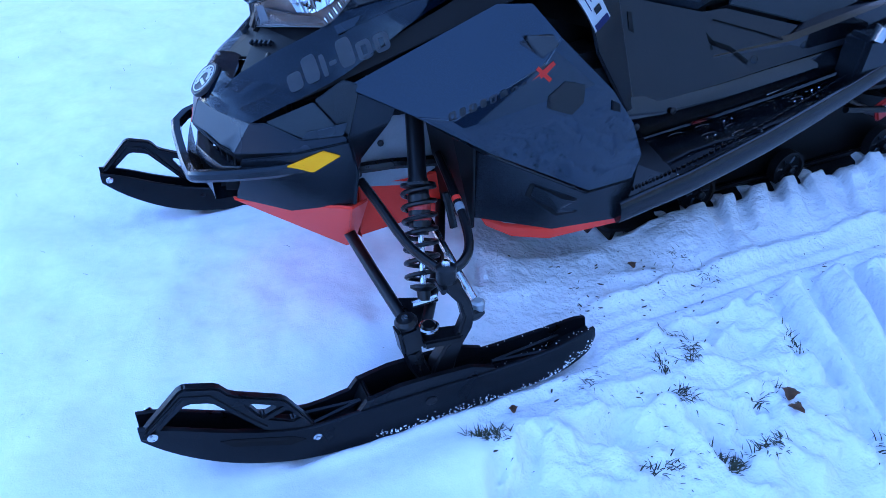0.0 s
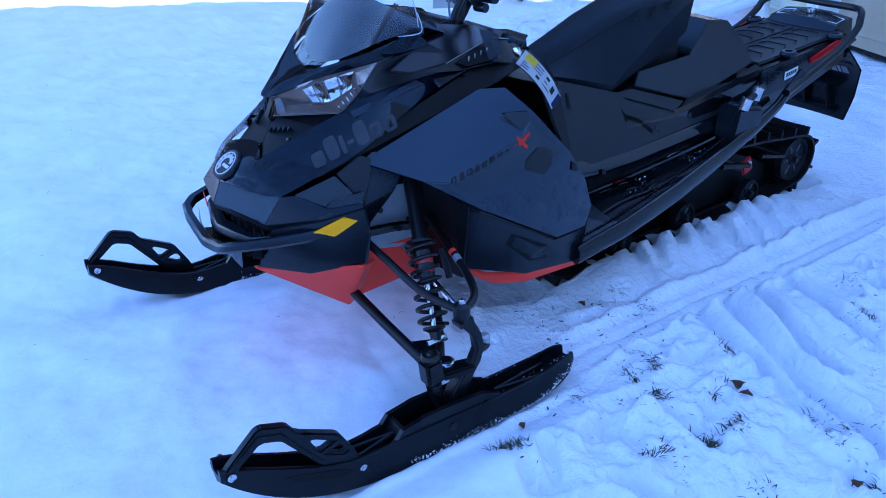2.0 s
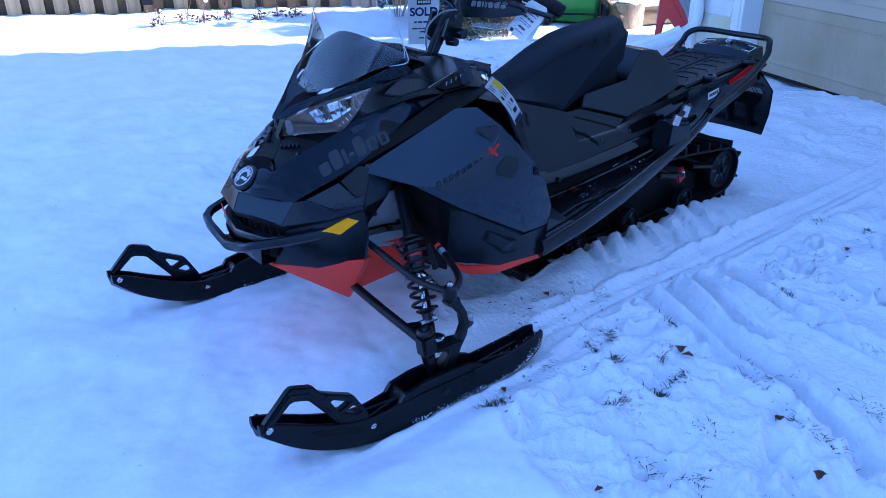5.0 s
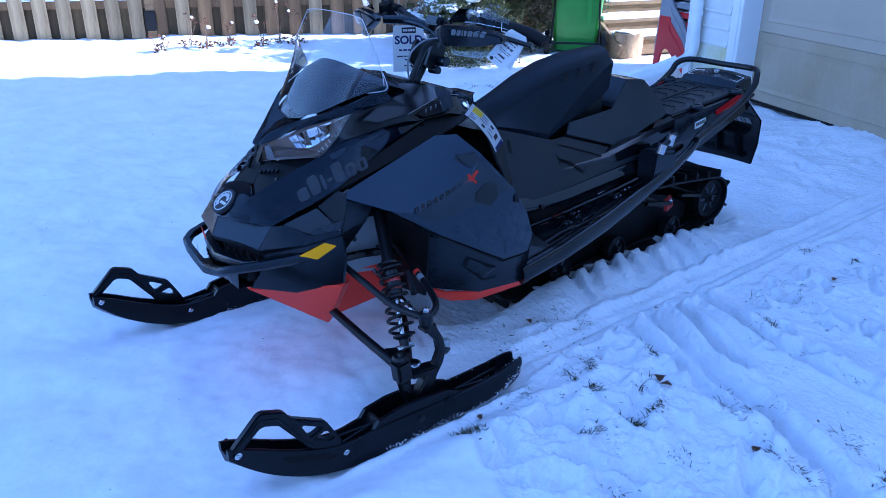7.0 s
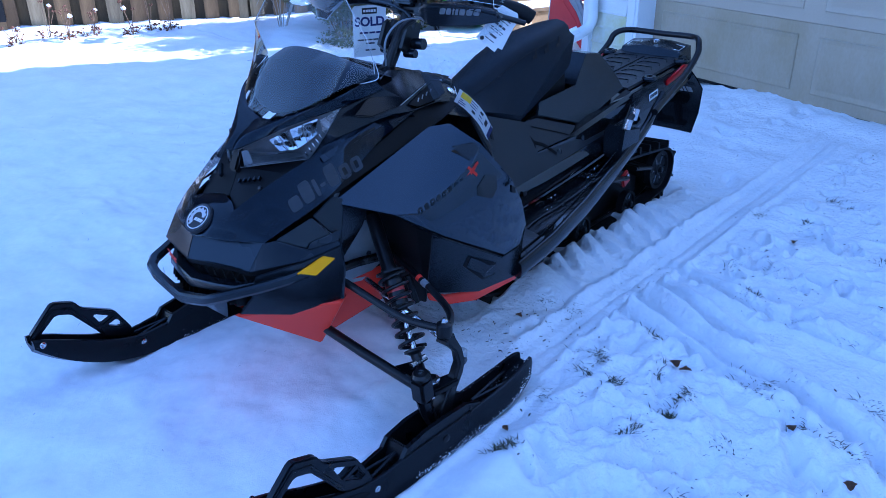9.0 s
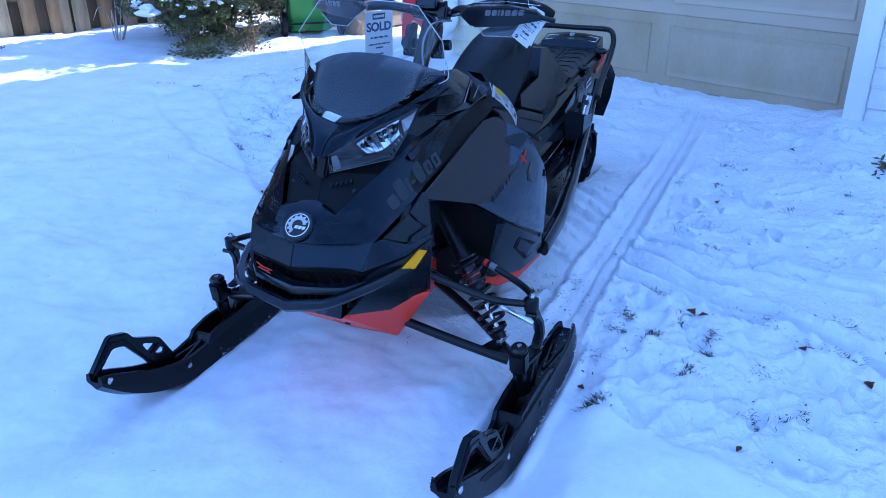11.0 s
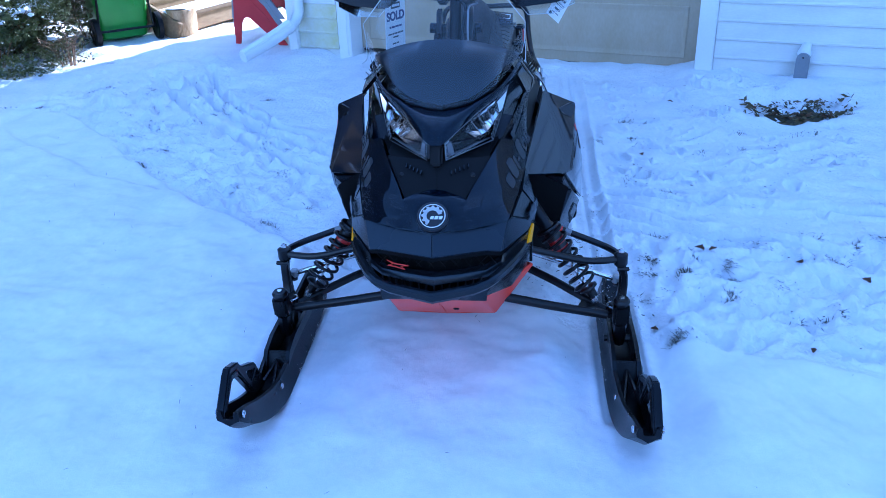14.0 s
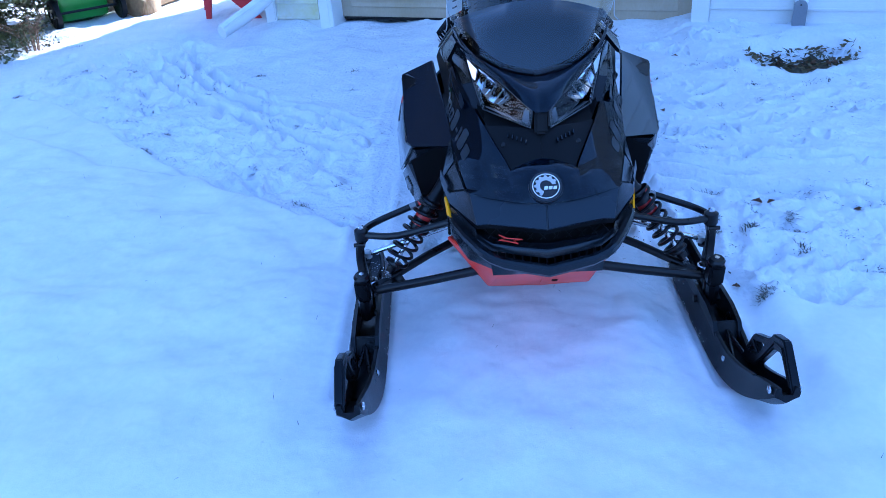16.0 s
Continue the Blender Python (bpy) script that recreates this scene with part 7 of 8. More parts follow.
for k, (at, along, turn) in enumerate((((-0.475, 0.345, 0.998), (-0.65, 0.76, 0), 38), ((-0.50, 0.338, 1.000), (-0.80, 0.60, 0), 28))):
    swing = thing("swing_tag", "white printed card tag hanging from the hand guard", "tag", group="tags on the handlebar")
    m = plane_at(at, along, (0, 0, 1)) @ pose(0, 0, 0.004 * k, 0, 0, -turn)
    card = part("card", prism([(-0.034, -0.055), (0.034, -0.055), (0.034, 0.045), (0.026, 0.055), (-0.026, 0.055), (-0.034, 0.045)], m, 0.0008, 0), PAPER, swing)
    for y, ws, h in ((0.035, (0.014, 0.008, 0.012), 0.0032), (0.026, (0.008, 0.016, 0.008), 0.0024), (0.012, (0.012, 0.009, 0.010), 0.0065), (-0.002, (0.010, 0.016, 0.012), 0.0022), (-0.008, (0.014, 0.010, 0.008), 0.0022), (-0.022, (0.026,), 0.006), (-0.036, (0.012, 0.016), 0.0024)):
        part("print", bars(ws, h, 0.003, m @ pose(0, y, 0.0008)), INKGREY, card)
    part("seal", lathe([(0.006, 0), (0.006, 0.0006)], m @ pose(-0.020, -0.045, 0.0009), 14), INK, card)
    part("string", tube([m @ Vector((0, 0.05, 0.001)), (-0.45, 0.35, 1.06), (-0.46, 0.34, 1.085)], 0.0012, 5), WHITE, swing)

# ---- things along the back of the yard ----
def rounded_rect(w, d, r, z, n=5, cx=0, cy=0):
    out = []
    for k, (sx, sy) in enumerate(((1, 1), (-1, 1), (-1, -1), (1, -1))):
        for i in range(n):
            a = math.pi / 2 * (k + i / (n - 1))
            out.append((cx + sx * (w / 2 - r) + r * math.cos(a), cy + sy * (d / 2 - r) + r * math.sin(a), z))
    return out


bin_z = gz(-5.34, -3.71)
wheelie = thing("wheelie_bin", "green plastic wheeled bin standing by the fence in the sun", "bin", (-5.34, -3.715, bin_z), 132)
part("body", loft([rounded_rect(w, d, 0.05, z, cy=0.27 + (0.58 - d) / 2 - 0.03) for z, w, d in ((0.03, 0.40, 0.40), (0.05, 0.45, 0.44), (0.30, 0.50, 0.48), (0.62, 0.55, 0.53), (0.92, 0.59, 0.58), (0.94, 0.63, 0.62), (0.99, 0.63, 0.62))], closed=True, caps=True), GREENBIN, wheelie)
part("lid", loft([rounded_rect(w, d, 0.06, z, cy=0.26) for z, w, d in ((0.995, 0.65, 0.66), (1.03, 0.65, 0.66), (1.06, 0.58, 0.58))], closed=True, caps=True), GREENBIN, wheelie, "green lid")
part("axle", tube([(-0.31, 0.0, 0.135), (0.31, 0.0, 0.135)], 0.012, 8), MATTE, wheelie)
for s in BOTH:
    wheel = part("wheel", lathe([(0.03, -0.022), (0.10, -0.020), (0.11, -0.026), (0.132, -0.022), (0.135, 0), (0.132, 0.022), (0.11, 0.026), (0.10, 0.020), (0.03, 0.022)], pose(0.30 * s, -0.005, 0.135, 0, 90), 24), RUBBER, wheelie, "black wheel")
    part("hub", lathe([(0.03, 0), (0.03, 0.012), (0.015, 0.016)], pose(0.322 * s, -0.005, 0.135, 0, 90 * s), 12), SATIN, wheel)
    part("strut", tube([(0.265 * s, 0.0, 0.14), (0.250 * s, -0.01, 0.30), (0.235 * s, -0.03, 0.55), (0.245 * s, -0.06, 0.90)], 0.012, 8, 3), MATTE, wheelie)
part("rib", box(0.05, 0.014, 0.42, pose(0.13, -0.018, 0.55, 3, 0, 0), 0.006), GREENBIN, wheelie)
part("handle", tube([(-0.24, -0.05, 0.97), (-0.24, -0.09, 0.985), (0.24, -0.09, 0.985), (0.24, -0.05, 0.97)], 0.016, 10), GREENBIN, wheelie)

# timber steps with snow on their treads
steps = thing("timber_steps", "brown timber steps with snow lying on the treads", "steps", (-6.50, -3.12, 0), 164)
for k in range(3):
    y, z = 0.30 * k, 0.15 * (k + 1)
    for j in range(2):
        part("tread", box(1.9, 0.13, 0.04, pose(0, y + 0.14 * j, z - 0.02), 0.005), TIMBER, steps)
    part("riser", box(1.9, 0.03, 0.15, pose(0, y - 0.03, z - 0.115), 0.004), TIMBER, steps)
    part("tread_snow", loft([[(x, y - 0.06, z + 0.002), (x, y - 0.05, z + 0.035 + 0.012 * math.sin(x * 5 + k)), (x, y + 0.1, z + 0.05 + 0.012 * math.sin(x * 7)), (x, y + 0.21, z + 0.04), (x, y + 0.22, z + 0.002)] for x in np.linspace(-0.94, 0.94, 20)], closed=True, caps=True), SNOW, steps, "snow on the tread")
for s in BOTH:
    part("stringer", box(0.05, 0.95, 0.20, pose(0.97 * s, 0.30, 0.20, 26, 0, 0), 0.006), TIMBER, steps)

# stacked plastic stools against the garage corner
def stool(at, mat, label, g=1.32):
    """A low moulded stool: rimmed seat, slim front legs and raking rear braces joined by a rounded arch."""
    ob = thing("plastic_stool", label, "stool", at, 78, group="stacked plastic stools")
    seat_bm = loft([rounded_rect(w * g, d * g, 0.08, z * g, cx=0.27 * g, cy=0.235 * g) for z, w, d in ((0.352, 0.44, 0.42), (0.350, 0.475, 0.455), (0.356, 0.490, 0.470), (0.382, 0.486, 0.466), (0.390, 0.470, 0.450), (0.384, 0.455, 0.435), (0.366, 0.440, 0.420))], closed=True, caps=True)
    part("seat", seat_bm, mat, ob)
    side = [(-0.012, 0), (0.024, 0), (0.062, 0.150), (0.080, 0.180), (0.110, 0.195), (0.140, 0.186), (0.170, 0.158), (0.262, 0.078), (0.345, 0.0), (0.405, 0.0), (0.318, 0.125), (0.268, 0.205), (0.215, 0.255), (0.150, 0.320), (0.140, 0.355), (0.036, 0.355), (0.030, 0.300)]
    for y, lean in ((0.005, 3), (0.465, -3)):
        part("side_frame", prism([(x * g, z * g) for x, z in side], Matrix.Translation((0, y * g, 0)) @ pose(0, 0, 0, 90 + lean, 0, 0), 0.022, 0.005), mat, ob)
    for x in (0.045, 0.46):
        part("end_rail", box(0.020, 0.42 * g, 0.09, pose(x * g, 0.235 * g, 0.320 * g), 0.006), mat, ob)
    return ob


z0 = gz(-5.20, -2.55)
for k, (mm, lab) in enumerate(((REDCHAIR, "red plastic stool at the bottom of a stack"), (REDCHAIR, "red plastic stool nested on another red one"), (GREYPLASTIC, "grey plastic stool stacked on red ones, snow in its rim"), (GREYPLASTIC, "grey plastic stool on top of a stack, snow in its rim"))):
    nested = stool((-5.20, -2.55, z0 + 0.080 * k), mm, lab)
    part("rim_snow", loft([rounded_rect(w, d, 0.07, z, cx=0.375, cy=0.310) for z, w, d in ((0.486, 0.48, 0.53), (0.516, 0.46, 0.52), (0.526, 0.40, 0.45))], closed=True, caps=True), SNOW, nested, "snow lying in the rim")


# ---- shrubs, stems and dead leaves ----
def leaf_cloud(rr, n, cx, cy, cz, rx, ry, rz, size, hollow=0.55):
    """Many small folded leaves in a lumpy shell."""
    bm = bmesh.new()
    lumps = [(rr.uniform(-0.75, 0.75), rr.uniform(-0.75, 0.75), rr.uniform(-0.85, 0.8), rr.uniform(0.28, 0.5)) for _ in range(26)]
    for _ in range(n):
        lx, ly, lz, lr = rr.choice(lumps)
        d = Vector((rr.gauss(0, 1), rr.gauss(0, 1), rr.gauss(0, 1))).normalized() * lr * rr.uniform(hollow, 1.0)
        p = Vector((cx + (lx + d.x) * rx, cy + (ly + d.y) * ry, max(0.01, cz + (lz + d.z) * rz)))
        u = Vector((rr.gauss(0, 1), rr.gauss(0, 1), rr.gauss(0, 0.6))).normalized() * size * rr.uniform(0.6, 1.3)
        v = u.orthogonal().normalized() * size * 0.38
        a, b, c, e = bm.verts.new(p), bm.verts.new(p + u * 0.5 + v), bm.verts.new(p + u), bm.verts.new(p + u * 0.5 - v + Vector((0, 0, size * 0.15)))
        bm.faces.new((a, b, c))
        bm.faces.new((a, c, e))
    return bm


def snow_lump(rr, p, r, flat=0.55):
    bm = bmesh.new()
    bmesh.ops.create_icosphere(bm, subdivisions=2, radius=r)
    for v in bm.verts:
        w = 1 + 0.45 * noise.noise(v.co / r * 1.5 + Vector(p) * 3) + 0.22 * noise.noise(v.co / r * 3.4 + Vector(p) * 7)
        v.co = Vector((v.co.x * w * rr.uniform(0.97, 1.03), v.co.y * w, v.co.z * w * flat)) + Vector(p)
    return bm


def shrub(name, label, at, r, h, n, size, mat, seed, stems=9, snow=0, stem_mat=STEM):
    rr = random.Random(seed)
    ob = thing(name, label, "shrub", (*at, gz(*at)))
    bm = bmesh.new()
    for k in range(stems):
        a = rr.uniform(0, 6.28)
        e = rr.uniform(0.5, 1.0)
        tip = Vector((math.cos(a) * r * e, math.sin(a) * r * e, h * rr.uniform(0.6, 1.05)))
        tube([(0.04 * math.cos(a), 0.04 * math.sin(a), -0.05), tuple(tip * 0.5 + Vector((0, 0, h * 0.15))), tuple(tip)], (0.006, 0.002), 6, 3, bm)
        for j in range(3):
            f = rr.uniform(0.4, 0.9)
            q = tip * f + Vector((0, 0, h * 0.1))
            tube([tuple(q), tuple(q + Vector((rr.uniform(-1, 1), rr.uniform(-1, 1), rr.uniform(0.1, 0.8))) * r * 0.35)], (0.005, 0.002), 5, 1, bm)
    part("branchwork", bm, stem_mat, ob)
    part("crown", leaf_cloud(rr, n, 0, 0, h * 0.52, r, r, h * 0.52, size), mat, ob)
    for k in range(snow):
        a, e = rr.uniform(0, 6.28), rr.uniform(0, 0.85)
        part("snow_lump", snow_lump(rr, (math.cos(a) * r * e, math.sin(a) * r * e, h * (1.06 - 0.6 * e * e) * rr.uniform(0.86, 1.12)), rr.choice((0.014, 0.02, 0.028, 0.04, 0.06, 0.085)) * rr.uniform(0.8, 1.2), rr.uniform(0.28, 0.6)), SNOW, ob, "snow lying on the leaves")
    return ob


shrub("evergreen_shrub", "low broad-leaved evergreen shrub heaped with snow", (-4.22, -4.40), 0.66, 0.62, 12000, 0.034, LEAF, 21, 8, 150)
shrub("evergreen_shrub", "dark unkempt evergreen shrub behind the snowy one", (-4.85, -4.55), 0.80, 1.2, 19000, 0.036, LEAFB, 22, 14, 14)
shrub("evergreen_shrub", "dark green shrub beside the wheeled bin", (-5.55, -4.25), 0.60, 1.25, 8000, 0.045, LEAF, 23, 8, 4)
shrub("leafless_shrub", "thin brown twiggy shrub under the evergreens", (-4.35, -3.80), 0.24, 0.30, 260, 0.03, LEAFB, 24, 12, 2)

# a sawn log standing on end
rr = random.Random(5)
stump = thing("log", "pale sawn log standing on end in the snow", "log", (-5.72, -3.32, gz(-5.72, -3.32) - 0.02))
rows = []
for z in (0, 0.02, 0.08, 0.14, 0.20, 0.265, 0.27):
    rows.append([((0.152 + 0.016 * math.sin(3 * a + z * 5) + 0.008 * math.sin(11 * a + z * 9) + rr.uniform(-0.006, 0.006)) * (0.95 if z in (0, 0.27) else 1) * math.cos(a), (0.152 + 0.016 * math.sin(3 * a + z * 5) + rr.uniform(-0.006, 0.006)) * math.sin(a), z) for a in (2 * math.pi * k / 34 for k in range(34))])
part("trunk", loft(rows, closed=True, caps=True), BARK, stump, sharp=60)
part("sawn_face", lathe([(0.132, 0.269), (0.134, 0.273), (0.05, 0.275)], None, 26), TIMBER, stump, "pale sawn end")
part("snow_cap", snow_lump(rr, (0.0, 0.0, 0.274), 0.128, 0.16), SNOW, stump, "thin cap of snow")

# arching pale canes
canes = thing("bare_canes", "pale arching bare canes rising from the snow", "shrub", (-4.1, -5.25, gz(-4.1, -5.25)))
rr = random.Random(31)
for k in range(9):
    a, L = rr.uniform(0.5, 3.6), rr.uniform(0.6, 1.3)
    dx, dy = math.cos(a), math.sin(a)
    part("cane", tube([(0.05 * dx, 0.05 * dy, -0.03), (0.25 * L * dx, 0.25 * L * dy, 0.38 * L), (0.6 * L * dx, 0.6 * L * dy, 0.55 * L), (0.95 * L * dx, 0.95 * L * dy, 0.42 * L)], (0.006, 0.002), 6, 4), BIRCH, canes)

# dried flower stems with snow caps beside the fence
rr = random.Random(41)
for k, (fx, fy, hh) in enumerate(((-2.17, -6.05, 0.30), (-2.42, -6.05, 0.24), (-2.75, -5.90, 0.38), (-2.98, -5.95, 0.42), (-3.15, -5.85, 0.40), (-2.05, -6.2, 0.40), (-1.75, -6.25, 0.22), (0.10, -6.6, 0.25))):
    fz = gz(fx, fy)
    plant = thing("dried_flower", "dried brown flower stems capped with snow", "dead plant", (fx, fy, fz), group="dried flowers by the fence")
    for j in range(4):
        a, lean = rr.uniform(0, 6.28), rr.uniform(0.02, 0.10)
        top = (math.cos(a) * lean, math.sin(a) * lean, hh * rr.uniform(0.6, 1.05))
        part("stem", tube([(0, 0, -0.03), (top[0] * 0.4, top[1] * 0.4, top[2] * 0.5), top], (0.004, 0.002), 5, 2), STEM, plant)
        head = bmesh.new()
        for i in range(9):
            d = Vector((rr.gauss(0, 1), rr.gauss(0, 1), rr.gauss(0, 0.6))).normalized() * 0.016
            bmesh.ops.create_icosphere(head, subdivisions=1, radius=0.0075, matrix=Matrix.Translation(Vector(top) + d))
        part("seed_head", head, RUST, plant)
        if j == 0:
            part("snow_cap", snow_lump(rr, (top[0], top[1], top[2] + 0.020), rr.uniform(0.014, 0.028), 0.8), SNOW, plant, "snow cap")
    part("dead_leaves", leaf_cloud(rr, 60, 0, 0, 0.04, 0.10, 0.10, 0.05, 0.035, 0.3), RUST, plant, "rust-brown dead leaves")
    for j in range(2):
        part("snow_lump", snow_lump(rr, (rr.uniform(-0.16, 0.16), rr.uniform(-0.16, 0.16), 0.0), rr.uniform(0.05, 0.10), 0.3), SNOW, plant, "snow mound")

# bare patch of soil, moss and leaves beside the wall
rr = random.Random(51)
patch = bmesh.new()
ring = [patch.verts.new((-2.75 + math.cos(a) * 0.17 * rr.uniform(0.4, 1.2), 1.90 + math.sin(a) * 0.23 * rr.uniform(0.4, 1.2), 0)) for a in (2 * math.pi * k / 30 for k in range(30))]
mid = patch.verts.new((-2.75, 1.90, 0))
for k in range(30):
    patch.faces.new((ring[k], ring[(k + 1) % 30], mid))
bmesh.ops.subdivide_edges(patch, edges=patch.edges[:], cuts=2, use_grid_fill=True)
for v in patch.verts:
    v.co.z = gz(v.co.x, v.co.y) + 0.006 + rr.uniform(-0.006, 0.010)
tagged(part("bare_soil", patch, SOIL), "dark bare soil showing through the snow by the wall", "soil", kind="structure")


def dry_leaf(rr, size):
    """A curled leaf with a pointed, lobed outline and a midrib fold."""
    n = 9
    left, right, spine = [], [], []
    for k in range(n):
        f = k / (n - 1)
        w = size * 0.34 * math.sin(math.pi * min(1, f * 0.96 + 0.02)) * (1 + 0.25 * math.sin(f * 16))
        curl = size * 0.22 * math.sin(f * 2.4) * 0.7
        spine.append((size * (f - 0.5), 0, curl))
        left.append((size * (f - 0.5), w, curl + w * 0.45))
        right.append((size * (f - 0.5), -w, curl + w * 0.30))
    bm = loft([left, spine, right])
    bmesh.ops.solidify(bm, geom=bm.faces[:], thickness=0.0008)
    return bm


for k, (lx, ly, size, rz) in enumerate(((-0.652, 0.924, 0.065, 40), (-0.622, 0.971, 0.050, 110), (-0.462, 1.491, 0.055, 20), (-0.102, 0.681, 0.035, 70), (-0.65, 0.335, 0.045, 80), (-0.60, 1.30, 0.05, 65), (0.02, 1.16, 0.032, 150), (-1.95, 0.86, 0.05, 10), (-2.9, 1.15, 0.06, 60), (-1.3, -1.42, 0.04, 75))):
    ob = tagged(part("dry_leaf", dry_leaf(rr, size * 0.75), DRYLEAF), "curled dry brown leaf lying on the snow", "leaf", "fallen leaves")
    ob.matrix_basis = pose(lx, ly, gz(lx, ly) + 0.006, rr.uniform(-12, 12), rr.uniform(-12, 12), rz)
for k in range(40):
    a, e = rr.uniform(0, 6.28), rr.uniform(0.1, 1.0)
    lx, ly = -2.76 + math.cos(a) * 0.26 * e, 1.91 + math.sin(a) * 0.34 * e
    ob = tagged(part("dry_leaf", dry_leaf(rr, rr.uniform(0.025, 0.048)), DRYLEAF), "dead brown leaf in the bare patch by the wall", "leaf", "leaves in the bare patch")
    ob.matrix_basis = pose(lx, ly, gz(lx, ly) + 0.016, rr.uniform(-22, 22), rr.uniform(-22, 22), rr.uniform(0, 360))

litter = bmesh.new()
for k in range(420):
    a, e = rr.uniform(0, 6.28), math.sqrt(rr.random())
    x, y = -2.77 + math.cos(a) * 0.25 * e, 1.91 + math.sin(a) * 0.34 * e
    p = Vector((x, y, gz(x, y) + rr.uniform(0.004, 0.03)))
    u = Vector((rr.gauss(0, 1), rr.gauss(0, 1), rr.gauss(0, 0.5))).normalized() * rr.uniform(0.012, 0.03)
    w = Vector((rr.gauss(0, 1), rr.gauss(0, 1), rr.gauss(0, 0.7))).normalized() * rr.uniform(0.006, 0.014)
    vs = [litter.verts.new(q) for q in (p - u, p - u * 0.2 + w, p + u, p + u * 0.1 - w)]
    litter.faces.new(vs[:3])
    litter.faces.new((vs[0], vs[2], vs[3]))
tagged(part("leaf_litter", litter, LEAFB), "rotting brown and green leaf litter on the bare soil", "leaves", kind="stuff")

# grass showing through
TUFTS = [(-0.61, 0.90), (-0.42, 0.99), (-0.29, 0.97), (-0.43, 1.18), (-0.76, 1.14), (-0.80, 1.07), (-0.55, 0.72), (-0.32, 0.67), (-0.01, 0.75), (-1.26, 1.28), (-1.61, 1.27), (-1.65, 0.99), (-2.12, 0.64), (-2.25, 0.81), (-1.30, 0.89), (-0.58, 0.63), (-0.80, 0.36), (-0.81, 0.46), (-0.61, 1.42), (-0.64, 1.33), (-0.54, 1.02), (-0.69, 1.21),
         (-2.02, 1.20), (-2.26, 1.19), (-2.26, 1.77), (-2.79, -3.06), (-2.03, -2.04), (-2.03, -1.90), (-1.31, -1.41), (-1.04, -0.96), (-1.50, -1.28), (-3.30, -3.02), (-2.47, -2.13), (-3.13, -2.14), (-2.04, -1.17),
         (-2.78, -3.50), (-2.82, -3.41), (-2.83, -3.31), (-2.86, -3.18), (-2.78, -3.02), (-4.42, -3.45), (-3.44, -3.31), (-2.75, -2.49), (-3.30, -2.77), (-2.34, -1.64), (-2.60, -1.92), (-1.65, -2.03), (-1.46, -1.28), (-1.48, -1.87), (-3.00, -2.41), (-2.68, -2.31), (-3.40, -2.92), (-1.69, -1.09), (-1.25, -0.83), (-3.66, -2.39), (-2.10, -1.00), (-2.86, -1.78)]
grass_rr = random.Random(77)
TUFTS += [(grass_rr.uniform(-1.0, 0.05), grass_rr.uniform(0.65, 2.3)) for _ in range(34)] + [(grass_rr.uniform(-2.6, -1.2), grass_rr.uniform(0.7, 2.2)) for _ in range(16)] + [(grass_rr.uniform(-3.6, -1.4), grass_rr.uniform(-2.7, -0.9)) for _ in range(16)]
TUFTS = [q for q in TUFTS if float(trodden(np.array(q[0]), np.array(q[1]))) > 0.5 or q[1] < -2.9]
GRASS_SPOTS = TUFTS + [(p[0], p[1]) for p in PRINTS[::5] + DOOR_PRINTS[::2]]
GRASS_SPOTS += [(grass_rr.uniform(-0.80, -0.36), grass_rr.uniform(0.24, 0.46)) for _ in range(14)]
GRASS_SPOTS += [(grass_rr.uniform(-2.3, -0.6), 0.53 + grass_rr.uniform(-0.03, 0.03)) for _ in range(8)]


def blade(bm, x, y, z, a, lean, L, w):
    d = Vector((math.cos(a), math.sin(a), 0))
    n = Vector((-d.y, d.x, 0)) * w
    p0 = Vector((x, y, z - 0.004))
    p1 = p0 + d * L * 0.5 * math.sin(lean) + Vector((0, 0, L * 0.5 * math.cos(lean)))
    p2 = p1 + d * L * 0.5 * math.sin(min(1.5, lean * 1.5)) + Vector((0, 0, L * 0.5 * math.cos(min(1.5, lean * 1.5))))
    v = [bm.verts.new(q) for q in (p0 - n, p0 + n, p1 + n * 0.8, p1 - n * 0.8, p2)]
    bm.faces.new((v[0], v[1], v[2], v[3]))
    bm.faces.new((v[3], v[2], v[4]))


rr = random.Random(61)
tufts = bmesh.new()
for sx, sy in TUFTS:
    size = rr.uniform(0.016, 0.028)
    way = rr.uniform(0, 6.28)
    for k in range(rr.choice((16, 30, 45, 60, 90))):
        e = rr.gauss(0, size)
        x, y = sx + e * math.cos(way) + rr.gauss(0, size * 0.45), sy + e * math.sin(way) + rr.gauss(0, size * 0.45)
        blade(tufts, x, y, gz(x, y), rr.gauss(way, 0.9), rr.uniform(0.7, 1.4), rr.uniform(0.014, 0.038), rr.uniform(0.0009, 0.0017))
for sx, sy in GRASS_SPOTS[len(TUFTS):] + [(rr.uniform(-3.6, 0.1), rr.uniform(-3.0, 2.4)) for _ in range(150)]:
    if float(trodden(np.array(sx), np.array(sy))) < 0.5:
        continue
    way = rr.uniform(0, 6.28)
    for k in range(rr.choice((2, 3, 5, 8, 12, 20))):
        x, y = sx + rr.gauss(0, 0.020), sy + rr.gauss(0, 0.020)
        blade(tufts, x, y, gz(x, y), rr.gauss(way, 1.2), rr.uniform(0.9, 1.5), rr.uniform(0.008, 0.024), rr.uniform(0.0008, 0.0015))
for k in range(420):
    x, y = rr.uniform(-2.5, 2.2), rr.uniform(-3.6, 2.2)
    if abs(x - 0.0) < 0.4 and abs(abs(y) - 0.54) < 0.1:
        continue
    blade(tufts, x, y, gz(x, y), rr.uniform(0, 6.28), rr.uniform(0.4, 1.4), rr.uniform(0.012, 0.032), rr.uniform(0.0006, 0.0011))
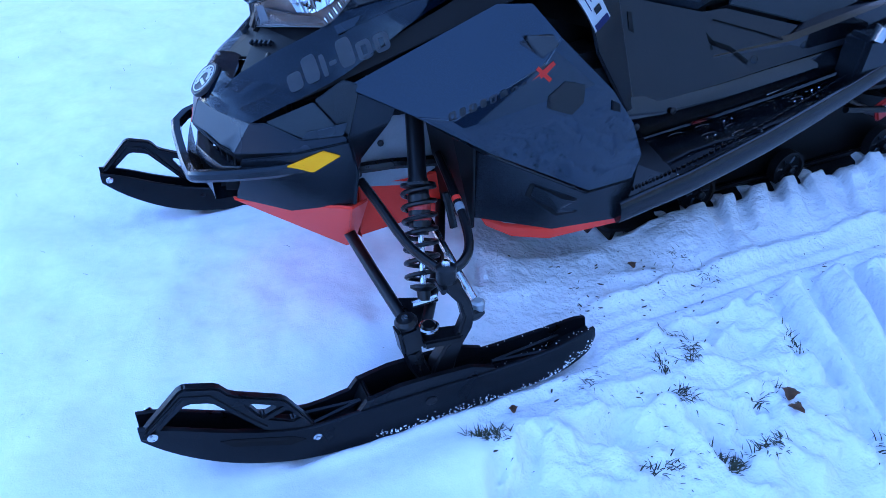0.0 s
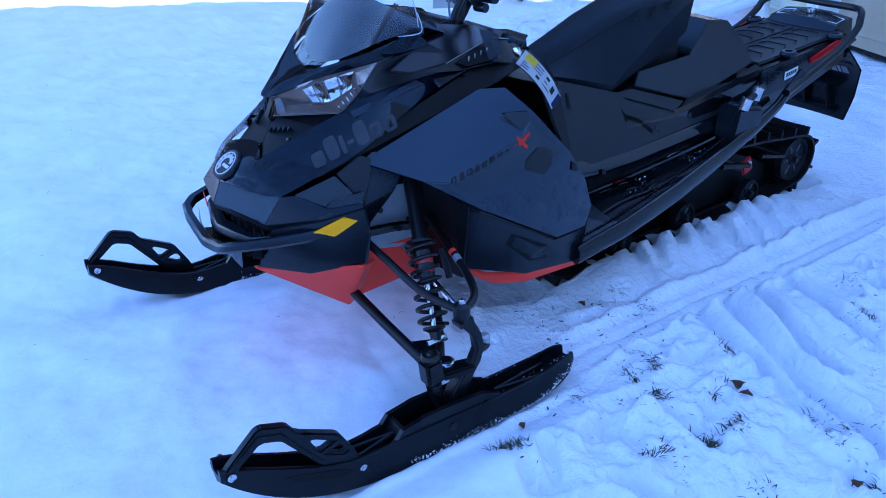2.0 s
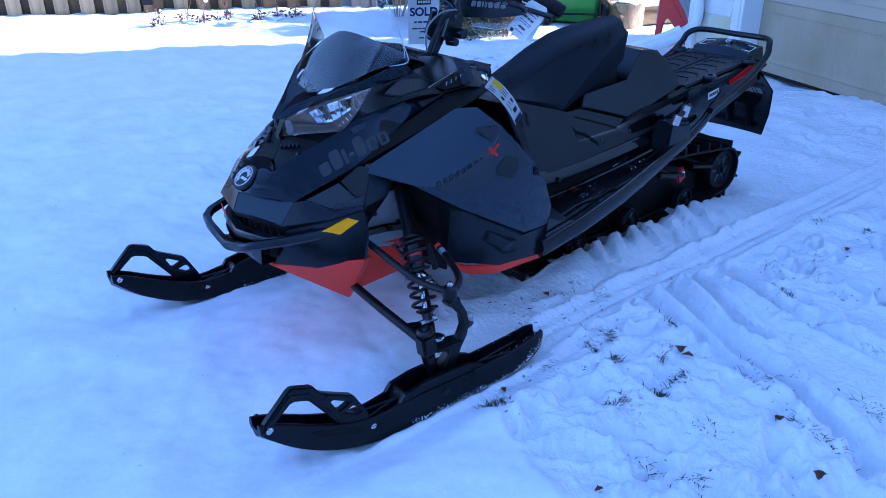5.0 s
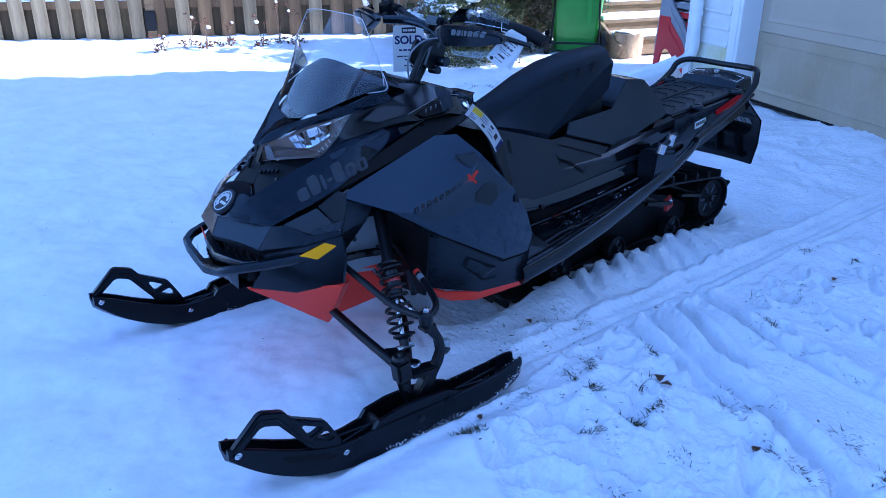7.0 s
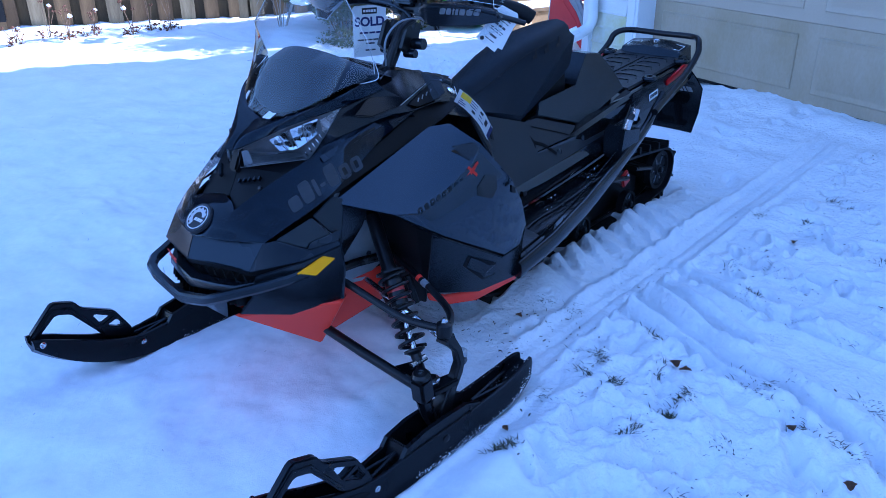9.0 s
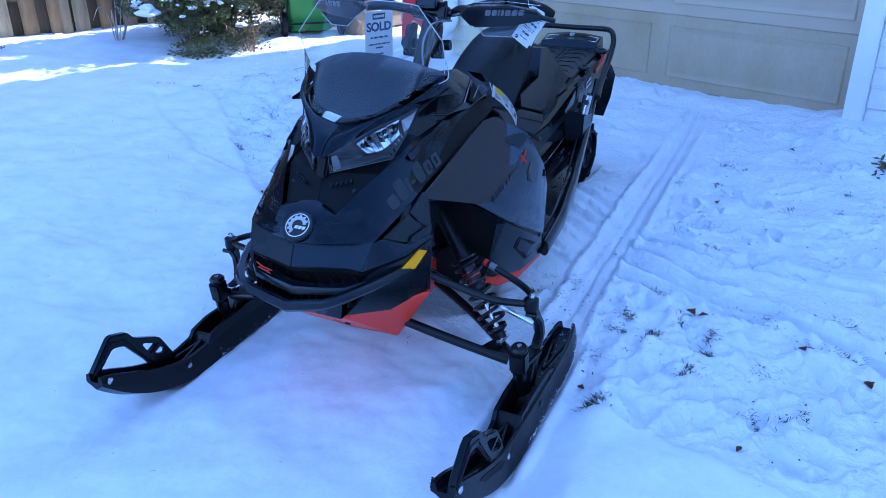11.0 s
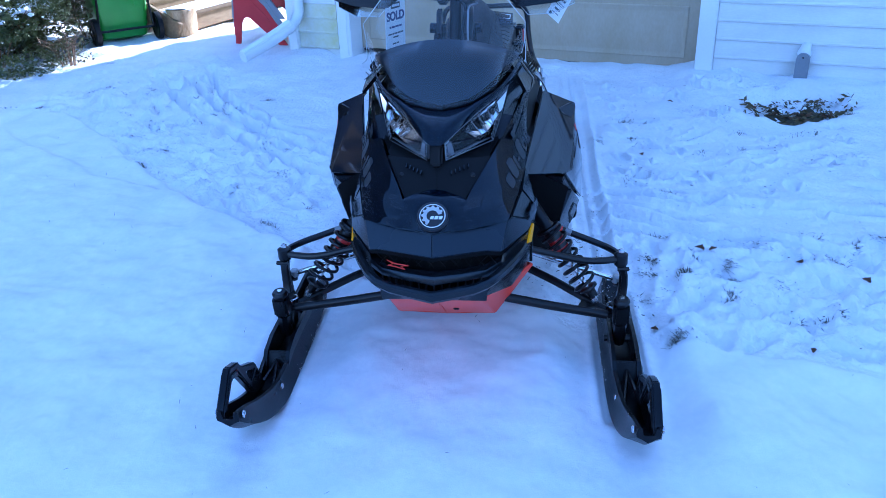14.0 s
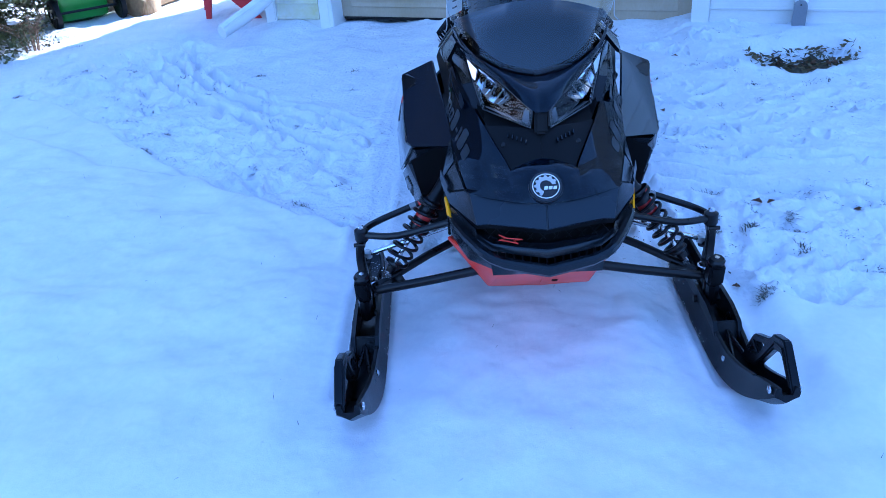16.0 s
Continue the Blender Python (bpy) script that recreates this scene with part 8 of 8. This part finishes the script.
tagged(part("grass_blades", tufts, GRASS), "sparse dull grass blades poking through the snow", "grass", kind="stuff")
crumbs = bmesh.new()
for k in range(1000):
    sx, sy = rr.choice(GRASS_SPOTS) if rr.random() < 0.9 else (rr.uniform(-3.2, 0.0), rr.uniform(-2.0, 2.0))
    x, y = sx + rr.gauss(0, 0.045), sy + rr.gauss(0, 0.045)
    if float(trodden(np.array(x), np.array(y))) < 0.5:
        continue
    r = rr.uniform(0.0007, 0.0030)
    bmesh.ops.create_icosphere(crumbs, subdivisions=1, radius=r, matrix=Matrix.Translation((x, y, gz(x, y) + r * 0.3)) @ pose(0, 0, 0, 0, 0, rr.uniform(0, 180)) @ Matrix.Diagonal((rr.uniform(0.8, 4.0), 1, 0.5, 1)))
tagged(part("soil_crumbs", crumbs, SOIL), "dark crumbs of soil scattered on the trodden snow", "soil", kind="stuff")

# ---- boards of the fence and courses of siding ----
def board_mesh(name, w, h, t, mat, seed):
    rr = random.Random(seed)
    bm = box(w, t, h, None, 0.004, 1)
    for v in bm.verts:
        if v.co.z > 0:
            v.co.z += rr.uniform(-0.008, 0.008)
    me = bpy.data.meshes.new(name)
    bm.to_mesh(me)
    bm.free()
    me.materials.append(mat)
    return me


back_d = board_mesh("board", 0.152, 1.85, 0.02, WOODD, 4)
front_g, front_b = board_mesh("board", 0.152, 1.85, 0.02, WOODG, 1), board_mesh("board", 0.152, 1.85, 0.02, WOODB, 2)
rr = random.Random(3)
k = 0
x = -6.2
while x < 7.5:
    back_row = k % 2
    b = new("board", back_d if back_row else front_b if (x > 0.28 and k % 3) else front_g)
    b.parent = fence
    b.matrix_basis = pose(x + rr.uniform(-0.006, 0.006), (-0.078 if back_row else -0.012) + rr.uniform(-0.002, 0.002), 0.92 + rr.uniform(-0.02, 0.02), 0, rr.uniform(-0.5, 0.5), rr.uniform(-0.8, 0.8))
    x += 0.1265
    k += 1

def course(length):
    bm = lap_board(length)
    bmesh.ops.recalc_face_normals(bm, faces=bm.faces[:])
    me = bpy.data.meshes.new("siding_board")
    bm.to_mesh(me)
    bm.free()
    me.materials.append(SIDING)
    return me


for length, x0, wall, top in ((0.405, -0.563, wall_front, 2.4), (8.0, DOOR_W + 0.122, wall_right, 2.5)):
    me = course(length)
    z = 0.013
    while z < top:
        b = new("siding_board", me)
        b.parent = wall
        b.matrix_basis = WALL @ pose(x0, FACE - 0.03, z)
        if length < 1 and z < 0.36:
            b.material_slots[0].link = "OBJECT"
            b.material_slots[0].material = MOSSY
        z += 0.1255
